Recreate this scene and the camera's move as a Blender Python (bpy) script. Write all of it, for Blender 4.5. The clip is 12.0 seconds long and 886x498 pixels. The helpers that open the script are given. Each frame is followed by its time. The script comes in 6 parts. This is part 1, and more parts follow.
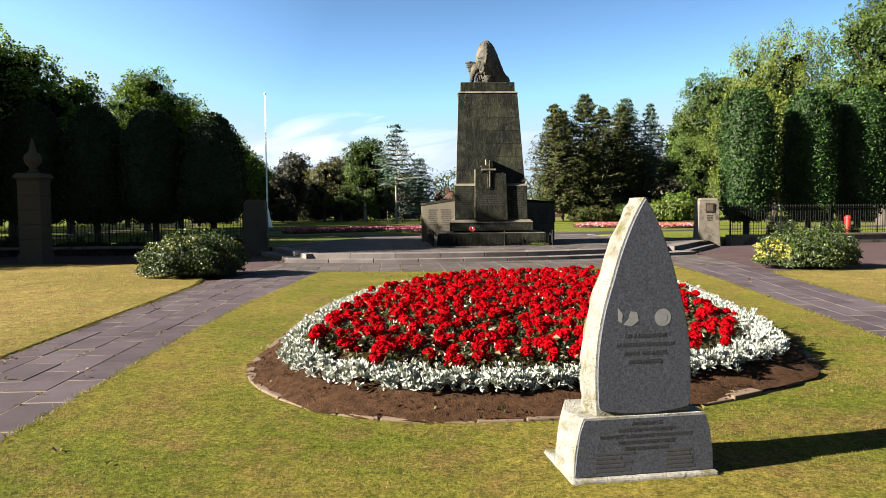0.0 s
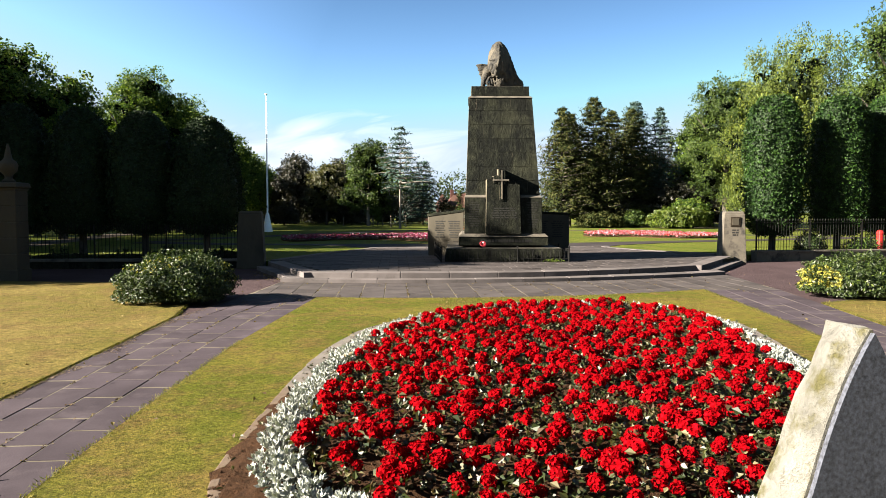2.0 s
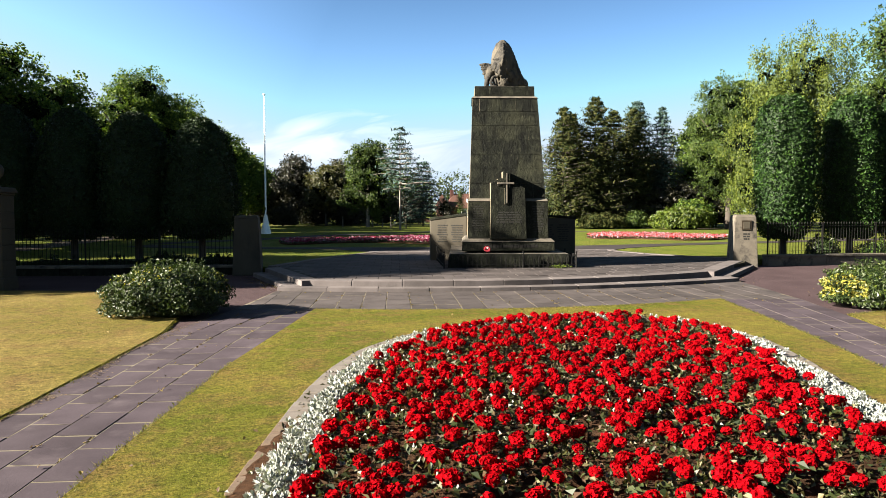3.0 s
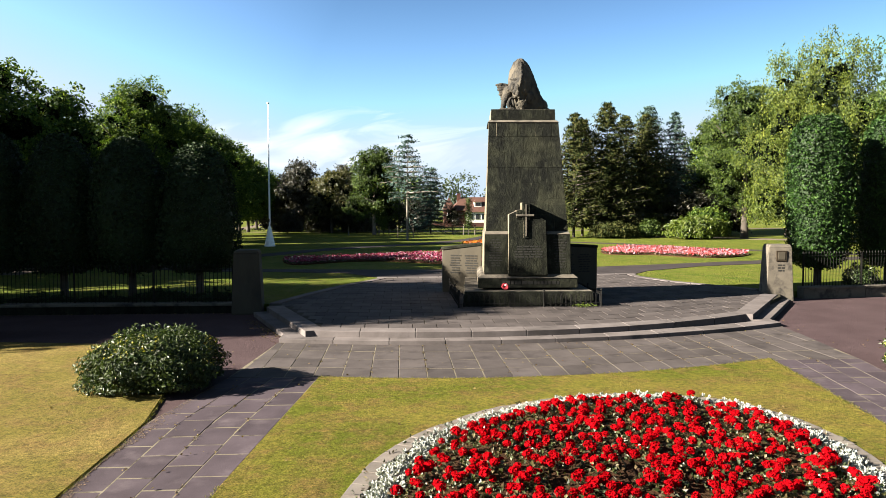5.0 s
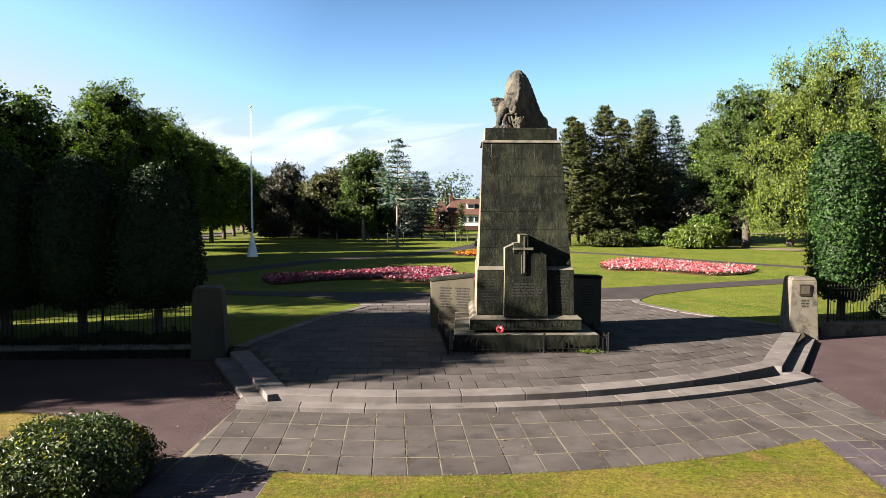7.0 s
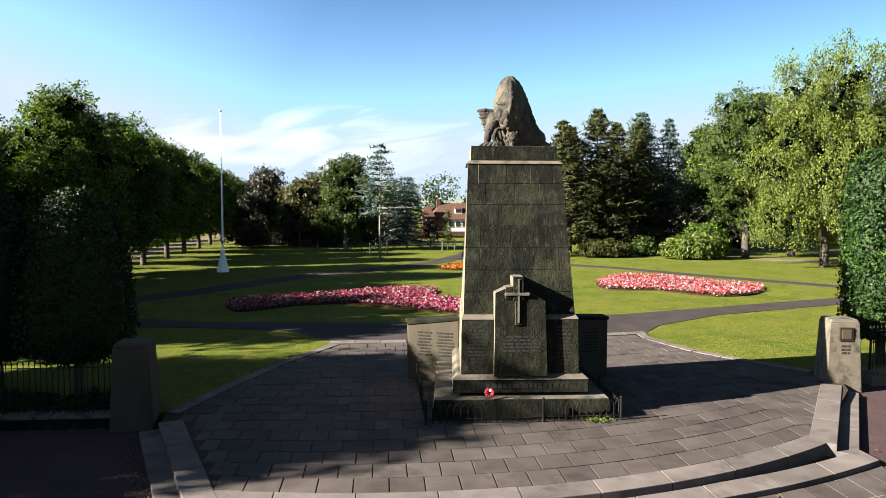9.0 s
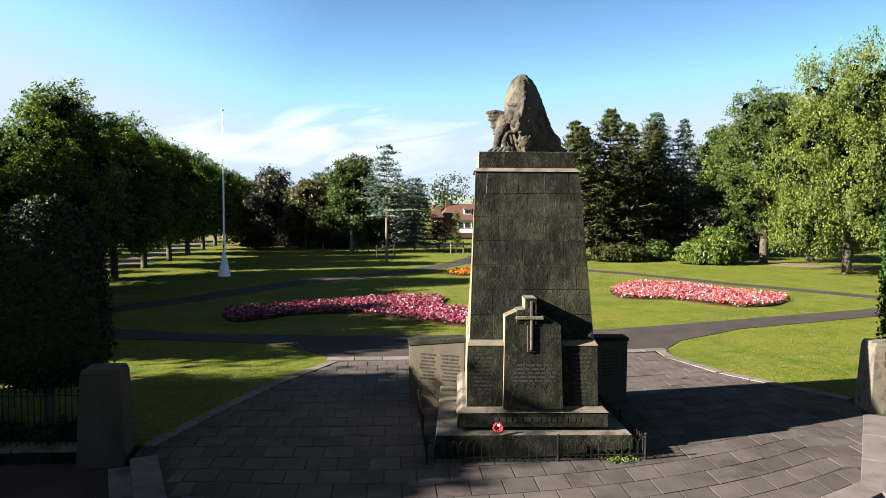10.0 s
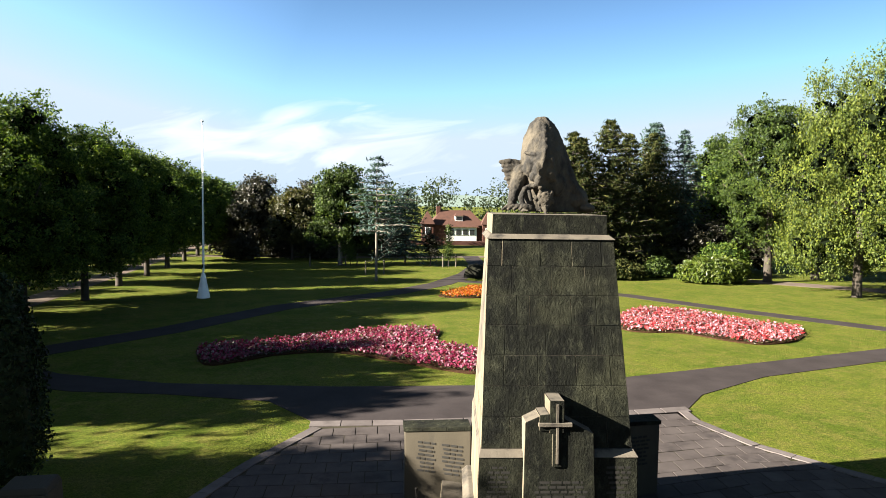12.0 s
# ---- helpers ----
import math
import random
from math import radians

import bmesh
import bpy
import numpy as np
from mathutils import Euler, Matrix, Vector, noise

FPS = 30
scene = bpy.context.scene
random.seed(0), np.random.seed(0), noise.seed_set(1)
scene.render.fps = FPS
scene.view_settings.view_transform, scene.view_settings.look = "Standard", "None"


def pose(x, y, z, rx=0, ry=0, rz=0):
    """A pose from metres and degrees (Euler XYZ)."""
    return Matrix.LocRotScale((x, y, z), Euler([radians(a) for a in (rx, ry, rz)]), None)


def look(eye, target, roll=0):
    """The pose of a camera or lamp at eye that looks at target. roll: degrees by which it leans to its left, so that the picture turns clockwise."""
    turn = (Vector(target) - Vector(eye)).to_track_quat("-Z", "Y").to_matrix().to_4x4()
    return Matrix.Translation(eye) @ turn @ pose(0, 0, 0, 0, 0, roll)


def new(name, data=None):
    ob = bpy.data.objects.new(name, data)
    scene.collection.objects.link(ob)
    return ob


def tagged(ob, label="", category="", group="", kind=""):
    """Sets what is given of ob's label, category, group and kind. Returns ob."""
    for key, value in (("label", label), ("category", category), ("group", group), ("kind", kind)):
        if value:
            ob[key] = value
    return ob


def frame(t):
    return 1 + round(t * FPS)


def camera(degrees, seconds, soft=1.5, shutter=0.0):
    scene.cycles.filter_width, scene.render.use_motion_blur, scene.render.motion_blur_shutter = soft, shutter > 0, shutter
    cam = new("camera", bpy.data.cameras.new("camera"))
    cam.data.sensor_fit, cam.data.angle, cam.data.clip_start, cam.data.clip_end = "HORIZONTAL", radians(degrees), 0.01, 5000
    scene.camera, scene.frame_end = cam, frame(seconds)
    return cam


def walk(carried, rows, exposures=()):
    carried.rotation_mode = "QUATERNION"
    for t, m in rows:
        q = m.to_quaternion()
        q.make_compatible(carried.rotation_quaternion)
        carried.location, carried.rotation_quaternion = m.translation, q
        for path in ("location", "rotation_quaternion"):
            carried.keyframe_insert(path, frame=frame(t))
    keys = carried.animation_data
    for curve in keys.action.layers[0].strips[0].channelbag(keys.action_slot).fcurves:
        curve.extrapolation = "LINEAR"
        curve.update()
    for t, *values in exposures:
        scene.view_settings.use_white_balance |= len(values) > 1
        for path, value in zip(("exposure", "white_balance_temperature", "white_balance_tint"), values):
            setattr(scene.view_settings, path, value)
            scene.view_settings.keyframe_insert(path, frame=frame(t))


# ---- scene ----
cam = camera(64.5, 12.0, soft=0.6)
PATH = [
    (0, (2.954, -4.106, 1.68), (3.094, -2.114, 1.57), -0.46),
    (0.5, (2.945, -3.59, 1.81), (3.079, -1.598, 1.7), -0.33),
    (1, (2.921, -3.128, 1.955), (3.074, -1.137, 1.846), -0.23),
    (1.5, (2.9, -2.641, 2.064), (3.027, -0.648, 1.956), -0.02),
    (2, (2.869, -2.205, 2.149), (3.002, -0.213, 2.04), 0.05),
    (2.5, (2.813, -1.816, 2.237), (2.98, 0.174, 2.127), -0.12),
    (3, (2.798, -1.339, 2.313), (2.933, 0.653, 2.203), -0.05),
    (3.2, (2.812, -1.201, 2.376), (2.944, 0.791, 2.265), -0.05),
    (4.8, (2.614, 0.375, 3.337), (2.729, 2.368, 3.222), -0.07),
    (5, (2.618, 0.515, 3.523), (2.738, 2.508, 3.406), -0.07),
    (5.5, (2.647, 1.044, 3.868), (2.776, 3.036, 3.748), -0.1),
    (6, (2.719, 1.626, 4.135), (2.834, 3.619, 4.014), 0.02),
    (6.5, (2.859, 2.356, 4.361), (2.965, 4.35, 4.234), 0.14),
    (7, (2.942, 3.226, 4.578), (3.082, 5.217, 4.451), 0.18),
    (7.2, (2.989, 3.517, 4.721), (3.14, 5.507, 4.591), 0.18),
    (8.8, (3.422, 6.532, 5.396), (3.594, 8.52, 5.268), 0.02),
    (9, (3.481, 6.948, 5.454), (3.654, 8.936, 5.326), 0.12),
    (9.5, (3.625, 7.82, 5.588), (3.777, 9.81, 5.459), 0.25),
    (10, (3.751, 8.7, 5.754), (3.897, 10.691, 5.623), 0.35),
    (10.5, (3.787, 9.47, 6.073), (3.92, 11.462, 5.94), 0.51),
    (11, (3.732, 10.169, 6.512), (3.866, 12.16, 6.378), 0.59),
    (11.5, (3.678, 10.935, 6.886), (3.836, 12.924, 6.751), 0.71),
    (12, (3.632, 11.691, 7.191), (3.81, 13.679, 7.055), 0.82),
]
walk(cam, [(t, look(eye, target, roll)) for t, eye, target, roll in PATH])
scene.view_settings.exposure = 3.03

# ---- light ----
SUN_EL, SUN_AZ = radians(24.5), radians(12.0)
TO_SUN = Vector((-math.cos(SUN_AZ) * math.cos(SUN_EL), -math.sin(SUN_AZ) * math.cos(SUN_EL), math.sin(SUN_EL)))
sun = new("sun", bpy.data.lights.new("sun", "SUN"))
sun.data.energy, sun.data.angle, sun.data.color = 5.0, radians(0.55), (1.0, 0.905, 0.76)
sun.matrix_basis = look(TO_SUN * 60, (0, 0, 0))


def make_world():
    w = bpy.data.worlds.new("sky")
    scene.world = w
    w.use_nodes = True
    nt = w.node_tree
    N, L = nt.nodes, nt.links
    N.clear()
    out, bg = N.new("ShaderNodeOutputWorld"), N.new("ShaderNodeBackground")
    sky = N.new("ShaderNodeTexSky")
    sky.sky_type, sky.sun_disc = "NISHITA", False
    sky.sun_elevation, sky.sun_rotation = SUN_EL, math.atan2(TO_SUN.x, TO_SUN.y)
    sky.air_density, sky.dust_density, sky.ozone_density = 1.0, 1.0, 4.0
    bg.inputs["Strength"].default_value = 0.0128
    # thin cirrus low in the sky beyond the park
    tc, sep = N.new("ShaderNodeTexCoord"), N.new("ShaderNodeSeparateXYZ")
    L.new(tc.outputs["Generated"], sep.inputs[0])

    def m(op, a, b=None, clamp=False):
        n = N.new("ShaderNodeMath")
        n.operation, n.use_clamp = op, clamp
        for i, v in enumerate((a, b)):
            if v is None:
                continue
            if isinstance(v, (int, float)):
                n.inputs[i].default_value = v
            else:
                L.new(v, n.inputs[i])
        return n.outputs[0]

    yy = m("MAXIMUM", sep.outputs["Y"], 0.05)
    u, v = m("DIVIDE", sep.outputs["X"], yy), m("DIVIDE", sep.outputs["Z"], yy)
    comb, noi = N.new("ShaderNodeCombineXYZ"), N.new("ShaderNodeTexNoise")
    L.new(m("MULTIPLY", u, 3.6), comb.inputs[0])
    L.new(m("MULTIPLY", m("SUBTRACT", v, m("MULTIPLY", u, 0.16)), 15.0), comb.inputs[1])
    L.new(comb.outputs[0], noi.inputs["Vector"])
    noi.inputs["Scale"].default_value, noi.inputs["Detail"].default_value, noi.inputs["Distortion"].default_value = 1.9, 8, 0.9
    du = m("DIVIDE", m("SUBTRACT", u, -0.10), 0.44)
    dv = m("DIVIDE", m("SUBTRACT", v, 0.080), 0.072)
    near = m("SUBTRACT", 1.0, m("ADD", m("MULTIPLY", du, du), m("MULTIPLY", dv, dv)), True)
    cloud = m("MULTIPLY", m("SUBTRACT", m("ADD", noi.outputs["Fac"], m("MULTIPLY", near, 0.30)), 0.66), 2.7, True)
    cloud = m("MULTIPLY", cloud, m("MULTIPLY", near, 2.6, True), True)
    mix = N.new("ShaderNodeMix")
    mix.data_type = "RGBA"
    L.new(cloud, mix.inputs["Factor"])
    # haze: the sky pales and brightens towards the horizon all round
    zz = m("MAXIMUM", sep.outputs["Z"], 0.0)
    lift, pale = N.new("ShaderNodeMix"), N.new("ShaderNodeMix")
    lift.data_type = pale.data_type = "RGBA"
    lift.blend_type = "MULTIPLY"
    lift.inputs["Factor"].default_value = 1.0
    L.new(sky.outputs[0], lift.inputs["A"])
    aim = N.new("ShaderNodeVectorMath")
    aim.operation = "DOT_PRODUCT"
    L.new(tc.outputs["Generated"], aim.inputs[0])
    aim.inputs[1].default_value = TO_SUN
    sunward = m("MAXIMUM", aim.outputs["Value"], 0.0)
    gain = m("ADD", m("MULTIPLY", m("POWER", 2.718, m("DIVIDE", zz, -0.29)), 4.6), 0.05)
    gain = m("MULTIPLY", gain, m("ADD", m("MULTIPLY", sunward, 1.6), 0.95))
    rgb = N.new("ShaderNodeCombineXYZ")
    for i, k in enumerate((0.84, 1.0, 1.10)):
        L.new(m("MULTIPLY", gain, k), rgb.inputs[i])
    L.new(rgb.outputs[0], lift.inputs["B"])
    L.new(m("ADD", m("MULTIPLY", m("POWER", 2.718, m("DIVIDE", zz, -0.07)), 0.55), m("MULTIPLY", sunward, 0.45), True), pale.inputs["Factor"])
    # the lift is for the open sky; the glare round the sun keeps within it
    cap = N.new("ShaderNodeVectorMath")
    cap.operation = "MINIMUM"
    L.new(lift.outputs["Result"], cap.inputs[0])
    cap.inputs[1].default_value = (7.2, 8.5, 9.9)
    L.new(cap.outputs[0], pale.inputs["A"])
    pale.inputs["B"].default_value = (5.8, 7.7, 10.0, 1)
    L.new(pale.outputs["Result"], mix.inputs["A"])
    mix.inputs["B"].default_value = (11.4, 12.2, 13.0, 1)
    L.new(mix.outputs["Result"], bg.inputs["Color"])
    L.new(bg.outputs[0], out.inputs[0])


make_world()

# ---- materials ----


def ramp(nt, fac, stops):
    r = nt.nodes.new("ShaderNodeValToRGB")
    e = r.color_ramp.elements
    while len(e) < len(stops):
        e.new(0.5)
    for el, (p, c) in zip(e, stops):
        el.position, el.color = p, (*c, 1)
    nt.links.new(fac, r.inputs[0])
    return r.outputs[0]


def noise_fac(nt, vec, scale, detail=4.0, rough=0.55, stretch=None):
    n = nt.nodes.new("ShaderNodeTexNoise")
    n.inputs["Scale"].default_value, n.inputs["Detail"].default_value, n.inputs["Roughness"].default_value = scale, detail, rough
    if stretch:
        mp = nt.nodes.new("ShaderNodeMapping")
        mp.inputs["Scale"].default_value = stretch
        nt.links.new(vec, mp.inputs[0])
        vec = mp.outputs[0]
    nt.links.new(vec, n.inputs["Vector"])
    return n.outputs["Fac"]


def mixc(nt, fac, a, b, mode="MIX"):
    n = nt.nodes.new("ShaderNodeMix")
    n.data_type, n.blend_type = "RGBA", mode
    for k, v in (("Factor", fac), ("A", a), ("B", b)):
        if isinstance(v, (int, float)):
            n.inputs[k].default_value = v
        elif isinstance(v, tuple):
            n.inputs[k].default_value = (*v, 1)
        else:
            nt.links.new(v, n.inputs[k])
    return n.outputs["Result"]


def base_mat(name, rough=0.85, metal=0.0, spec=0.4):
    mt = bpy.data.materials.new(name)
    mt.use_nodes = True
    nt = mt.node_tree
    b = nt.nodes["Principled BSDF"]
    b.inputs["Roughness"].default_value, b.inputs["Metallic"].default_value = rough, metal
    b.inputs["Specular IOR Level"].default_value = spec
    geo = nt.nodes.new("ShaderNodeNewGeometry")
    return mt, nt, b, geo.outputs["Position"], geo


def bump(nt, b, height, strength, dist):
    n = nt.nodes.new("ShaderNodeBump")
    n.inputs["Strength"].default_value, n.inputs["Distance"].default_value = strength, dist
    nt.links.new(height, n.inputs["Height"])
    nt.links.new(n.outputs[0], b.inputs["Normal"])


def surface(name, low, high, s1=1.2, s2=18.0, rough=0.85, metal=0.0, bumps=0.4, bdist=0.01, rand=0.0, stain=None, stain_scale=0.5, stain_at=(0.55, 0.7), stretch=None, spec=0.4):
    """Grain between two colours at two scales, with an optional stain."""
    mt, nt, b, pos, _ = base_mat(name, rough, metal, spec)
    a, f = noise_fac(nt, pos, s1, 5, 0.6, stretch), noise_fac(nt, pos, s2, 6, 0.7)
    col = mixc(nt, f, ramp(nt, a, [(0.32, low), (0.68, high)]), ramp(nt, f, [(0.3, low), (0.7, high)]))
    col = mixc(nt, 0.5, col, ramp(nt, a, [(0.3, low), (0.7, high)]))
    if stain:
        st = noise_fac(nt, pos, stain_scale, 6, 0.65, stretch)
        fac = ramp(nt, st, [(stain_at[0], (0, 0, 0)), (stain_at[1], (1, 1, 1))])
        col = mixc(nt, fac, col, stain)
    if rand:
        oi = nt.nodes.new("ShaderNodeObjectInfo")
        col = mixc(nt, 1.0, col, ramp(nt, oi.outputs["Random"], [(0.0, (1 - rand,) * 3), (1.0, (1 + rand * 0.6,) * 3)]), "MULTIPLY")
    nt.links.new(col, b.inputs["Base Color"])
    if bumps:
        bump(nt, b, f, bumps, bdist)
    return mt


def leaf_mat(name, cols, rough=0.5, trans=0.35, spec=0.4):
    """Leaves: a colour of its own for each leaf, some light let through."""
    mt, nt, b, pos, geo = base_mat(name, rough, 0, spec)
    k = len(cols)
    col = ramp(nt, geo.outputs["Random Per Island"], [(i / max(1, k - 1), c) for i, c in enumerate(cols)])
    big = noise_fac(nt, pos, 0.45, 3)
    col = mixc(nt, 1.0, col, ramp(nt, big, [(0.3, (0.72, 0.75, 0.7)), (0.7, (1.2, 1.15, 1.05))]), "MULTIPLY")
    nt.links.new(col, b.inputs["Base Color"])
    tr, mx = nt.nodes.new("ShaderNodeBsdfTranslucent"), nt.nodes.new("ShaderNodeMixShader")
    nt.links.new(mixc(nt, 1.0, col, (1.3, 1.4, 0.6), "MULTIPLY"), tr.inputs[0])
    mx.inputs[0].default_value = trans
    nt.links.new(b.outputs[0], mx.inputs[1])
    nt.links.new(tr.outputs[0], mx.inputs[2])
    nt.links.new(mx.outputs[0], nt.nodes["Material Output"].inputs[0])
    return mt


def grass_mat(name, green, dry, worn):
    """Mown grass: green and dry drifts, worn straw patches with bare specks, tufts in the relief."""
    mt, nt, b, pos, _ = base_mat(name, 0.95, 0, 0.05)
    big, mid, fine = noise_fac(nt, pos, 0.35, 4, 0.6), noise_fac(nt, pos, 1.6, 8, 0.72), noise_fac(nt, pos, 38, 5, 0.85)
    col = mixc(nt, ramp(nt, big, [(0.42, (0, 0, 0)), (0.58, (1, 1, 1))]), green, dry)
    col = mixc(nt, ramp(nt, mid, [(0.46, (0, 0, 0)), (0.62, (0.9, 0.9, 0.9))]), col, worn)
    tuft = noise_fac(nt, pos, 11, 6, 0.8)
    bare = ramp(nt, noise_fac(nt, pos, 5.5, 8, 0.85), [(0.60, (0, 0, 0)), (0.68, (0.7, 0.7, 0.7))])
    col = mixc(nt, bare, col, tuple(c * k for c, k in zip(worn, (0.55, 0.5, 0.6))))
    col = mixc(nt, 1.0, col, ramp(nt, fine, [(0.36, (0.36, 0.40, 0.32)), (0.64, (1.68, 1.62, 1.5))]), "MULTIPLY")
    col = mixc(nt, 1.0, col, ramp(nt, tuft, [(0.35, (0.55, 0.60, 0.52)), (0.65, (1.45, 1.38, 1.3))]), "MULTIPLY")
    nt.links.new(col, b.inputs["Base Color"])
    bump(nt, b, mixc(nt, 0.5, fine, tuft), 1.0, 0.07)
    return mt


def monument_mat():
    """Ashlar gone dark, its front's shade partly in the colour, with streaks running down and lichen."""
    mt, nt, b, pos, _ = base_mat("weathered_sandstone", 0.9, 0, 0.1)
    grain, run, patch = noise_fac(nt, pos, 25, 6, 0.7), noise_fac(nt, pos, 2.6, 5, 0.6, (1, 1, 0.14)), noise_fac(nt, pos, 0.9, 5, 0.6)
    blot = noise_fac(nt, pos, 6.5, 7, 0.75, (1, 1, 0.6))
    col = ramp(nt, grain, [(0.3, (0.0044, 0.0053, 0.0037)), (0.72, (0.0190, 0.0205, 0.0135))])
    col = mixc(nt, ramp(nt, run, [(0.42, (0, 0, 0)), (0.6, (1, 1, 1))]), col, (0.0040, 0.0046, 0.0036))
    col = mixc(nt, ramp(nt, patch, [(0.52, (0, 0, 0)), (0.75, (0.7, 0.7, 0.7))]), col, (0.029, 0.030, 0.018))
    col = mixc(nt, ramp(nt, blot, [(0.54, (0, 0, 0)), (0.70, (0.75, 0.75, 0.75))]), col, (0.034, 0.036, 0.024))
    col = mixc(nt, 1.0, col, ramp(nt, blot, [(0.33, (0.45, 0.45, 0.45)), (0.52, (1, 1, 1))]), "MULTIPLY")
    oi = nt.nodes.new("ShaderNodeObjectInfo")
    col = mixc(nt, 1.0, col, ramp(nt, oi.outputs["Random"], [(0, (0.9, 0.9, 0.91)), (1, (1.08, 1.07, 1.05))]), "MULTIPLY")
    nt.links.new(col, b.inputs["Base Color"])
    hewn = noise_fac(nt, pos, 9, 6, 0.75, (1, 1, 0.45))
    bump(nt, b, mixc(nt, 0.6, grain, hewn), 1.0, 0.07)
    return mt


M = {}
M["lawn"] = grass_mat("mown_lawn", (0.0589, 0.06798, 0.00935), (0.1007, 0.08961, 0.02035), (0.095, 0.06592, 0.02585))
M["lawn_dry"] = grass_mat("dry_lawn", (0.09646, 0.08313, 0.02389), (0.1344, 0.1061, 0.03986), (0.1035, 0.07181, 0.03194))
M["park_lawn"] = grass_mat("park_lawn", (0.04931, 0.071, 0.00993), (0.07391, 0.0889, 0.0151), (0.0894, 0.0889, 0.0247))
# paler copy of the memorial stone: sunlight on the flanks put into the colour
M["washed"] = surface("sunlit_sandstone", (0.0904, 0.07603, 0.05508), (0.162, 0.1382, 0.1008), 1.6, 30, 0.9, bumps=0.5, bdist=0.012, stain=(0.04795, 0.04201, 0.03283), stain_scale=1.4, stretch=(1, 1, 0.4), spec=0.08)
M["tarmac"] = surface("tarmac", (0.01955, 0.01649, 0.017), (0.03476, 0.02958, 0.03), 0.8, 90, 0.9, bumps=0.5, bdist=0.006, spec=0.08)
M["red_tarmac"] = surface("red_tarmac", (0.03098, 0.01995, 0.02143), (0.04919, 0.0335, 0.03557), 0.8, 70, 0.92, bumps=0.9, bdist=0.015, spec=0.08)
M["slab"] = surface("paving_slab", (0.02892, 0.02266, 0.02708), (0.05312, 0.04251, 0.04979), 1.4, 45, 0.86, bumps=0.5, bdist=0.006, rand=0.22, stain=(0.06939, 0.05668, 0.06308), stain_scale=1.3, stain_at=(0.56, 0.72), spec=0.08)
M["flag"] = surface("terrace_flag", (0.03229, 0.0276, 0.02716), (0.05956, 0.05152, 0.04979), 1.4, 45, 0.86, bumps=0.5, bdist=0.006, rand=0.22, stain=(0.02368, 0.02061, 0.02075), stain_scale=1.1, stain_at=(0.54, 0.70), spec=0.08)
M["joint"] = surface("mossy_joint", (0.06618, 0.05853, 0.03966), (0.1415, 0.1247, 0.09447), 3, 40, 0.95, bumps=0.4, stain=(0.0246, 0.02077, 0.01607), stain_scale=1.9, stain_at=(0.54, 0.64), spec=0.08)
M["dark_joint"] = surface("silted_joint", (0.0138, 0.0126, 0.00869), (0.0395, 0.0355, 0.0237), 2, 40, 0.95, bumps=0.4, spec=0.08)
M["kerb"] = surface("kerb_stone", (0.06228, 0.05426, 0.05272), (0.1074, 0.09436, 0.09261), 1.5, 35, 0.85, bumps=0.4, bdist=0.008, rand=0.18, stain=(0.04787, 0.04263, 0.04117), stain_scale=1.3, spec=0.08)
M["stone"] = monument_mat()
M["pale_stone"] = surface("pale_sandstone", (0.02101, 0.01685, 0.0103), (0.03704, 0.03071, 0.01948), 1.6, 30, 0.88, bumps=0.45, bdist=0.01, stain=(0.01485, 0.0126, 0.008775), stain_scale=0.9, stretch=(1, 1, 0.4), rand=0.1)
M["lion_stone"] = surface("carved_sandstone", (0.02886, 0.02457, 0.01732), (0.07051, 0.05951, 0.0422), 2.6, 26, 0.9, bumps=0.9, bdist=0.02, stain=(0.011, 0.009828, 0.008112), stain_scale=2.4, stain_at=(0.44, 0.58), stretch=(1, 1, 0.5))
M["granite"] = surface("grey_granite", (0.0035, 0.0042, 0.0070), (0.0640, 0.0700, 0.0930), 75, 190, 0.62, bumps=0.15, bdist=0.002)
M["rough_granite"] = surface("hewn_granite", (0.0950, 0.0910, 0.0780), (0.2500, 0.2400, 0.2120), 6, 40, 0.9, bumps=1.0, bdist=0.05, stain=(0.0800, 0.0720, 0.0220), stain_scale=5.5, stain_at=(0.52, 0.64))
M["lettering"] = surface("dark_lettering", (0.0222, 0.0222, 0.0259), (0.037, 0.037, 0.0407), 8, 60, 0.7, bumps=0)
M["worn_letters"] = surface("worn_lettering", (0.004412, 0.004189, 0.00353), (0.01232, 0.01101, 0.008808), 8, 60, 0.9, bumps=0.3)
M["bronze"] = surface("bronze_plaque", (0.0306, 0.023, 0.0153), (0.0662, 0.051, 0.0357), 5, 60, 0.5, metal=0.7, bumps=0.2)
M["iron"] = surface("black_iron", (0.00444, 0.00444, 0.00444), (0.0104, 0.00963, 0.00889), 4, 60, 0.75, bumps=0.2, bdist=0.002, spec=0.12)
M["white_paint"] = surface("white_paint", (0.72, 0.72, 0.7), (0.82, 0.82, 0.8), 2, 30, 0.5, bumps=0.05)
M["bark"] = surface("bark", (0.0214, 0.0171, 0.0136), (0.0499, 0.041, 0.0321), 3, 22, 0.95, bumps=0.8, bdist=0.03, stretch=(1, 1, 0.25))
M["pale_bark"] = surface("pale_bark", (0.0852, 0.0748, 0.0607), (0.143, 0.129, 0.107), 3, 22, 0.95, bumps=0.6, bdist=0.02, stretch=(1, 1, 0.25))
M["soil"] = surface("bed_soil", (0.01445, 0.00768, 0.00434), (0.0595, 0.0312, 0.01674), 14, 60, 1.0, bumps=1.0, bdist=0.05, spec=0.05)
M["edging"] = surface("bed_edging", (0.0644, 0.0527, 0.0439), (0.111, 0.097, 0.0837), 3, 30, 0.9, bumps=0.5, rand=0.2)
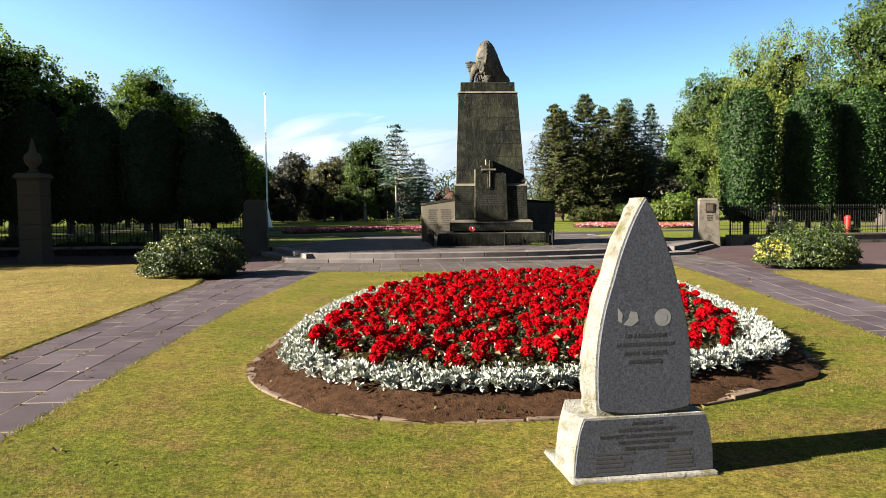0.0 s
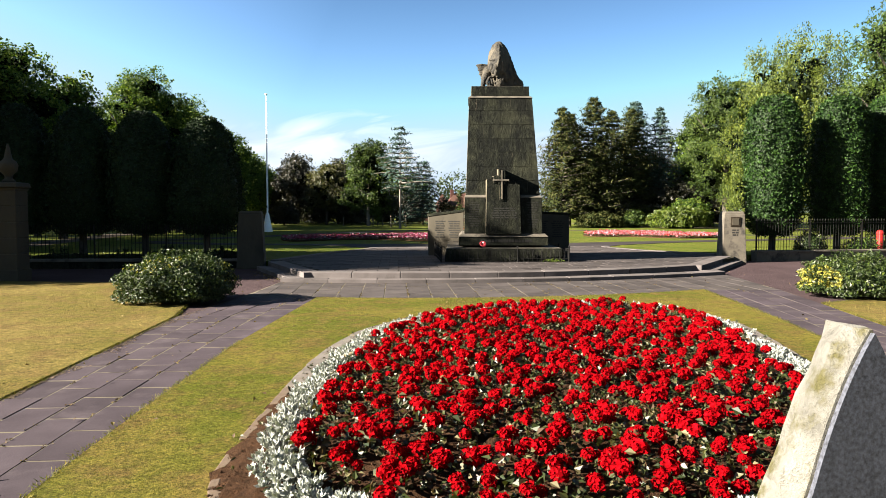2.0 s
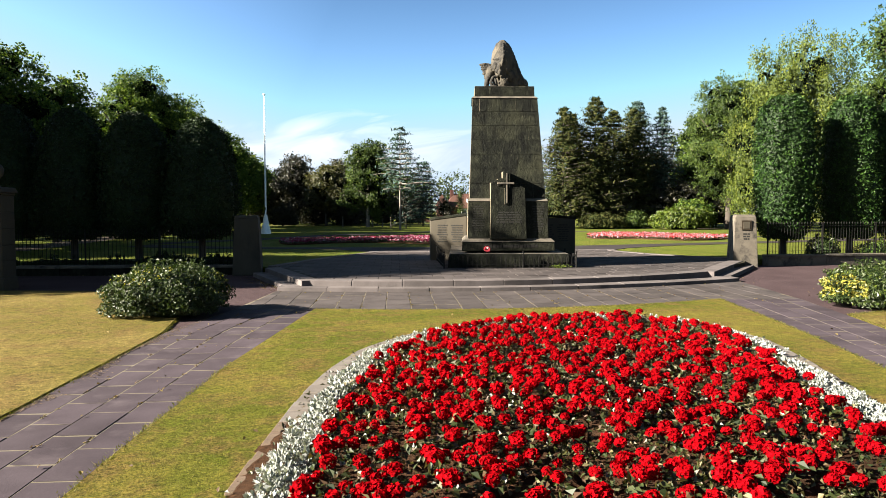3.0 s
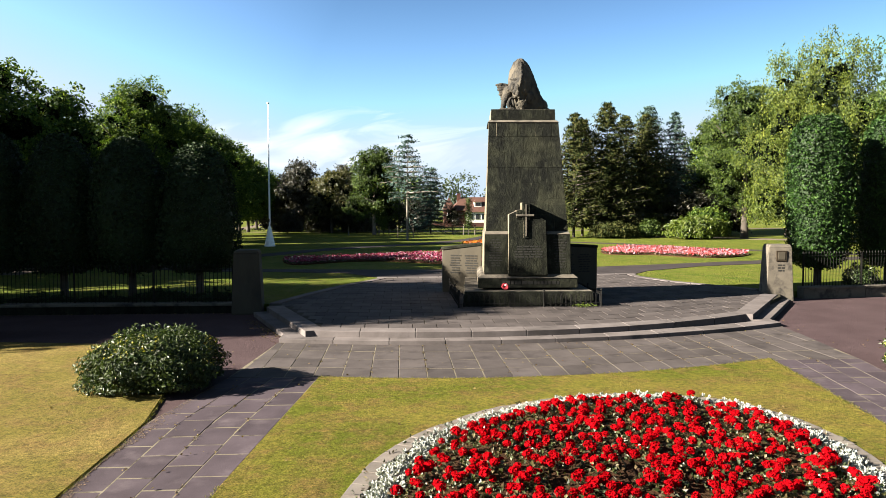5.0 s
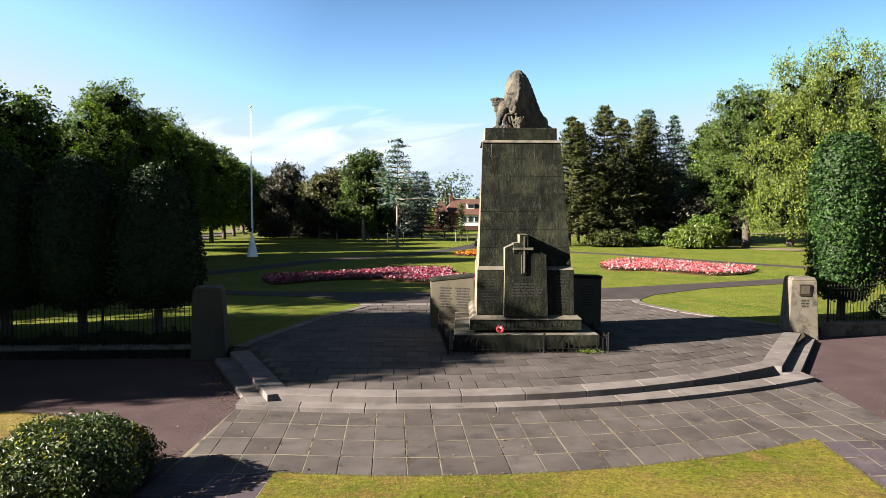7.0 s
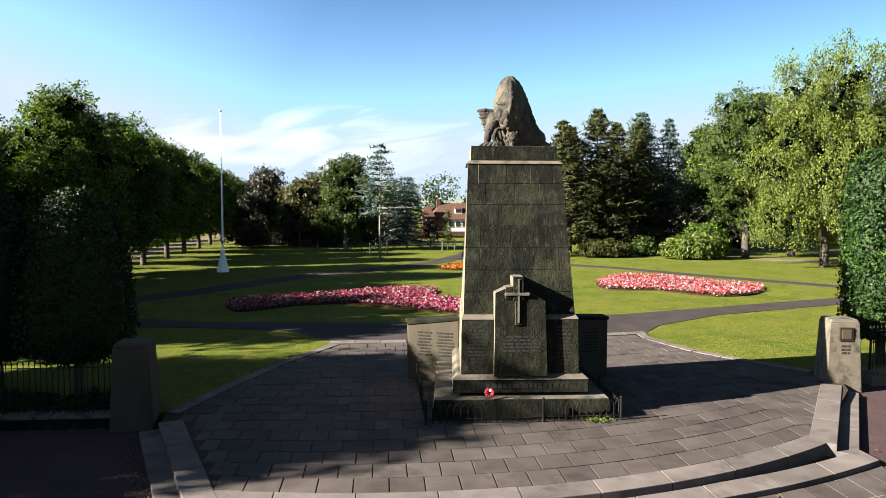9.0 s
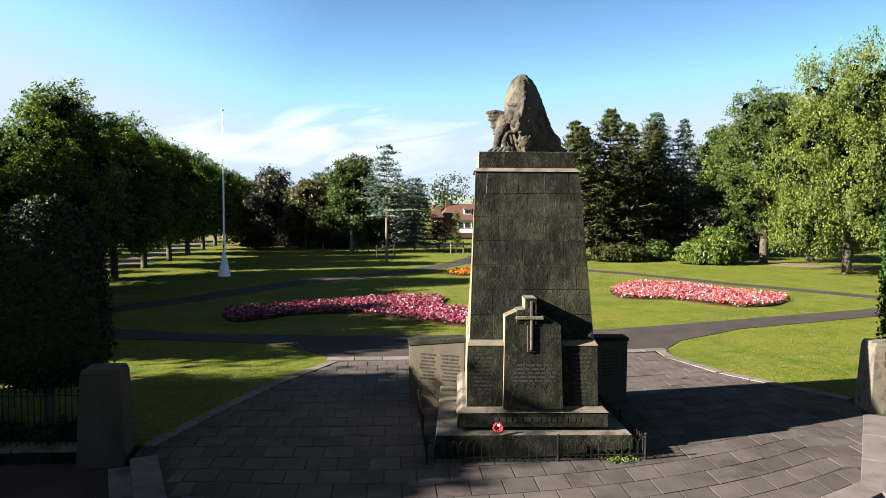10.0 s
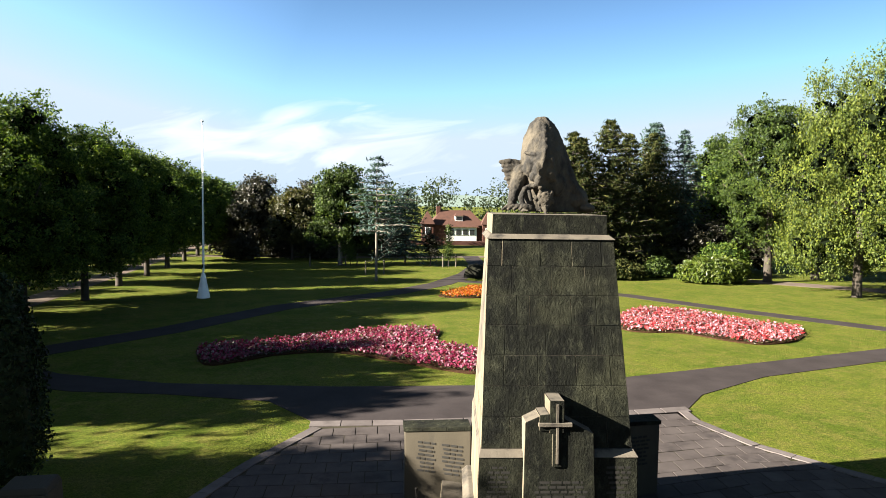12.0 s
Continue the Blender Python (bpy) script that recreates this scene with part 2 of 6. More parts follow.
M["soiled_edging"] = surface("soiled_edging", (0.04441, 0.02869, 0.01779), (0.08892, 0.06027, 0.03795), 4, 30, 0.95, bumps=0.6)
# stained stone, kept pale: sun on the ledges put into the colour
M["ledge"] = surface("lit_weathered_ledge", (0.05139, 0.04382, 0.03344), (0.09328, 0.08017, 0.06169), 2.5, 30, 0.9, bumps=0.6, bdist=0.012, stain=(0.01549, 0.01346, 0.01135), stain_scale=2.2, stain_at=(0.5, 0.65))
M["brick"] = surface("red_brick", (0.0401, 0.0134, 0.00904), (0.0639, 0.0227, 0.0147), 2, 20, 0.9, bumps=0.3)
M["roof_tile"] = surface("clay_tiles", (0.0348, 0.0134, 0.00859), (0.0617, 0.0241, 0.0147), 1.2, 14, 0.85, bumps=0.5, bdist=0.03)
M["plaster"] = surface("white_plaster", (0.459, 0.452, 0.43), (0.556, 0.548, 0.526), 1, 12, 0.8, bumps=0.1)
M["gravel"] = surface("pale_path", (0.072, 0.0560, 0.0460), (0.110, 0.0880, 0.0730), 1.2, 60, 0.95, bumps=0.5, spec=0.08)
M["red_plastic"] = surface("red_enamel", (0.245, 0.00889, 0.00889), (0.303, 0.0156, 0.0134), 2, 20, 0.4, bumps=0)
M["poppy"] = surface("poppy_red", (0.199, 0.00459, 0.0115), (0.267, 0.0115, 0.023), 9, 60, 0.7, bumps=0.5)
M["timber"] = surface("grey_timber", (0.0607, 0.0517, 0.041), (0.107, 0.0933, 0.0748), 2, 30, 0.9, bumps=0.4)
M["pale_cut"] = surface("pale_cut_stone", (0.12, 0.12, 0.124), (0.172, 0.172, 0.176), 20, 90, 0.8, bumps=0)
# blue-grey tone: the haze of distance put into the hill's colour
M["hill"] = surface("hazy_far_hill", (0.0688, 0.103, 0.0963), (0.103, 0.138, 0.117), 0.02, 0.3, 1.0, bumps=0)


def glass_mat():
    mt, nt, b, pos, _ = base_mat("window_glass", 0.06, 0, 0.6)
    b.inputs["Base Color"].default_value = (0.02, 0.022, 0.025, 1)
    return mt


M["glass"] = glass_mat()
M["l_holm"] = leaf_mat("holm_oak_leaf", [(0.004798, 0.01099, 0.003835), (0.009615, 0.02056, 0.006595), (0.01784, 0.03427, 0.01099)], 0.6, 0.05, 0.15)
M["l_column"] = leaf_mat("clipped_evergreen_leaf", [(0.002517, 0.008849, 0.001259), (0.007557, 0.0233, 0.002899), (0.02389, 0.05418, 0.008186)], 0.55, 0.08, 0.14)
# almost black, to stand in for the shade deep in a crown
M["l_inner"] = leaf_mat("inner_shade_leaf", [(0.00222, 0.00444, 0.00133), (0.00444, 0.00778, 0.00222)], 0.8, 0.0, 0.05)
M["l_lime"] = leaf_mat("lime_leaf", [(0.01222, 0.03, 0.00495), (0.02731, 0.0555, 0.008525), (0.06037, 0.099, 0.01581), (0.1179, 0.1546, 0.02956)], 0.6, 0.28, 0.15)
M["l_bright"] = leaf_mat("bright_leaf", [(0.01115, 0.02438, 0.003378), (0.02579, 0.04749, 0.005998), (0.05277, 0.07753, 0.01038)], 0.55, 0.14, 0.2)
M["l_golden"] = leaf_mat("golden_weeping_leaf", [(0.01756, 0.03263, 0.00444), (0.04677, 0.06945, 0.00889), (0.09867, 0.118, 0.0163)], 0.55, 0.14, 0.2)
M["l_conifer"] = leaf_mat("pine_needles", [(0.0121, 0.0194, 0.00606), (0.0261, 0.033, 0.0101), (0.0529, 0.0524, 0.0181)], 0.75, 0.1, 0.06)
M["l_cedar"] = leaf_mat("blue_cedar_needles", [(0.02412, 0.04509, 0.04005), (0.04008, 0.06925, 0.0636), (0.0642, 0.09896, 0.0936)], 0.75, 0.1, 0.08)
M["l_dark"] = leaf_mat("copper_dark_leaf", [(0.00978, 0.00978, 0.00624), (0.0156, 0.0161, 0.00889), (0.0267, 0.0245, 0.0125)], 0.5, 0.2)
M["l_olive"] = leaf_mat("olive_leaf", [(0.0214, 0.0267, 0.00713), (0.0393, 0.041, 0.0107), (0.0607, 0.0535, 0.0161)], 0.5, 0.3)
M["l_far"] = leaf_mat("distant_leaf", [(0.0142, 0.0264, 0.00793), (0.0238, 0.0387, 0.0111), (0.0349, 0.0493, 0.0158)], 0.6, 0.25)
M["l_shrub"] = leaf_mat("laurel_leaf", [(0.008844, 0.01791, 0.003458), (0.01764, 0.03043, 0.006098), (0.0384, 0.05358, 0.01514)], 0.45, 0.2, 0.32)
M["l_yellow"] = leaf_mat("variegated_yellow_leaf", [(0.1368, 0.1368, 0.01836), (0.2062, 0.1836, 0.02744), (0.253, 0.2386, 0.055)], 0.5, 0.3)
M["l_lightgreen"] = leaf_mat("light_green_leaf", [(0.038, 0.0644, 0.00881), (0.0616, 0.0911, 0.0117), (0.0881, 0.111, 0.0176)], 0.4, 0.35)
M["l_silver"] = leaf_mat("silver_felted_leaf", [(0.1317, 0.1428, 0.1451), (0.2399, 0.2544, 0.2589), (0.3794, 0.3928, 0.3973)], 0.85, 0.08, 0.1)
M["l_bedding"] = leaf_mat("begonia_leaf", [(0.0073, 0.0120, 0.0041), (0.0190, 0.0290, 0.0080), (0.0360, 0.0420, 0.0120), (0.0500, 0.0260, 0.0150), (0.1150, 0.1050, 0.0560)], 0.45, 0.2)
M["petal_red"] = leaf_mat("red_petal", [(0.1032, 0.0002376, 0.001663), (0.2004, 0.000594, 0.002851), (0.3097, 0.001426, 0.00499)], 0.85, 0.10, 0.02)
M["petal_pink"] = leaf_mat("pink_petal", [(0.07055, 0.00376, 0.02068), (0.1598, 0.0113, 0.04961), (0.1913, 0.0301, 0.08228), (0.2295, 0.188, 0.231)], 0.5, 0.3, 0.25)
M["petal_coral"] = leaf_mat("coral_petal", [(0.2042, 0.01226, 0.01935), (0.2783, 0.04094, 0.0516), (0.303, 0.1149, 0.1422), (0.3353, 0.2698, 0.375)], 0.5, 0.3, 0.25)
M["petal_orange"] = leaf_mat("orange_petal", [(0.216, 0.0196, 0.00392), (0.293, 0.0707, 0.00584), (0.313, 0.164, 0.0117)], 0.5, 0.3, 0.25)
M["dead_leaf"] = leaf_mat("fallen_leaf", [(0.0293, 0.0176, 0.00733), (0.123, 0.0933, 0.0234), (0.0527, 0.0263, 0.0117), (0.0881, 0.0584, 0.0176)], 0.7, 0.2)
M["blade"] = leaf_mat("grass_blade", [(0.04, 0.0505, 0.00793), (0.0763, 0.0763, 0.0139), (0.133, 0.105, 0.0319)], 0.7, 0.35, 0.2)

# ---- builders ----
rng = np.random.default_rng(7)


def mesh_of(name, verts, faces, mats, idx=None, smooth=False):
    """A mesh from arrays: verts (n, 3), faces (m, k) all of k corners."""
    verts, faces = np.asarray(verts, dtype=np.float32), np.asarray(faces, dtype=np.int32)
    me = bpy.data.meshes.new(name)
    m, k = faces.shape
    me.vertices.add(len(verts))
    me.vertices.foreach_set("co", verts.ravel())
    me.loops.add(m * k)
    me.loops.foreach_set("vertex_index", faces.ravel())
    me.polygons.add(m)
    me.polygons.foreach_set("loop_start", np.arange(0, m * k, k, dtype=np.int32))
    if idx is not None:
        me.polygons.foreach_set("material_index", np.asarray(idx, dtype=np.int32))
    me.polygons.foreach_set("use_smooth", np.full(m, smooth))
    me.update(calc_edges=True)
    for mt in mats:
        me.materials.append(mt)
    return me


def thing(name, x, y, z, label, category, group="", kind=""):
    e = new(name)
    e.matrix_basis = Matrix.Translation((x, y, z))
    e.empty_display_size = 0.3
    return tagged(e, label, category, group, kind)


def adopt(ob, parent):
    ob.parent = parent
    if parent is not None and parent.parent is None:
        ob.matrix_parent_inverse = parent.matrix_basis.inverted()
    return ob


def part(name, bm, material, parent=None, label="", smooth=False):
    """Links a bmesh, or a ready mesh, as one mesh object under a thing or a part; its corners are given in world metres."""
    if isinstance(bm, bpy.types.Mesh):
        me = bm
        if not me.materials and material:
            me.materials.append(material)
    else:
        bmesh.ops.recalc_face_normals(bm, faces=bm.faces)
        me = bpy.data.meshes.new(name)
        bm.to_mesh(me)
        bm.free()
        for p in me.polygons:
            p.use_smooth = smooth
        me.materials.append(material)
    ob = new(name, me)
    if parent is not None:
        adopt(ob, parent)
    if label:
        ob["label"] = label
    return ob


def bevel(bm, width, seg=2):
    if width:
        bmesh.ops.bevel(bm, geom=bm.edges[:], offset=width, segments=seg, affect="EDGES", profile=0.5)
    return bm


def box(x0, x1, y0, y1, z0, z1, b=0.01, bm=None, top=None):
    """A block; top: how far each side of its upper face is drawn in (x0, x1, y0, y1)."""
    own = bmesh.new()
    a, c, d, e = top or (0, 0, 0, 0)
    low = [own.verts.new(p) for p in ((x0, y0, z0), (x1, y0, z0), (x1, y1, z0), (x0, y1, z0))]
    up = [own.verts.new(p) for p in ((x0 + a, y0 + d, z1), (x1 - c, y0 + d, z1), (x1 - c, y1 - e, z1), (x0 + a, y1 - e, z1))]
    own.faces.new(low[::-1]), own.faces.new(up)
    for i in range(4):
        j = (i + 1) % 4
        own.faces.new((low[i], low[j], up[j], up[i]))
    bevel(own, b)
    return own if bm is None else join(bm, own)


def join(bm, other):
    me = bpy.data.meshes.new("joined")
    other.to_mesh(me)
    other.free()
    bm.from_mesh(me)
    bpy.data.meshes.remove(me)
    return bm


def prism(outline, z0, z1, b=0.0, zs=None):
    """An upright block over an outline of (x, y)."""
    bm = bmesh.new()
    low = [bm.verts.new((x, y, z0)) for x, y in outline]
    up = [bm.verts.new((x, y, z1 if zs is None else zs[i])) for i, (x, y) in enumerate(outline)]
    bm.faces.new(low[::-1]), bm.faces.new(up)
    n = len(low)
    for i in range(n):
        bm.faces.new((low[i], low[(i + 1) % n], up[(i + 1) % n], up[i]))
    bmesh.ops.recalc_face_normals(bm, faces=bm.faces)
    return bevel(bm, b)


def tube(points, radii, sides=8, bm=None, cap=True):
    """A round bar that runs through points with the radii given."""
    bm = bm or bmesh.new()
    rings = []
    pts = [Vector(p) for p in points]
    for i, p in enumerate(pts):
        d = (pts[min(i + 1, len(pts) - 1)] - pts[max(i - 1, 0)]).normalized()
        q = d.to_track_quat("Z", "Y").to_matrix()
        rings.append([bm.verts.new(p + q @ Vector((math.cos(a) * radii[i], math.sin(a) * radii[i], 0))) for a in (2 * math.pi * k / sides for k in range(sides))])
    for r0, r1 in zip(rings, rings[1:]):
        for k in range(sides):
            bm.faces.new((r0[k], r0[(k + 1) % sides], r1[(k + 1) % sides], r1[k]))
    if cap:
        bm.faces.new(rings[0][::-1]), bm.faces.new(rings[-1])
    return bm


def lathe(profile, x, y, sides=16):
    """A turned shape from (radius, z)."""
    bm = bmesh.new()
    rings = [[bm.verts.new((x + r * math.cos(2 * math.pi * k / sides), y + r * math.sin(2 * math.pi * k / sides), z)) for k in range(sides)] for r, z in profile]
    for r0, r1 in zip(rings, rings[1:]):
        for k in range(sides):
            bm.faces.new((r0[k], r0[(k + 1) % sides], r1[(k + 1) % sides], r1[k]))
    bm.faces.new(rings[0][::-1]), bm.faces.new(rings[-1])
    return bm


def slab_mesh(q, z0, z1, gap=0.013, edge=0.004):
    """One flag over four corners (x, y), with a joint all round and a worn upper edge."""
    c = np.mean(q, axis=0)
    rings = []
    for off, z in ((gap, z0), (gap, z1 - edge), (gap + edge, z1)):
        rings += [(*(c + (np.array(p) - c) * max(0.2, 1 - off / max(0.05, np.linalg.norm(np.array(p) - c) * 0.7))), z) for p in q]
    f = [(8, 9, 10, 11)]
    for r in (0, 4):
        f += [(r + i, r + (i + 1) % 4, r + 4 + (i + 1) % 4, r + 4 + i) for i in range(4)]
    return np.array(rings), np.array(f)


def lay(name, quads, z0, z1, parent, mat, wob=0.004, limit=300, most=0.0035, rest="far_slabs"):
    """Lays quads as single flags up to the limit; what is left over becomes one sheet of flags."""
    vs, fs, n = [], [], 0
    for k, q in enumerate(quads):
        dz = min(most, max(-most, float(rng.normal(0, wob))))
        v, f = slab_mesh(q, z0, z1 + dz)
        if k < limit:
            adopt(new(name, mesh_of(name, v, f, [mat])), parent)
        else:
            vs.append(v), fs.append(f + n)
            n += len(v)
    if vs:
        ob = adopt(new(rest, mesh_of(rest, np.concatenate(vs), np.concatenate(fs), [mat])), parent)
        ob["kind"] = "stuff"


def lerp(a, b, t):
    return (a[0] + (b[0] - a[0]) * t, a[1] + (b[1] - a[1]) * t)


def along(line, y):
    """x of a line of (x, y) points at y."""
    return float(np.interp(y, [p[1] for p in line], [p[0] for p in line]))


def arc(c, r, x):
    return c[1] - math.sqrt(max(0.0, r * r - (x - c[0]) ** 2))


# ---- the plan ----
STEP1 = ((4.42, 39.35), 21.10)   # lower step's front
STEP2 = ((4.20, 35.88), 17.23)   # upper step's front
GRASS = ((4.31, 31.50), 16.81)   # lawn's edge towards the steps
Z_TER = 0.28
PATH_L = ([(-1.6, -14), (-1.55, 5), (-1.55, 12), (-0.78, 16), (-0.57, 19)], [(0.0, -14), (0.1, 1), (0.15, 5.2), (0.33, 9.3), (0.91, 15.05), (-0.56, 19.01)])
PATH_R = ([(6.6, -14), (8.3, 0), (9.57, 6.9), (10.0, 9.1), (10.4, 11.1), (11.16, 16.0), (13.84, 20.45)], [(8.1, -14), (9.9, 0), (11.3, 7.4), (11.74, 9.4), (13.2, 15.9), (13.85, 20.46)])

# ground, sunk below all that lies on it
tagged(part("ground", prism([(-1500, -1500), (1500, -1500), (1500, 1500), (-1500, 1500)], -0.6, -0.08), M["park_lawn"]), "rough grass that reaches the horizon", "ground", kind="structure")
tagged(part("forecourt", prism([(-70, -30), (70, -30), (70, 34), (17.5, 27.2), (14, 22.5), (0, 20.5), (-2.6, 24.7), (-70, 24.7)], -0.3, 0.0), M["red_tarmac"]), "reddish worn tarmac in front of the memorial steps", "pavement", kind="structure")
lawn_edge = [(-400, 24.6), (-2.4, 24.6), (0, 25.2), (13, 26.0), (17.0, 26.9), (45, 30.6), (400, 60), (400, 420), (-400, 420)]
tagged(part("park_lawn", prism(lawn_edge, -0.2, Z_TER - 0.03), M["park_lawn"]), "wide mown park lawn striped with tree shadows", "lawn", kind="structure")


def arc_pts(curve, x0, x1, n):
    return [(x, arc(*curve, x)) for x in np.linspace(x0, x1, n)]


# lawns of the forecourt, a hand's breadth of turf with a cut edge
left_side = [p for p in PATH_L[1] if p[1] < 15.0][::-1]
centre = arc_pts(GRASS, 0.92, 11.14, 24) + [p for p in PATH_R[0] if p[1] < 15.9][::-1] + left_side[::-1]
tagged(part("lawn", prism(centre, -0.1, 0.035), M["lawn"]), "patchy mown lawn between two slab paths", "lawn", kind="structure")
lw = [(-1.58, -14), (-1.56, 12.0), (-1.95, 14.5), (-2.3, 16.8), (-3.3, 18.2), (-5.3, 18.9), (-8, 19.3), (-70, 23.0), (-70, -14)]
tagged(part("lawn", prism(lw, -0.1, 0.045), M["lawn_dry"]), "sun-bleached mown lawn with a cut edge along the path", "lawn", kind="structure")
rw = [(8.15, -14), (9.93, 0), (11.33, 7.4), (11.77, 9.4), (12.7, 13.3), (14.2, 13.9), (15.6, 13.85), (24, 15.2), (70, 19), (70, -14)]
tagged(part("lawn", prism(rw, -0.1, 0.027), M["lawn_dry"]), "dry mown lawn beside the slab path and a shrub", "lawn", kind="structure")

# ---- slab paths ----


def path(edges, y0, y1, n, cols, label):
    root = thing("slab_path", along(edges[0], 8), 8, 0, label, "path", kind="structure")
    out = [(along(edges[0], y), y) for y in np.linspace(y0, y1, 40)] + [(along(edges[1], y), y) for y in np.linspace(y1, y0, 40)]
    part("bed_of_joints", prism(out, -0.05, 0.0222), M["joint"], root)
    ys, quads = np.linspace(y1, y0, n + 1), []
    for j in range(n):
        for i in range(cols):
            s = 0.5 if i % 2 else 0.0
            ya, yb = ys[j] - s * (ys[0] - ys[1]), ys[j + 1] - s * (ys[0] - ys[1])
            if s and j == 0:
                xs = [along(edges[0], y) + (along(edges[1], y) - along(edges[0], y)) * f for y, f in ((ya, i / cols), (ya, (i + 1) / cols), (y1, (i + 1) / cols), (y1, i / cols))]
                quads.append([(xs[0], ya), (xs[1], ya), (xs[2], y1), (xs[3], y1)])
            xa = [along(edges[0], y) + (along(edges[1], y) - along(edges[0], y)) * f for y, f in ((yb, i / cols), (yb, (i + 1) / cols), (ya, (i + 1) / cols), (ya, i / cols))]
            quads.append([(xa[0], yb), (xa[1], yb), (xa[2], ya), (xa[3], ya)])
    lay("paving_slab", quads, -0.04, 0.0265, root, M["slab"])
    return root


path(PATH_L, -9, 15.05, 29, 4, "purple-grey stone slab path with weedy joints")
path(PATH_R, -9, 16.0, 29, 4, "purple-grey stone slab path across the grass")


def cross_path():
    """Flags in straight columns that end on the curve of the lower step."""
    root = thing("slab_path", 6, 17, 0, "purple-grey slabs with weedy joints below the steps", "path", kind="structure")

    def low(x):
        return 15.05 if x < 0.91 else (16.0 if x > 11.15 else arc(*GRASS, x))

    def high(x):
        return arc(*STEP1, min(13.84, max(-0.57, x))) + 0.04

    cols, rows, quads = 25, 4, []
    xs = np.linspace(-1.0, 13.86, cols + 1)
    left = PATH_L[0]
    for a, b in zip(xs, xs[1:]):
        for j in range(rows):
            q = []
            for x, g in ((a, j), (b, j), (b, j + 1), (a, j + 1)):
                y = low(x) + (high(x) - low(x)) * g / rows
                q.append((min(along(PATH_R[1], y), max(x, along(left, y))), y))
            if max(q[1][0] - q[0][0], q[2][0] - q[3][0]) > 0.12:
                quads.append(q)
    out = [(x, high(x) + 0.06) for x in np.linspace(-0.57, 13.84, 30)] + [(13.2, 15.95), (11.15, 15.98)] + arc_pts(GRASS, 11.14, 0.92, 24) + [(0.91, 15.05), (along(left, 15.05), 15.05)]
    part("bed_of_joints", prism(out, -0.05, 0.0222), M["joint"], root)
    lay("paving_slab", quads, -0.04, 0.0275, root, M["flag"], 0.003)


cross_path()

# ---- steps and terrace ----
TER_L = [(0.1, 18.9), (-1.75, 23.8), (-1.85, 24.6), (-0.95, 27.3), (0.1, 30.0), (1.62, 32.9)]
TER_R = [(13.25, 20.9), (16.5, 25.3), (17.0, 26.3), (16.9, 27.5), (15.8, 28.95), (14.65, 30.7), (13.9, 33.0), (13.95, 34.0)]


def steps():
    root = thing("steps", 6.5, 18.5, 0, "two long curved stone steps up to the memorial terrace", "steps", kind="structure")

    def curved(curve, x0, x1, depth, z0, z1, n, b):
        xs = np.linspace(x0, x1, n + 1)
        for a, c in zip(xs, xs[1:]):
            m = [(x, arc(*curve, x)) for x in np.linspace(a + 0.006, c - 0.006, 5)]
            out = m + [(x, y + depth) for x, y in m[::-1]]
            part("step_stone", prism(out, z0, z1 + float(rng.normal(0, 0.003)), b), M["kerb"], root)

    curved(STEP1, -0.57, 13.84, 0.62, -0.1, 0.135, 10, 0.012)
    curved(STEP2, 0.08, 13.25, 0.6, -0.05, Z_TER + 0.012, 9, 0.012)
    # flights that turn back to the two pillars
    for (a, b, side) in (((0.1, 19.0), (-1.8, 23.75), -1), ((13.25, 21.0), (16.6, 25.7), 1)):
        d = Vector((b[0] - a[0], b[1] - a[1]))
        nrm = Vector((-d.y, d.x)).normalized() * (1 if side < 0 else -1)
        for k in range(3):
            p, q = Vector(a) + d * (k / 3), Vector(a) + d * ((k + 1) / 3)
            up = [p, q, q - nrm * 0.55, p - nrm * 0.55]
            lo = [p + nrm * 0.42, q + nrm * 0.42, q - nrm * 0.1, p - nrm * 0.1]
            g = d.normalized() * 0.006
            for name_, o, z in (("step_stone", up, Z_TER + 0.012), ("step_stone", lo, 0.135)):
                o = [o[0] + g, o[1] - g, o[2] - g, o[3] + g]
                part(name_, prism([(v.x, v.y) for v in o], -0.1, z, 0.012), M["kerb"], root)


steps()


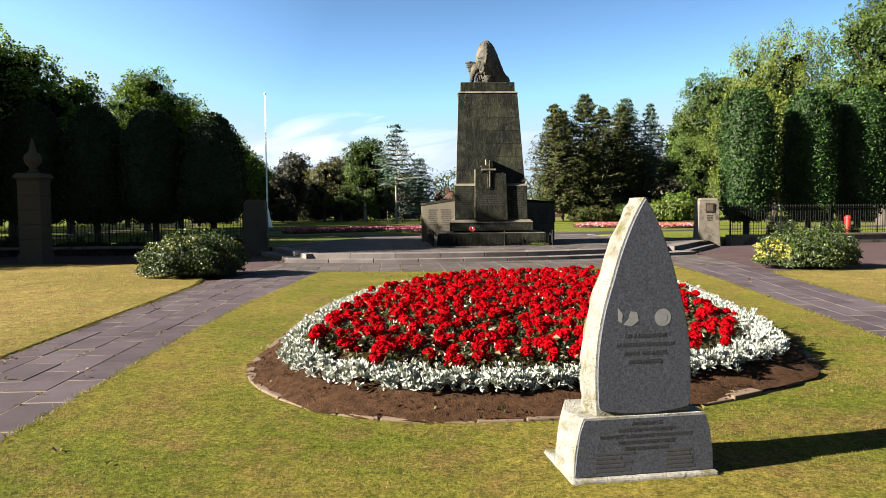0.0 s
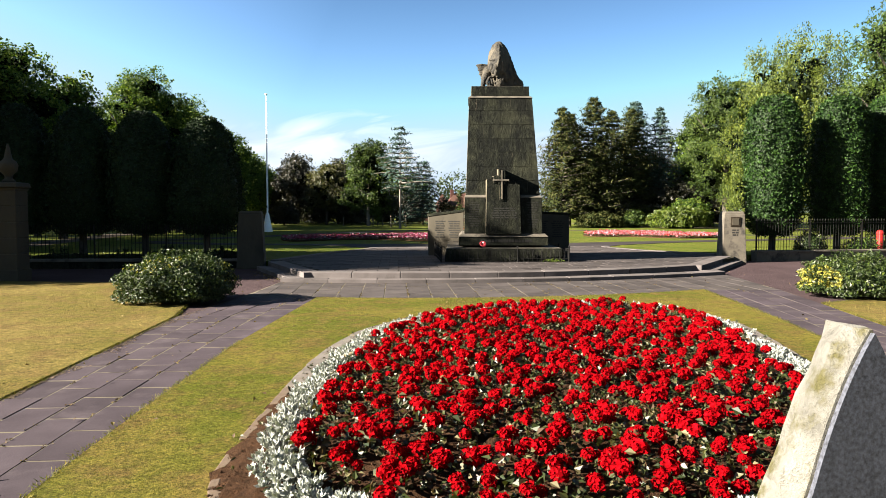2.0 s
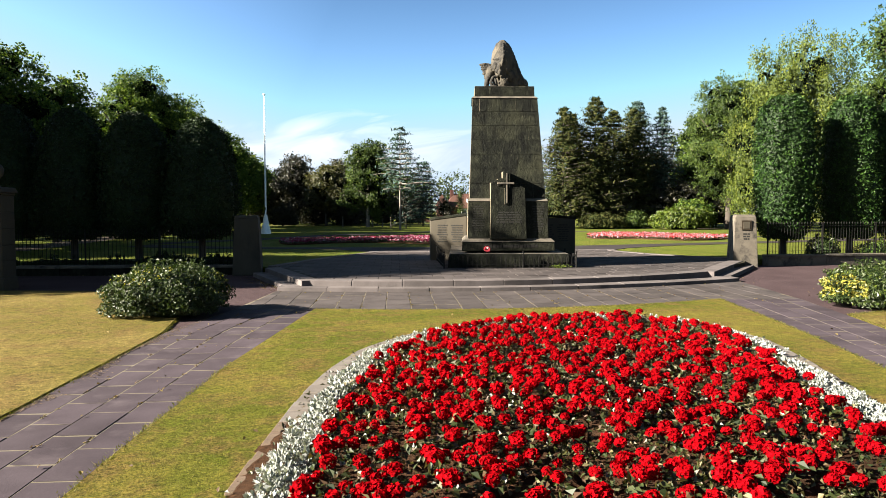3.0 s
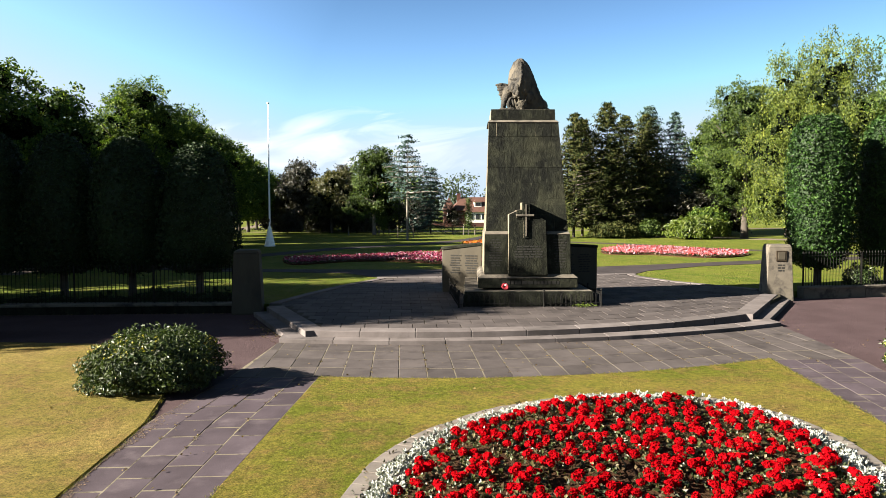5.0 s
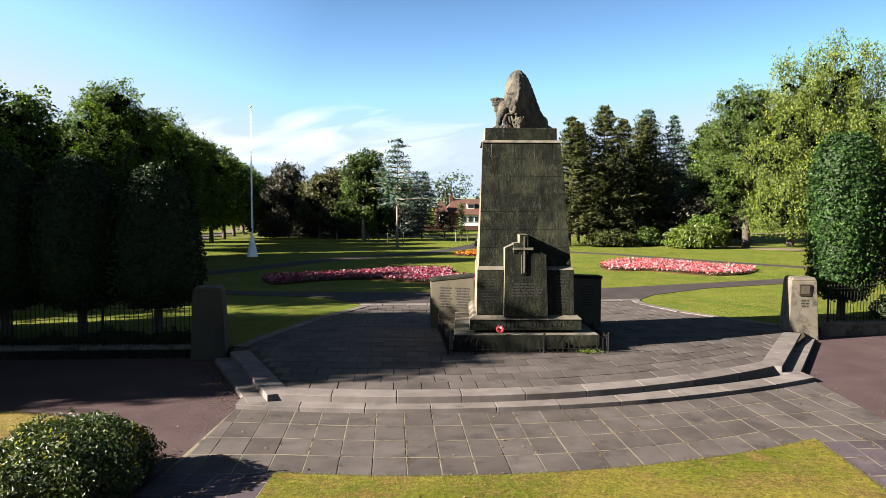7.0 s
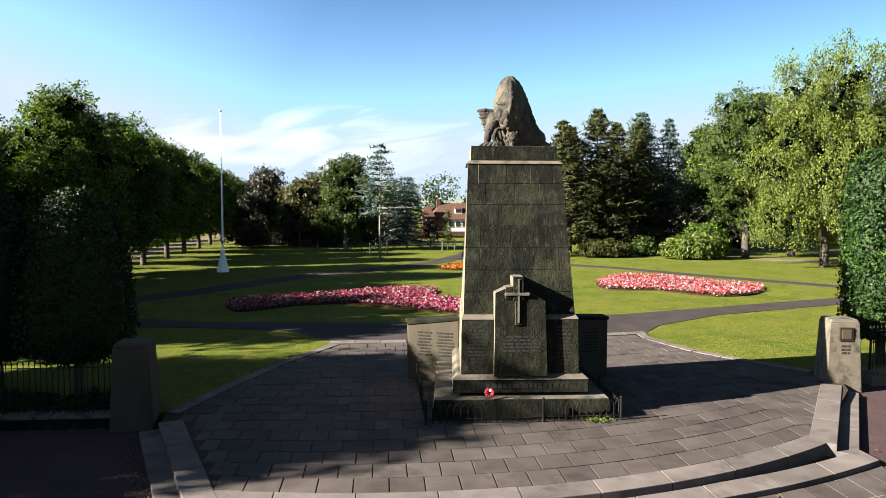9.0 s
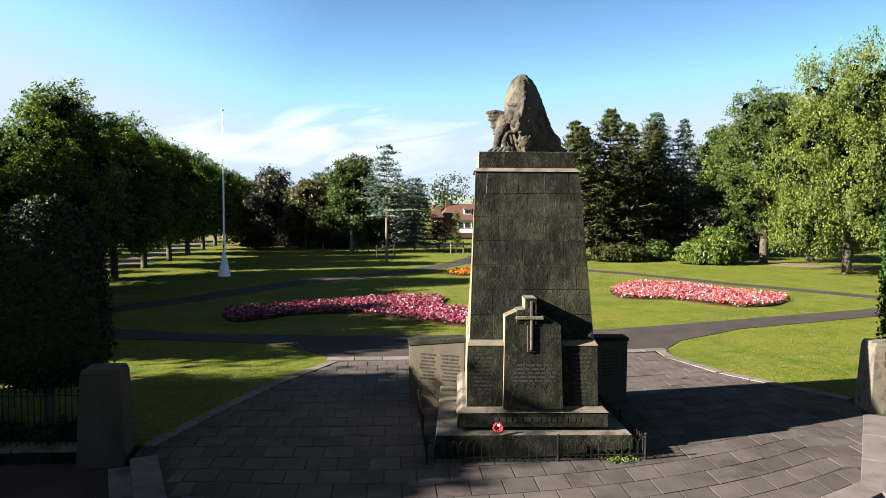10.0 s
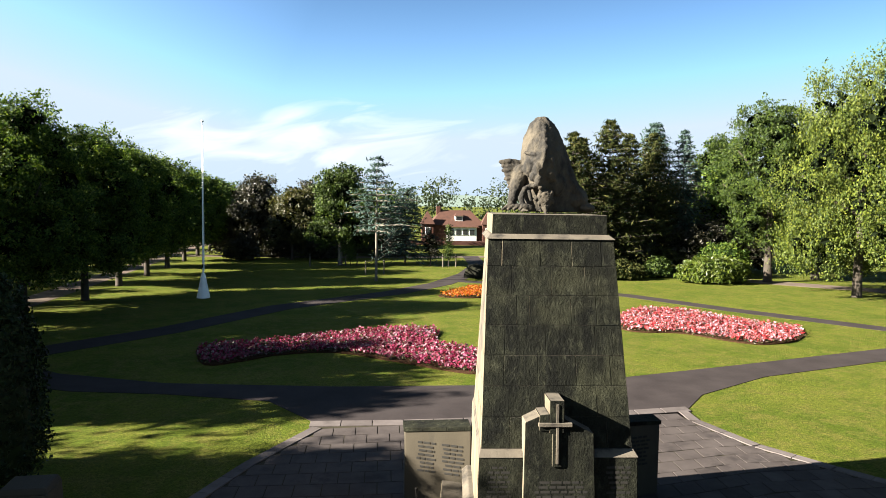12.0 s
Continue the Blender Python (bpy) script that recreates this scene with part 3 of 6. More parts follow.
def terrace():
    root = thing("terrace", 6.7, 27, 0, "raised terrace of dark stone flags round the memorial", "terrace", kind="structure")
    out = [(x, y + 0.25) for x, y in arc_pts(STEP2, 0.2, 13.1, 20)] + TER_R[1:] + [(1.62, 32.9)] + TER_L[1:-1][::-1]
    part("bed_of_joints", prism(out, -0.05, Z_TER - 0.012), M["dark_joint"], root)
    quads, rows = [], 19
    for j in range(rows):
        x = -3.0 - (0.31 if j % 2 else 0)
        while x < 18:
            def P(xx, g):
                y0 = arc(*STEP2, min(13.2, max(0.1, xx))) + 0.61
                y1 = 32.7 + 0.09 * (xx - 1.6)
                return (xx, y0 + (y1 - y0) * g / rows)
            q = [P(x, j), P(x + 0.66, j), P(x + 0.66, j + 1), P(x, j + 1)]
            cx, cy = np.mean(q, axis=0)
            lo = max(along(TER_L, cy), along(TER_L, cy - 0.3)) + (0.36 if cy > 24 else 0.6)
            hi = along(TER_R, cy) - (0.36 if cy > 26 else 0.62)
            q = [(min(hi, max(lo, px)), py) for px, py in q]
            if q[1][0] - q[0][0] > 0.1 and q[2][0] - q[3][0] > 0.1 and not (5.0 < cx < 8.7 and 23.7 < cy < 26.7):
                quads.append(q)
            x += 0.66
    lay("paving_slab", quads, Z_TER - 0.06, Z_TER, root, M["flag"], 0.003, most=0.005)
    for line in (TER_L[2:], TER_R[3:]):
        side = 1 if line[0][0] < 5 else -1
        for a, b in zip(line, line[1:]):
            d = Vector((b[0] - a[0], b[1] - a[1]))
            n = max(1, round(d.length / 1.1))
            nrm = Vector((d.y, -d.x)).normalized() * side
            for k in range(n):
                p, q = Vector(a) + d * (k / n + 0.004), Vector(a) + d * ((k + 1) / n - 0.004)
                part("kerb_stone", prism([tuple(p), tuple(q), tuple(q + nrm * 0.34), tuple(p + nrm * 0.34)], 0.0, Z_TER + 0.02, 0.01), M["kerb"], root)
    for a, b in (((1.5, 32.95), (4.4, 32.95)), ((4.4, 32.95), (9.2, 33.25)), ((9.2, 33.25), (14.1, 34.0))):
        d = Vector((b[0] - a[0], b[1] - a[1]))
        n = round(d.length / 0.95)
        for k in range(n):
            p, q = Vector(a) + d * (k / n + 0.004), Vector(a) + d * ((k + 1) / n - 0.004)
            part("kerb_stone", prism([tuple(p), tuple(q), (q.x, q.y + 0.5), (p.x, p.y + 0.5)], 0.0, Z_TER + 0.016, 0.01), M["kerb"], root)


terrace()

# ---- park paths ----


def strip(name, line, width, z, mat, label):
    pts = [Vector(p) for p in line]
    L, R = [], []
    for i, p in enumerate(pts):
        d = (pts[min(i + 1, len(pts) - 1)] - pts[max(0, i - 1)]).normalized()
        n = Vector((-d.y, d.x)) * width / 2
        L.append(tuple(p + n)), R.append(tuple(p - n))
    tagged(part(name, prism(L + R[::-1], z - 0.2, z), mat), label, "path", kind="structure")


near = [(-12, 42.3), (-8.8, 39.9), (-4.3, 38.3), (2.1, 37.6), (7.2, 37.6), (13.65, 38.7), (19, 40.5), (28.7, 43.9), (60, 55)]
nearlow = [(60, 52.6), (26.6, 41.2), (19.2, 38.5), (15.4, 36.0), (14.1, 34.3), (13.9, 33.4), (1.7, 33.3), (-0.15, 35.8), (-3.85, 36.8), (-7.3, 37.3), (-12.5, 39.4)]
tagged(part("park_path", prism(near + nearlow, 0.0, Z_TER - 0.012), M["tarmac"]), "dark tarmac path that curves behind the memorial", "path", kind="structure")
strip("park_path", [(-11.9, 43.5), (-7.4, 49.1), (-2.7, 57.1), (4.8, 64.5), (8.7, 70.2), (12, 78), (14.3, 87), (15, 100)], 2.0, Z_TER - 0.016, M["tarmac"], "dark tarmac path winding over the park lawn")
strip("park_path", [(46, 36), (32.5, 49), (27.0, 56), (22.4, 63), (15, 70), (9.2, 73)], 1.6, Z_TER - 0.02, M["tarmac"], "narrow tarmac path past a flower bed")
strip("park_path", [(-17.2, 36), (-18.0, 46), (-19.0, 56), (-19.8, 70), (-21.0, 87), (-23, 120), (-26, 160)], 2.2, Z_TER - 0.018, M["gravel"], "pale gravel walk under the avenue of limes")
strip("park_path", [(30, 80), (50, 62), (62, 55), (90, 50)], 3.0, Z_TER - 0.014, M["gravel"], "pale path under the trees")
strip("park_path", [(-40, 99), (0, 97), (40, 103), (80, 112)], 2.6, Z_TER - 0.024, M["gravel"], "pale cross path at the end of the lawn")

# ---- the war memorial ----
MX, MY = 6.73, 23.4
ROT = pose(MX + 0.12, MY + 0.42, 0, 0, 0, -2.5)


def put(bm):
    bmesh.ops.transform(bm, matrix=ROT @ pose(-MX, -MY, 0), verts=bm.verts)
    return bm


def block(z0, z1, lo, hi, b=0.015):
    """A frustum between two plans (half width, front y, back y, back half width)."""
    bm = bmesh.new()
    r = [[bm.verts.new((MX + s * w, y, z)) for s, w, y in ((-1, p[0], p[1]), (1, p[0], p[1]), (1, p[3], p[2]), (-1, p[3], p[2]))] for z, p in ((z0, lo), (z1, hi))]
    bm.faces.new(r[0][::-1]), bm.faces.new(r[1])
    for i in range(4):
        bm.faces.new((r[0][i], r[0][(i + 1) % 4], r[1][(i + 1) % 4], r[1][i]))
    bmesh.ops.recalc_face_normals(bm, faces=bm.faces)
    return bevel(bm, b)


def mixp(a, b, t):
    return tuple(x + (y - x) * t for x, y in zip(a, b))


def bars(x0, x1, z0, z1, rows, y_at, cols=1, h=0.45, lo=0.5):
    """Rows of worn lettering too small to read, as thin bars."""
    bm = bmesh.new()
    w = (x1 - x0) / cols
    dz = (z1 - z0) / rows
    for c in range(cols):
        for r in range(rows):
            L = w * (lo + (0.92 - lo) * rng.random())
            cx, cz = x0 + w * (c + 0.5), z1 - dz * (r + 0.5)
            x = cx - L / 2
            while x < cx + L / 2 - 0.02:
                k = min(cx + L / 2 - x, 0.07 + 0.12 * rng.random())
                box(x, x + k, y_at(cz) - 0.003, y_at(cz) + 0.02, cz - dz * h / 2, cz + dz * h / 2, 0, bm)
                x += k + 0.03
    return bm


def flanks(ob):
    """Paler flanks and tops: the sun that falls on them is put into the colour."""
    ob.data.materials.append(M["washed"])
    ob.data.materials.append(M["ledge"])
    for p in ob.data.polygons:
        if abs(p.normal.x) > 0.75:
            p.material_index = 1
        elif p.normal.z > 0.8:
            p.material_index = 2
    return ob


def memorial():
    root = thing("war_memorial", MX, MY + 1, Z_TER, "tall tapering war memorial of dark weathered sandstone with a raised cross", "memorial")
    st = M["stone"]
    step = block(Z_TER - 0.05, 0.90, (2.20, 22.88, 27.3, 1.95), (2.13, 22.92, 27.2, 1.9), 0.02)
    for v in step.verts:
        if v.co.z > 0.6:
            v.co.z -= 0.14 * max(0.0, min(1.0, (23.2 - v.co.y) / 0.28))
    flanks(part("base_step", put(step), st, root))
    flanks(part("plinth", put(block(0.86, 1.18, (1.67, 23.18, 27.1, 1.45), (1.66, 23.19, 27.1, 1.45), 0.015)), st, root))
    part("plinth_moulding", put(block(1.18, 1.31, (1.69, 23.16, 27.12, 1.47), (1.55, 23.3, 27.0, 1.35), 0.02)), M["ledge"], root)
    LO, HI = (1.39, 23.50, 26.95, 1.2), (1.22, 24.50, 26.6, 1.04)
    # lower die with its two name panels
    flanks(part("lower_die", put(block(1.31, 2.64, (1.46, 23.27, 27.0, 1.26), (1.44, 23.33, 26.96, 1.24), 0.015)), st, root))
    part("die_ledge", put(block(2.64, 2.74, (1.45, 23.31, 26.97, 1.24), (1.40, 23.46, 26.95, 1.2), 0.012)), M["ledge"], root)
    # upper die in courses of ashlar
    zs = [2.74, 3.28, 3.82, 4.36, 4.9, 5.44, 5.98, 6.49]
    span = zs[-1] - zs[0]
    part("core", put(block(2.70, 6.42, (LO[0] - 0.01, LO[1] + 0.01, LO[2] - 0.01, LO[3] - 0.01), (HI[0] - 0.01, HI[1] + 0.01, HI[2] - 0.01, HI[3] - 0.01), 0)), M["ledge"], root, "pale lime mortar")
    for j, (za, zb) in enumerate(zip(zs, zs[1:])):
        a, b = mixp(LO, HI, (za - zs[0]) / span), mixp(LO, HI, (zb - zs[0]) / span)
        cuts = [-1] + [c + float(rng.normal(0, 0.07)) for c in ((-0.62, 0.0, 0.62) if j % 2 else (-0.72, -0.28, 0.3, 0.7))] + [1]
        g = 0.004
        for c0, c1 in zip(cuts, cuts[1:]):
            bm = bmesh.new()
            r = []
            for z, p in ((za + g, a), (zb - g, b)):
                jit = float(rng.normal(0, 0.003))
                r.append([bm.verts.new((MX + s * w + o, y + jit, z)) for s, w, y, o in ((c0, p[0], p[1], g), (c1, p[0], p[1], -g), (c1, p[3], p[2], -g), (c0, p[3], p[2], g))])
            bm.faces.new(r[0][::-1]), bm.faces.new(r[1])
            for i in range(4):
                bm.faces.new((r[0][i], r[0][(i + 1) % 4], r[1][(i + 1) % 4], r[1][i]))
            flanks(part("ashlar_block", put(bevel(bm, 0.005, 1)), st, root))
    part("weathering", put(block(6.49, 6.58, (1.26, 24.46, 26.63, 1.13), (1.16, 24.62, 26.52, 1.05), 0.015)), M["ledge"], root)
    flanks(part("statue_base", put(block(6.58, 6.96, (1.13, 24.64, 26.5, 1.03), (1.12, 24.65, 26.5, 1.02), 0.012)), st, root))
    # middle pier with a sloping top, and a stepped cross that rises over it
    def upright(outline, y_low, lean, y_back, b):
        """A block over an outline of (x, z) whose face leans back as it rises."""
        bm = bmesh.new()
        fr = [bm.verts.new((MX + x, y_low + (z - 1.27) * lean, z)) for x, z in outline]
        bk = [bm.verts.new((MX + x, y_back, z)) for x, z in outline]
        bm.faces.new(fr), bm.faces.new(bk[::-1])
        for i in range(len(fr)):
            bm.faces.new((fr[i], bk[i], bk[(i + 1) % len(fr)], fr[(i + 1) % len(fr)]))
        bmesh.ops.recalc_face_normals(bm, faces=bm.faces)
        return put(bevel(bm, b, 1))

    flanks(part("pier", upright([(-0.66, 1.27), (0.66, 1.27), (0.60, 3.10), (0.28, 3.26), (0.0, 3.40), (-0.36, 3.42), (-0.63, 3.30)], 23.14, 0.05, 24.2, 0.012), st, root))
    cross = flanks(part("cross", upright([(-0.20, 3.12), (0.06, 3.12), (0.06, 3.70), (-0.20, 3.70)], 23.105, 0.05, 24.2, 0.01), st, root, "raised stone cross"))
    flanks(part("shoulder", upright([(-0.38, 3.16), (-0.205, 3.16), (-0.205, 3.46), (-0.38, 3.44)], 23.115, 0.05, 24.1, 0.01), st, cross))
    # pale arm and groove: sun catching the cross put into their colour
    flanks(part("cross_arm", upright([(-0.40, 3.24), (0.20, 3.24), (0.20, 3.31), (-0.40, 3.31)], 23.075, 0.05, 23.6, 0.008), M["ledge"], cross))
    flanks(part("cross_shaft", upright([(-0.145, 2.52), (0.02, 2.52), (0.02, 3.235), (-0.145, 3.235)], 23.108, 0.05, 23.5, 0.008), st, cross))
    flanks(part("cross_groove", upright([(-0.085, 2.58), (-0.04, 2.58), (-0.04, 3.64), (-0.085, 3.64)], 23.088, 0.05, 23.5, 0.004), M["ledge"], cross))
    # worn writing
    part("inscription", put(bars(MX - 1.32, MX - 0.82, 1.55, 2.5, 11, lambda z: 23.27 + (z - 1.27) * 0.044, 1)), M["worn_letters"], root)["kind"] = "stuff"
    part("inscription", put(bars(MX + 0.84, MX + 1.34, 1.5, 2.5, 11, lambda z: 23.27 + (z - 1.27) * 0.044, 1)), M["worn_letters"], root)["kind"] = "stuff"
    part("inscription", put(bars(MX - 0.5, MX + 0.55, 1.85, 2.28, 5, lambda z: 23.14 + (z - 1.27) * 0.05, 1, 0.5, 0.7)), M["worn_letters"], root)["kind"] = "stuff"
    part("inscription", put(bars(MX - 1.0, MX + 1.2, 0.94, 1.12, 1, lambda z: 23.18, 1, 0.6, 0.8)), M["worn_letters"], root)["kind"] = "stuff"
    # side walls, their tops falling away outwards
    for s in (-1, 1):
        xi, xo = MX + 0.1 + s * 1.15, MX + 0.1 + s * (2.6 if s < 0 else 3.48)
        yo = 27.5 if s < 0 else 27.6
        yi = 26.9
        out = [(xi, yi), (xo, yo), (xo, yo + 0.5), (xi, yi + 0.5)]
        if s > 0:
            out = out[::-1]
            zs2 = [2.1, 1.95, 1.95, 2.1]
        else:
            zs2 = [2.1, 1.9, 1.9, 2.1]
        # paler than the memorial's front: sunlight on the left wing put into the stone
        wall = part("wing_wall", prism(out, Z_TER - 0.05, 2.0, 0.02, zs2), M["pale_stone"], root)
        cap = [(xi, yi - 0.03), (xo - 0 + s * 0.03, yo - 0.03), (xo + s * 0.03, yo + 0.53), (xi, yi + 0.53)]
        if s > 0:
            cap = cap[::-1]
        bmc = prism(cap, 1.9, 2.0, 0, [z + 0.1 for z in zs2])
        for v in bmc.verts:
            if v.co.z < 1.95:
                v.co.z = (2.1 if abs(v.co.x - MX) < 1.5 else (1.9 if s < 0 else 1.95)) + 0.004
        part("coping", bevel(bmc, 0.012), st, wall)
        xa, xb = (xo + 0.2, xi - 0.1) if s < 0 else (xi + 0.7, xo - 0.2)
        bm = bars(xa, xb, 1.0, 1.75, 8, lambda z: 0.0, 2)
        for v in bm.verts:
            v.co.y += yi + (yo - yi) * (v.co.x - xi) / (xo - xi) - 0.012
        part("inscription", bm, M["worn_letters"], wall)["kind"] = "stuff"
    return root


memorial()


def lion():
    """Crouching beast over a fallen bird, carved in one block."""
    bm = bmesh.new()

    def blob(x, y, z, rx, ry, rz, tilt=0, turn=0):
        m = pose(MX + x, y, z, tilt, 0, turn) @ Matrix.Diagonal((rx, ry, rz, 1))
        bmesh.ops.create_icosphere(bm, subdivisions=3, radius=1, matrix=m)

    def limb(a, b, ra, rb, n=6):
        for k in range(n):
            t = k / (n - 1)
            p = [u + (v - u) * t for u, v in zip(a, b)]
            r = ra + (rb - ra) * t
            blob(*p, r, r, r)

    # great bowed back: two planes that meet in a keel, rounded behind
    rows = []
    for z, xl, xr, xR, yf, ym, yb in (
            (8.89, -0.21, -0.10, 0.03, 24.92, 25.04, 25.22), (8.74, -0.35, -0.10, 0.17, 24.74, 24.95, 25.35),
            (8.45, -0.47, -0.10, 0.31, 24.58, 24.92, 25.45), (8.15, -0.52, -0.11, 0.43, 24.44, 24.90, 25.50),
            (7.85, -0.54, -0.16, 0.53, 24.42, 24.90, 25.55), (7.60, -0.50, -0.20, 0.63, 24.46, 24.92, 25.60),
            (7.35, -0.46, -0.20, 0.78, 24.54, 24.95, 25.65), (7.10, -0.46, -0.15, 0.90, 24.62, 25.00, 25.70),
            (6.88, -0.50, -0.10, 0.95, 24.68, 25.00, 25.70)):
        ring = []
        for k in range(6):
            t = k / 6
            ring.append((xl + (xr - xl) * t, ym + (yf - ym) * t - 0.09 * math.sin(math.pi * t)))
        ring += [(xr - 0.012, yf - 0.025), (xr + 0.03, yf - 0.01)]
        for k in range(1, 7):
            t = k / 6
            ring.append((xr + (xR - xr) * t, yf + (ym - yf) * t - 0.07 * math.sin(math.pi * t)))
        for k in range(1, 10):
            a = math.pi * k / 10
            ring.append(((xl + xR) / 2 + (xR - xl) / 2 * math.cos(a), ym + (yb - ym) * math.sin(a)))
        rows.append([bm.verts.new((MX + x, y, z)) for x, y in ring])
    n = len(rows[0])
    for r0, r1 in zip(rows, rows[1:]):
        for k in range(n):
            bm.faces.new((r0[k], r1[k], r1[(k + 1) % n], r0[(k + 1) % n]))
    bm.faces.new(rows[0]), bm.faces.new(rows[-1][::-1])
    # brow, cheeks, muzzle and jaw
    limb((-0.46, 24.72, 8.12), (-0.30, 24.55, 8.06), 0.035, 0.04, 8)
    limb((-0.44, 24.72, 7.96), (-0.32, 24.56, 7.96), 0.025, 0.03, 8)
    blob(-0.37, 24.66, 7.80, 0.15, 0.14, 0.19), blob(-0.24, 24.50, 7.74, 0.10, 0.10, 0.18)
    blob(-0.33, 24.50, 7.60, 0.09, 0.10, 0.10), blob(-0.24, 24.42, 7.52, 0.08, 0.09, 0.13)
    blob(-0.30, 24.44, 7.42, 0.07, 0.07, 0.05), blob(-0.20, 24.42, 7.38, 0.06, 0.06, 0.05)
    blob(0.00, 24.58, 7.70, 0.13, 0.12, 0.22, 0, 12), blob(0.16, 24.70, 7.46, 0.20, 0.16, 0.26)
    limb((0.02, 24.50, 7.98), (0.10, 24.56, 7.55), 0.05, 0.04, 12)
    # foreleg set wide, paw with spread claws
    limb((-0.52, 24.86, 7.70), (-0.66, 24.72, 7.35), 0.17, 0.12, 9)
    limb((-0.66, 24.72, 7.35), (-0.74, 24.64, 7.04), 0.12, 0.085, 9)
    for k in range(4):
        limb((-0.78 + 0.085 * k, 24.60, 7.00), (-0.93 + 0.115 * k, 24.50, 6.925), 0.055, 0.035, 7)
    # the other paw, curled round the bird
    for a, b in (((-0.34, 24.56, 7.42), (-0.50, 24.50, 7.34)), ((-0.50, 24.50, 7.34), (-0.58, 24.48, 7.16)), ((-0.58, 24.48, 7.16), (-0.52, 24.46, 7.00)), ((-0.52, 24.46, 7.00), (-0.38, 24.46, 6.96))):
        limb(a, b, 0.062, 0.055, 8)
    limb((-0.42, 24.46, 7.30), (-0.38, 24.44, 7.12), 0.04, 0.035, 7)
    # ruffled head of the fallen bird, its beak over the edge
    blob(-0.10, 24.50, 7.14, 0.17, 0.14, 0.20)
    for k in range(18):
        a, r = 2.4 * k, 0.04 + 0.0085 * k
        blob(-0.10 + r * math.cos(a), 24.40 + 0.0025 * k, 7.14 + 1.15 * r * math.sin(a), 0.040, 0.04, 0.052, 20 * math.sin(a), 25 * math.cos(a))
    limb((-0.10, 24.42, 6.98), (-0.08, 24.38, 6.80), 0.055, 0.02, 8)
    # spread wing: long feathers laid in steps
    for k in range(8):
        out = -1.0 + 0.032 * k + 0.03 * (k % 2)
        blob((out - 0.45) / 2, 24.90 - 0.008 * k, 7.92 - 0.088 * k, (-0.45 - out) / 2, 0.055, 0.07)
    # haunch, foot and folds of the flank
    blob(0.60, 25.00, 7.16, 0.30, 0.26, 0.28), blob(0.86, 24.88, 6.97, 0.16, 0.22, 0.09)
    for k in range(5):
        limb((0.22 + 0.10 * k, 24.80, 7.95 - 0.15 * k), (0.36 + 0.12 * k, 24.78, 7.45 - 0.10 * k), 0.06, 0.04, 10)
    me = bpy.data.meshes.new("statue")
    bm.to_mesh(me)
    bm.free()
    for p in me.polygons:
        p.use_smooth = True
    me.materials.append(M["lion_stone"])
    ob = new("statue", me)
    ob.matrix_basis = ROT @ pose(-MX, -MY, 0) @ Matrix.Translation((-0.09, 0.2, 7.0)) @ Matrix.Diagonal((1.04, 1.04, 1.0, 1)) @ Matrix.Translation((0, 0, -6.88))
    r = ob.modifiers.new("fuse", "REMESH")
    r.mode, r.voxel_size, r.use_smooth_shade = "VOXEL", 0.016, True
    s = ob.modifiers.new("ease", "SMOOTH")
    s.factor, s.iterations = 0.5, 1
    tx = bpy.data.textures.new("chisel", "CLOUDS")
    tx.noise_scale, tx.noise_depth = 0.10, 5
    d = ob.modifiers.new("chisel", "DISPLACE")
    d.texture, d.strength, d.mid_level = tx, 0.045, 0.5
    tagged(ob, "weathered carved stone beast crouching over a fallen bird", "statue")


lion()


def railing():
    """Low hooped iron rail round the foot of the memorial."""
    root = thing("low_railing", MX, 22.85, Z_TER, "low black iron hoop railing round the memorial base", "railing")
    x0, x1, y0, y1, top = MX - 2.24, MX + 2.46, 23.1, 26.8, 0.80
    runs = [((x0, y0), (x1, y0)), ((x0, y0), (x0 - 0.02, y1)), ((x1, y0), (x1 + 0.02, y1))]
    for a, b in runs:
        part("rail", tube([(*a, Z_TER + 0.12), (*b, Z_TER + 0.12)], [0.012] * 2, 6), M["iron"], root)
        n = round(math.dist(a, b) / 0.17)
        for k in range(n):
            hoop = bmesh.new()
            p, q = lerp(a, b, (k + 0.08) / n), lerp(a, b, (k + 0.92) / n)
            m = lerp(p, q, 0.5)
            tube([(*p, Z_TER + 0.02), (*p, Z_TER + 0.38), (*lerp(p, q, 0.2), Z_TER + 0.45), (*m, Z_TER + 0.48), (*lerp(p, q, 0.8), Z_TER + 0.45), (*q, Z_TER + 0.38), (*q, Z_TER + 0.02)], [0.009] * 7, 5, hoop)
            part("hoop", hoop, M["iron"], root)
    for p in ((x0, y0), (x1, y0), ((x0 + x1) / 2 + 0.45, y0), (x0 - 0.02, y1), (x1 + 0.02, y1), (x0, 24.8), (x1, 24.8)):
        post = part("post", tube([(*p, Z_TER - 0.05), (*p, top)], [0.028, 0.024], 8), M["iron"], root)
        part("knob", lathe([(0.012, top), (0.036, top + 0.02), (0.036, top + 0.05), (0.01, top + 0.075)], *p, 10), M["iron"], post)


railing()


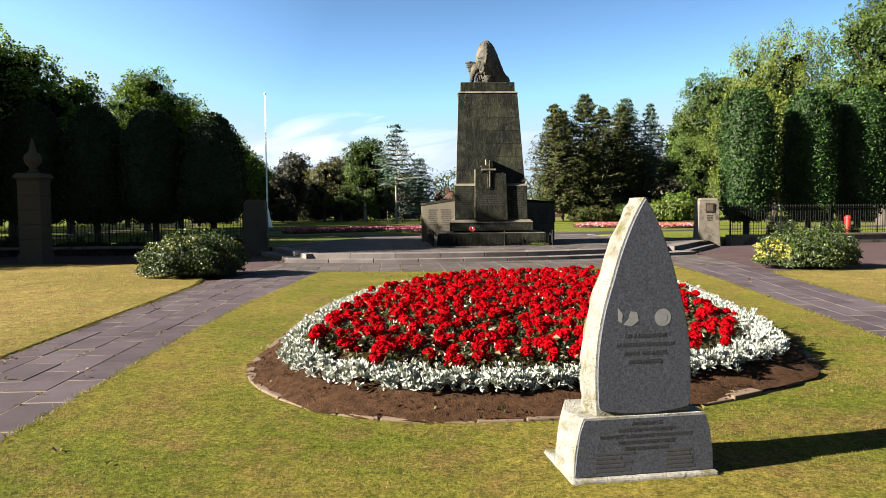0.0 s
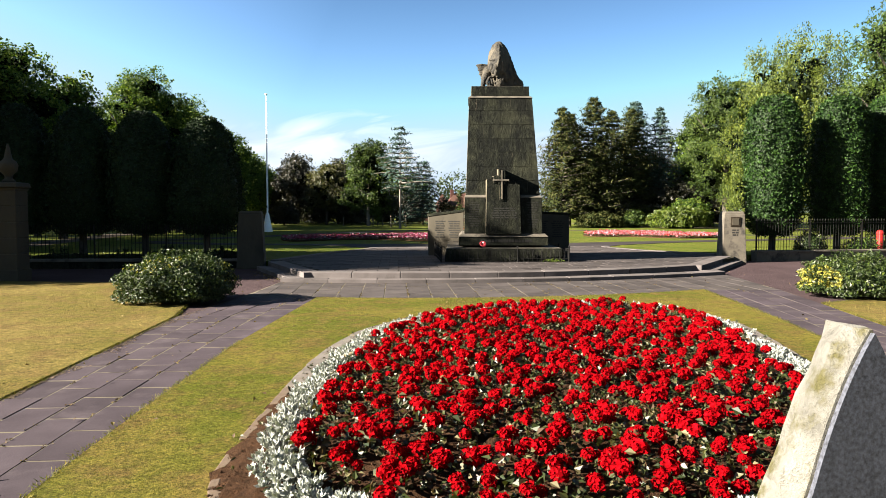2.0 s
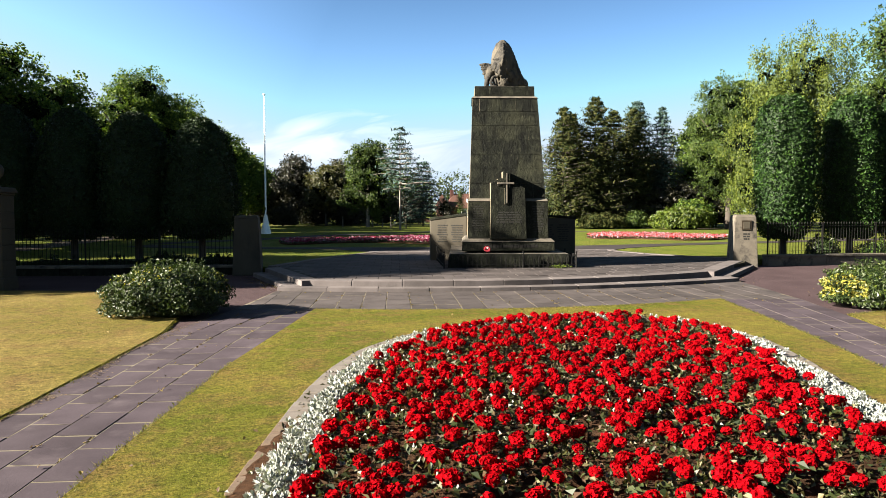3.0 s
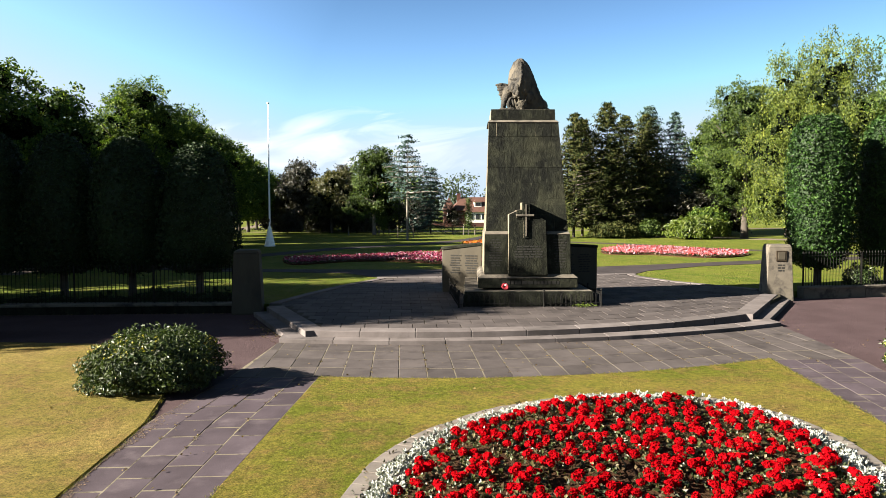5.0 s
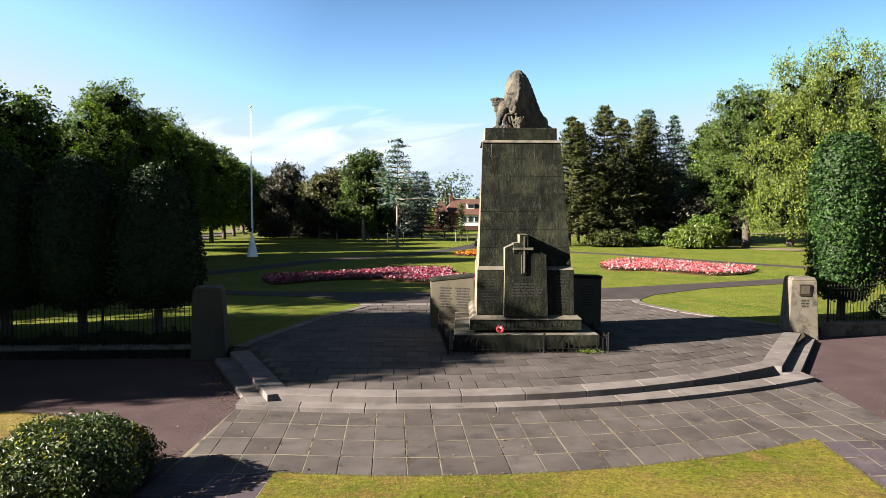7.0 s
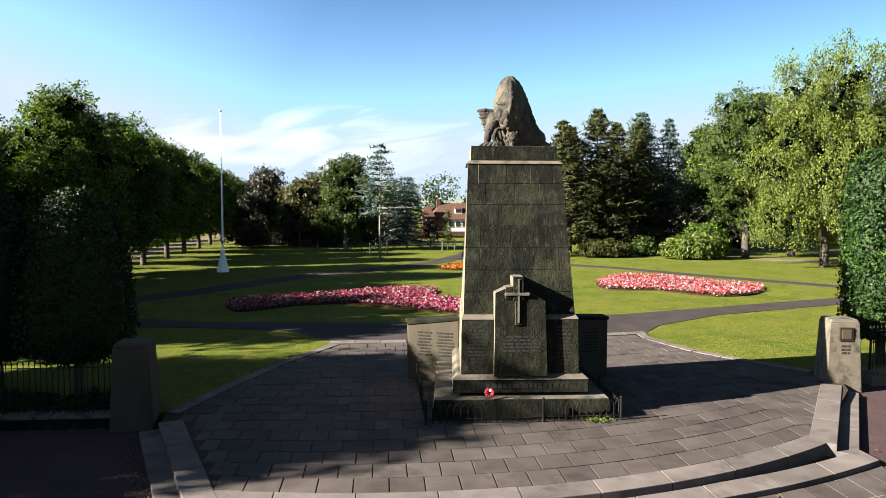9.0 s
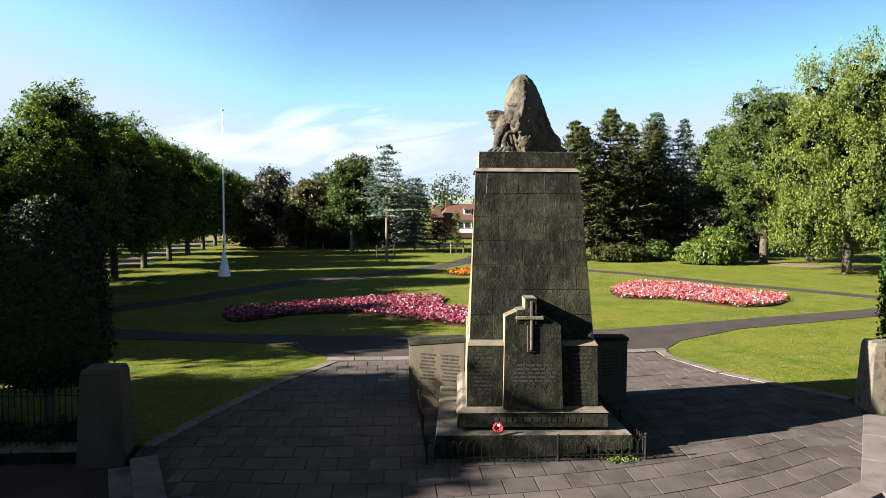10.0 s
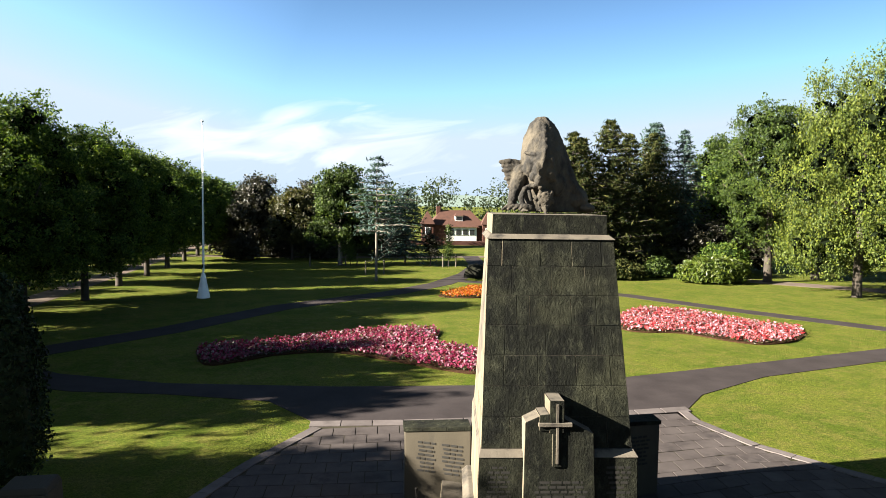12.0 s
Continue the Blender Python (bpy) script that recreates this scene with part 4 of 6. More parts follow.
def wreath():
    x, y, z = 6.05, 23.42, 0.80
    root = thing("poppy_wreath", x, y, z - 0.05, "red poppy wreath leaning on the memorial step", "wreath")
    m = pose(x, y, z + 0.12, 62, 0, 8)
    bm = bmesh.new()
    for k in range(22):
        a = 2 * math.pi * k / 22
        for q in range(2):
            r = 0.075 + 0.034 * (q - 0.5) + rng.normal(0, 0.006)
            bmesh.ops.create_icosphere(bm, subdivisions=1, radius=0.036, matrix=m @ pose(r * math.cos(a), r * math.sin(a), 0.01 + 0.012 * q) @ Matrix.Diagonal((1, 1, 0.6, 1)))
    part("poppies", bm, M["poppy"], root)
    bm = bmesh.new()
    bmesh.ops.create_circle(bm, cap_ends=True, segments=20, radius=0.03, matrix=m @ pose(0.01, 0.05, 0.03))
    r = bmesh.ops.extrude_face_region(bm, geom=bm.faces[:])
    bmesh.ops.translate(bm, vec=m.to_3x3() @ Vector((0, 0, 0.012)), verts=[v for v in r["geom"] if isinstance(v, bmesh.types.BMVert)])
    part("badge", bm, M["white_paint"], root, "white paper badge")


wreath()


def weeds():
    bm_v, bm_f = leaf_cloud(np.array([[8.6, 22.98, Z_TER + 0.06]]) + rng.normal(0, 1, (90, 3)) * [0.16, 0.07, 0.03], np.tile([0, -0.3, 1.0], (90, 1)), 0.07, 0.3)
    tagged(part("weeds", mesh_of("weeds", bm_v, bm_f, [M["l_lightgreen"]]), None), "small green weeds in the joint before the rail", "weeds", kind="stuff")


# ---- the small memorial stone ----


def lettering(lines, place, size, mat, parent, gap=1.35, width=0.9):
    """Centred lines of cut letters on an upright face; place: pose of the first line's middle."""
    for i, text in enumerate(lines):
        cu = bpy.data.curves.new("lettering", "FONT")
        cu.body, cu.size, cu.align_x, cu.extrude, cu.resolution_u = text, size, "CENTER", 0.0004, 2
        tmp = new("lettering", cu)
        me = bpy.data.meshes.new_from_object(tmp)
        bpy.data.objects.remove(tmp)
        me.transform(place @ pose(0, -i * size * gap, 0) @ Matrix.Diagonal((width, 1, 1, 1)))
        me.materials.clear()
        part("lettering", me, mat, parent)


def memorial_stone():
    root = thing("memorial_stone", 4.37, 0.2, 0, "pointed grey granite memorial stone on a rough-hewn base", "memorial")
    T = pose(4.475, 0.02, -0.02, 0, 0, 5.0) @ Matrix.Diagonal((1.075, 1.075, 1.075, 1))

    def up(bm):
        bmesh.ops.transform(bm, matrix=T, verts=bm.verts)
        return bm

    part("footing", up(box(-0.445, 0.435, -0.045, 0.5, -0.15, 0.075, 0.015)), M["rough_granite"], root)
    # base block: dressed front, hewn flanks drawn in towards the top
    bm = bmesh.new()
    n = 8
    rings = []
    for k in range(n + 1):
        t = k / n
        z = 0.075 + 0.335 * t
        w = 0.425 - 0.055 * t ** 2.2
        rings.append([bm.verts.new((x, y, z)) for x, y in ((-w, 0), (w - 0.01, 0), (w + 0.0, 0.16), (w - 0.02, 0.36), (-w + 0.03, 0.40), (-w - 0.045 + 0.02 * (k % 2), 0.2))])
    for r0, r1 in zip(rings, rings[1:]):
        for i in range(6):
            bm.faces.new((r0[i], r0[(i + 1) % 6], r1[(i + 1) % 6], r1[i]))
    bm.faces.new(rings[0][::-1]), bm.faces.new(rings[-1])
    for f in bm.faces:
        f.smooth = False
    base = part("base_block", up(bm), M["rough_granite"], root)
    part("dressed_face", up(prism_front([(-0.42, 0.08), (0.41, 0.08), (0.405, 0.2), (0.385, 0.33), (0.36, 0.4), (-0.365, 0.4), (-0.39, 0.33), (-0.41, 0.2)], -0.012, 0.01)), M["granite"], base, "smooth grey granite face")

    # pointed slab
    def half(z):
        t = (z - 0.41) / (1.645 - 0.41)
        return 0.275 * (1 - t ** 2.35) ** 0.9 + 0.004 + 0.018 * math.sin(min(1, t * 1.6) * math.pi)

    zs = np.linspace(0.41, 1.645, 22)
    bm = bmesh.new()
    rings = []
    for k, z in enumerate(zs):
        w = half(z)
        d = 0.30 - 0.10 * (z - 0.41) / 1.235
        j = [float(v) for v in rng.normal(0, 0.005, 6)]
        rings.append([bm.verts.new((x, y, z)) for x, y in ((-w, 0.03), (w, 0.03), (w + 0.018 + j[0], 0.03 + d * 0.35 + j[1]), (w - 0.01 + j[2], 0.03 + d * 0.8), (w * 0.4, 0.03 + d + j[3]), (-w * 0.5, 0.03 + d + j[3]), (-w - 0.012 + j[4], 0.03 + d * 0.75), (-w - 0.03 + j[5], 0.03 + d * 0.35))])
    for r0, r1 in zip(rings, rings[1:]):
        for i in range(8):
            bm.faces.new((r0[i], r0[(i + 1) % 8], r1[(i + 1) % 8], r1[i]))
    bm.faces.new(rings[0][::-1]), bm.faces.new(rings[-1])
    slab = part("pointed_slab", up(bm), M["rough_granite"], root)
    out = [(half(z) - 0.012, z) for z in zs[1:-1]]
    low = [(x, 0.425 + 0.03 * (x / 0.27) ** 2 - 0.005) for x in np.linspace(-0.262, 0.262, 9)]
    front = low + [(x, z) for x, z in out] + [(0, 1.635)] + [(-x, z) for x, z in out[::-1]]
    part("polished_face", up(prism_front(front, 0.012, 0.04)), M["granite"], slab, "smooth speckled grey granite face")
    F = T @ pose(0, 0.0112, 0.0, 90, 0, 0)
    lettering(["131 INDEPENDENT", "PARACHUTE SQUADRON", "ROYAL ENGINEERS", "(VOLUNTEERS)"], F @ pose(0.0, 0.855, 0), 0.034, M["lettering"], slab, 1.45, 0.88)
    B = T @ pose(0, -0.0128, 0.0, 90, 0, 0)
    lettering(["IN MEMORY OF", "THOSE SAPPER VOLUNTEERS", "WHO LOST THEIR LIVES AT CROMWELL LOCK", "ON EXERCISE TRENT CHASE", "28TH SEPTEMBER 1975"], B @ pose(0.0, 0.362, 0), 0.031, M["lettering"], base, 1.15, 0.86)
    for xa, xb in ((-0.30, -0.06), (0.12, 0.32)):
        bm = bmesh.new()
        for r in range(5):
            z = 0.205 - r * 0.024
            box(xa, xa + (xb - xa) * (0.6 + 0.4 * rng.random()), -0.0128, -0.008, z - 0.008, z + 0.007, 0, bm)
        part("worn_lettering", up(bm), M["lettering"], base)["kind"] = "stuff"
    # two pale badges
    bm = bmesh.new()
    bmesh.ops.create_circle(bm, cap_ends=True, segments=20, radius=0.05, matrix=pose(0.105, 0.0112, 0.965, 90, 0, 0))
    bmesh.ops.create_circle(bm, cap_ends=True, segments=12, radius=0.028, matrix=pose(0.105, 0.0106, 0.965, 90, 0, 0))
    part("badge", up(bm), M["pale_cut"], slab, "pale round badge")
    bm = prism_front([(-0.13, 0.93), (-0.08, 0.92), (-0.04, 0.95), (-0.05, 1.0), (-0.09, 1.005), (-0.1, 0.965)], 0.0112, 0.02)
    join(bm, prism_front([(-0.16, 0.95), (-0.14, 0.94), (-0.135, 0.99), (-0.165, 1.03)], 0.0112, 0.02))
    part("badge", up(bm), M["pale_cut"], slab, "pale cut emblem")


def prism_front(outline, y0, y1):
    """A plate over an outline of (x, z), from y0 in front to y1 behind."""
    bm = bmesh.new()
    a = [bm.verts.new((x, y0, z)) for x, z in outline]
    b = [bm.verts.new((x, y1, z)) for x, z in outline]
    bm.faces.new(a), bm.faces.new(b[::-1])
    n = len(a)
    for i in range(n):
        bm.faces.new((a[i], b[i], b[(i + 1) % n], a[(i + 1) % n]))
    bmesh.ops.recalc_face_normals(bm, faces=bm.faces)
    return bm


memorial_stone()

# ---- pillars, walls and railings ----


def gate_pillar(x, y, rot, plaque, label, stone):
    root = thing("gate_pillar", x, y, 0, label, "pillar", "pillars at the terrace ends")
    T = pose(x, y, 0, 0, 0, rot)
    bm = box(-0.50, 0.50, -0.46, 0.46, 0.0, 2.02, 0.02, top=(0.09, 0.09, 0.08, 0.08))
    bmesh.ops.transform(bm, matrix=T, verts=bm.verts)
    part("shaft", bm, stone, root)
    bm = box(-0.415, 0.415, -0.385, 0.385, 2.02, 2.13, 0.03, top=(0.05, 0.05, 0.05, 0.05))
    bmesh.ops.transform(bm, matrix=T, verts=bm.verts)
    part("cap", bm, stone, root)
    if plaque:
        for a, y0, m, nm in ((0.19, -0.43, "bronze", "plaque"), (0.13, -0.445, "pale_stone", "emblem")):
            bm = box(-a + 0.03, a + 0.03, y0, -0.38, 1.70 - a * 1.05, 1.70 + a * 1.05, 0.008)
            bmesh.ops.transform(bm, matrix=T, verts=bm.verts)
            part(nm, bm, M[m], root)
        bm = bars(-0.14, 0.2, 1.1, 1.4, 3, lambda z: -0.46 + z * 0.04 - 0.004, 1, 0.6, 0.4)
        bmesh.ops.transform(bm, matrix=T, verts=bm.verts)
        part("inscription", bm, M["worn_letters"], root)["kind"] = "stuff"


# left pillar coloured darker for its shade, right one paler for the sun
gate_pillar(-2.52, 24.4, 5, False, "squat tapering stone pillar, its deep shade put into the colour", M["pale_stone"])
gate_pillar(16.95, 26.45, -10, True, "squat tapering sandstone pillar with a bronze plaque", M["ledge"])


def fence(a, b, z, top, label, wall_h, wall_label, stone):
    d = Vector((b[0] - a[0], b[1] - a[1]))
    n, u = d.length, d.normalized()
    v = Vector((-u.y, u.x))
    root = thing("low_wall", *lerp(a, b, 0.1), 0, wall_label, "wall", kind="structure")
    k = round(n / 1.4)
    for i in range(k):
        p, q = Vector(a) + d * (i / k) + u * 0.005, Vector(a) + d * ((i + 1) / k) - u * 0.005
        o = [tuple(p - v * 0.2), tuple(q - v * 0.2), tuple(q + v * 0.2), tuple(p + v * 0.2)]
        part("wall_block", prism(o, -0.1, wall_h - 0.1, 0.012), stone, root)
        o = [tuple(p - v * 0.24), tuple(q - v * 0.24), tuple(q + v * 0.24), tuple(p + v * 0.24)]
        part("coping", prism(o, wall_h - 0.1, wall_h + float(rng.normal(0, 0.004)), 0.02), M["ledge"], root)
    root = thing("iron_railing", *lerp(a, b, 0.1), wall_h, label, "railing")
    for zz in (wall_h + 0.14, top - 0.16):
        p, q = Vector(a) - v * 0.02, Vector(b) - v * 0.02
        part("rail", prism([tuple(p), tuple(q), tuple(q + v * 0.04), tuple(p + v * 0.04)], zz, zz + 0.012, 0), M["iron"], root)
    bm = bmesh.new()
    tube([(0, 0, wall_h - 0.02), (0, 0, top - 0.08)], [0.011, 0.011], 6, bm)
    tube([(0, 0, top - 0.08), (0, 0, top - 0.05), (0, 0, top + 0.03)], [0.013, 0.024, 0.002], 6, bm)
    me = bpy.data.meshes.new("bar")
    bm.to_mesh(me)
    bm.free()
    me.materials.append(M["iron"])
    m = min(300, round(n / 0.135))
    for i in range(m):
        p = lerp(a, b, (i + 0.5) / m)
        ob = new("bar", me)
        ob.matrix_basis = Matrix.Translation((*p, 0))
        adopt(ob, root)
    for i in range(int(n / 2.6) + 1):
        p = Vector(a) + u * min(n - 0.1, 0.1 + i * 2.6)
        bm = box(p.x - 0.025, p.x + 0.025, p.y - 0.025, p.y + 0.025, wall_h - 0.02, top - 0.02, 0.004)
        part("standard", bm, M["iron"], root)


# wall colours carry the light: dark on the shaded left, pale on the sunny right
fence((-2.95, 24.5), (-10.6, 24.5), 0, 1.62, "black iron spearhead railing on a low wall, under dark trees", 0.36, "low shade-coloured stone wall below the railing", M["stone"])
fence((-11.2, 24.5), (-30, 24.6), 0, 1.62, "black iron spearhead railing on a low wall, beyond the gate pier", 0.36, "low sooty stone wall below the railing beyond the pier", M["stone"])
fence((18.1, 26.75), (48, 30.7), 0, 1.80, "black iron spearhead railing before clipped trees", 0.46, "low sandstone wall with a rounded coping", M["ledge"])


def gate_pier():
    x, y, st = -8.85, 20.0, M["pale_stone"]
    root = thing("gate_pier", x, y, 0, "tall square stone gate pier topped by an urn finial", "pillar")
    part("foot", box(x - 0.40, x + 0.40, y - 0.40, y + 0.40, -0.1, 0.36, 0.03), st, root)
    for k in range(5):
        part("shaft_course", box(x - 0.36, x + 0.36, y - 0.36, y + 0.36, 0.36 + 0.48 * k, 0.836 + 0.48 * k, 0.012), st, root)
    part("cornice", box(x - 0.39, x + 0.39, y - 0.39, y + 0.39, 2.756, 2.83, 0.02), st, root)
    part("cap", box(x - 0.46, x + 0.46, y - 0.46, y + 0.46, 2.83, 2.99, 0.03, top=(0.06,) * 4), st, root)
    part("urn", lathe([(0.17, 2.99), (0.19, 3.04), (0.10, 3.12), (0.11, 3.20), (0.24, 3.34), (0.27, 3.52), (0.22, 3.62), (0.12, 3.70), (0.09, 3.84), (0.05, 4.04), (0.02, 4.16)], x, y, 16), st, root, smooth=True)


gate_pier()

# ---- leaves and trees ----


def unit(v):
    return v / np.maximum(1e-6, np.linalg.norm(v, axis=-1, keepdims=True))


def leaf_cloud(pts, normals, size, spread=0.6, aspect=0.55, lengthen=1.0, hang=0.0):
    """A folded leaf at each point: verts and faces. spread: how far leaves stray from facing outwards; hang: pull of the tips to the ground."""
    n = len(pts)
    s = size * (0.65 + 0.7 * rng.random((n, 1)))
    nr = unit(unit(np.asarray(normals, float)) + spread * rng.normal(0, 1, (n, 3)))
    t = unit(np.cross(nr, rng.normal(0, 1, (n, 3))) - np.array([0, 0, hang]))
    nr = unit(nr - t * (nr * t).sum(1, keepdims=True))
    b = np.cross(nr, t)
    L, W = s * lengthen, s * aspect
    p0, p2 = pts - t * L * 0.5, pts + t * L * 0.5 - nr * s * 0.12
    m = pts - t * L * 0.05 + nr * s * 0.10
    v = np.stack([p0, m + b * W * 0.5, p2, m - b * W * 0.5], 1).reshape(-1, 3)
    f = np.arange(4 * n).reshape(n, 4)
    return v, f


def in_blobs(blobs, n, shell=0.62):
    """Points in the outer shell of a set of ellipsoids (x, y, z, rx, ry, rz), with the way outwards."""
    w = np.array([(b[3] * b[4] * b[5]) ** 0.67 for b in blobs])
    k = rng.choice(len(blobs), n, p=w / w.sum())
    B = np.array(blobs)[k]
    d = unit(rng.normal(0, 1, (n, 3)))
    r = shell + (1 - shell) * rng.random((n, 1)) ** 0.6
    return B[:, :3] + d * B[:, 3:] * r, d


def foliage(name, blobs, clumps, per, sigma, size, mat, parent, spread=0.7, hang=0.0, lengthen=1.0, floor=None, label="", spray=9):
    """Leaves in sprays, sprays in clumps: each spray has a tilt of its own, so that lit and shaded ones stand out."""
    per, size = int(per * 1.9), size * 0.72
    c, d = in_blobs(blobs, clumps)
    k = max(1, per // spray)
    m = len(c) * k
    sc = np.repeat(c, k, 0) + rng.normal(0, 1, (m, 3)) * np.array(sigma)
    sd = unit(np.repeat(d, k, 0) + np.array([0, 0, 0.45]) + 0.55 * rng.normal(0, 1, (m, 3)))
    w = size * np.array([0.75, 0.75, 1.5 if hang > 0.7 else 0.55])
    pts = np.repeat(sc, spray, 0) + rng.normal(0, 1, (m * spray, 3)) * w
    nr = np.repeat(sd, spray, 0)
    if floor is not None:
        ok = pts[:, 2] > floor
        pts, nr = pts[ok], nr[ok]
    v, f = leaf_cloud(pts, nr, size, spread * 0.6, 0.6, lengthen, hang)
    ob = part(name, mesh_of(name, v, f, [mat]), None, parent, label)
    return ob


def trunk(x, y, z, h, r, limbs, mat, parent, lean=(0, 0), name="trunk"):
    bm = bmesh.new()
    top = (x + lean[0], y + lean[1], z + h)
    tube([(x, y, z - 0.15), (x, y, z + 0.12), (x + lean[0] * 0.4, y + lean[1] * 0.4, z + h * 0.45), top], [r * 1.5, r * 1.1, r * 0.85, r * 0.4], 9, bm)
    for k in range(limbs):
        t = 0.45 + 0.5 * k / max(1, limbs)
        a = 2.4 * k + rng.random()
        L = h * (0.35 + 0.2 * rng.random()) * (1.2 - t * 0.6)
        s = Vector((x + lean[0] * t, y + lean[1] * t, z + h * t))
        e = s + Vector((math.cos(a) * L, math.sin(a) * L, L * 0.75))
        tube([s, (s + e) / 2 + Vector((0, 0, -0.08 * L)), e], [r * 0.5, r * 0.32, r * 0.1], 6, bm)
    return part(name, bm, mat, parent, smooth=True)


def broadleaf(x, y, h, rad, bare, mat, label, name="tree", clumps=170, per=34, size=0.34, sigma=0.42, group="", bark="bark", hang=0.0, lumps=9, spread=0.7, pointed=0.0, tr=None, skirt=0):
    """A tree with an uneven crown of several overlapping masses."""
    z = Z_TER - 0.03
    root = thing(name, x, y, z, label, "tree", group)
    ch = h - bare
    core = 0.55 if hang > 0.7 else 0.70
    blobs = [(x, y, z + bare + ch * 0.48, rad * core, rad * core, ch * core * 0.7)]
    for k in range(lumps):
        a, t = 2.4 * k + rng.random(), (k + 0.5) / lumps
        w = math.sin(math.pi * min(0.97, 0.12 + 0.82 * t ** (0.8 + pointed))) ** 0.7
        q = rad * 0.42 * (0.8 + 0.5 * rng.random())
        blobs.append((x + math.cos(a) * rad * 0.62 * w, y + math.sin(a) * rad * 0.62 * w, z + bare + ch * (0.10 + 0.74 * t), q, q, q * 0.95))
    for k in range(skirt):
        a = 6.283 * k / skirt + rng.random() * 0.5
        blobs.append((x + math.cos(a) * rad * 0.72, y + math.sin(a) * rad * 0.72, z + bare + 1.6 + 1.6 * rng.random(), rad * 0.30, rad * 0.30, 2.2))
    trunk(x, y, z, h * 0.62, tr or max(0.12, h * 0.021), 5, M[bark], root)
    sig = (sigma * 0.62, sigma * 0.62, sigma * 0.8) if hang > 0.7 else (sigma * 0.85, sigma * 0.85, sigma * 0.6)
    foliage("crown", blobs, clumps, per, sig, size, mat, root, spread=spread, hang=hang, floor=z + bare * 0.75)
    # near-black leaves: the shade inside the crown put into their colour
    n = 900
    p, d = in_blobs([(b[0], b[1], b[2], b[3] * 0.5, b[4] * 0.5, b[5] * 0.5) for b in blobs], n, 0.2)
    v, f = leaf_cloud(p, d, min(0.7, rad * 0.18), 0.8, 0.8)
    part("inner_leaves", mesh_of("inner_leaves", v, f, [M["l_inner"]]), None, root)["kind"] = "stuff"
    return root


def conifer(x, y, h, rad, mat, label, bare=0.6, size=0.42, tiers=26, droop=0.25, name="conifer", bark="bark", per=20, flat=0.5, power=0.8, gaps=0.0):
    """A conifer: whorls of boughs on a straight trunk, needles along each bough."""
    z = Z_TER - 0.03
    root = thing(name, x, y, z, label, "tree")
    bm = tube([(x, y, z - 0.15), (x, y, z + 0.15), (x, y, z + h * 0.5), (x, y, z + h * 0.97)], [h * 0.017, h * 0.012, h * 0.008, 0.02], 9)
    pts, nrs = [], []
    for k in range(tiers):
        t = (k + 0.5) / tiers
        zz = bare + (h - bare) * t
        R = rad * (1 - t) ** power * (0.72 + 0.4 * rng.random()) + 0.12
        nb = max(5, int(12 * (1 - t * 0.45)))
        for b in range(nb):
            if rng.random() < gaps:
                continue
            a = 2 * math.pi * (b + rng.random()) / nb
            L = R * (0.62 + 0.55 * rng.random())
            d = np.array([math.cos(a), math.sin(a), 0.0])
            s = np.linspace(0.3, 1, per)[:, None]
            line = np.array([x, y, z + zz]) + d * s * L + np.array([0, 0, 1.0]) * (0.16 * L * s - droop * L * s ** 2)
            pts.append(line + rng.normal(0, 1, (per, 3)) * np.array([0.10 + 0.06 * L, 0.10 + 0.06 * L, 0.07 + 0.03 * L]))
            nrs.append(np.tile([d[0] * flat, d[1] * flat, 1.0], (per, 1)))
            if L > 0.8:
                tube([tuple(line[0] * 0 + np.array([x, y, z + zz])), tuple(line[per // 2]), tuple(line[-1])], [0.05 + 0.012 * L, 0.035, 0.012], 5, bm)
    part("trunk", bm, M[bark], root, smooth=True)
    v, f = leaf_cloud(np.concatenate(pts), np.concatenate(nrs), size, 0.6, 0.26, 1.15)
    part("crown", mesh_of("crown", v, f, [mat]), None, root)
    return root


def clipped(x, y, h, rad, bare, mat, label, n, size, power, stem, group, squash=1.0, taper=0.85):
    """A tree clipped to a smooth shape: a tight skin of leaves on a dense crown."""
    z = Z_TER - 0.03
    root = thing("clipped_tree", x, y, z, label, "tree", group)
    bm = bmesh.new()
    tube([(x, y, z - 0.1), (x, y, z + 0.1), (x, y, z + bare + 1.2)], [stem * 1.4, stem, stem * 0.8], 8, bm)
    part("trunk", bm, M["bark"], root, smooth=True)

    def skin(t, a, k=1.0):
        w = (1 - abs(2 * t ** taper - 1) ** power) ** (1 / power)
        r = rad * k * w * (1 + 0.07 * math.sin(3 * a + 5 * t + x) + 0.05 * math.sin(7 * a - 9 * t))
        return np.array([x + r * math.cos(a), y + r * squash * math.sin(a), z + bare + (h - bare) * t])

    # dark solid core: shade in the gaps between leaves put into its colour
    rows, sides = 14, 18
    cv = [skin(max(0.01, min(0.985, i / rows)), 2 * math.pi * j / sides, 0.86) for i in range(rows + 1) for j in range(sides)]
    cf = [(i * sides + j, i * sides + (j + 1) % sides, (i + 1) * sides + (j + 1) % sides, (i + 1) * sides + j) for i in range(rows) for j in range(sides)]
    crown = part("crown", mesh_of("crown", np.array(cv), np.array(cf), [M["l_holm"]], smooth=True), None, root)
    t, a = rng.random(n) ** 0.9, rng.random(n) * 2 * math.pi
    pts = np.array([skin(min(0.992, max(0.008, tt)), aa, 0.86 + 0.20 * rr) for tt, aa, rr in zip(t, a, rng.random(n))])
    pts += rng.normal(0, 0.035, pts.shape)
    nr = pts - np.array([x, y, 0])
    nr[:, 2] = (t - 0.45) * 1.2 * rad
    v, f = leaf_cloud(pts, nr, size, 0.75, 0.6)
    part("leaves", mesh_of("leaves", v, f, [mat]), None, crown)
    return root


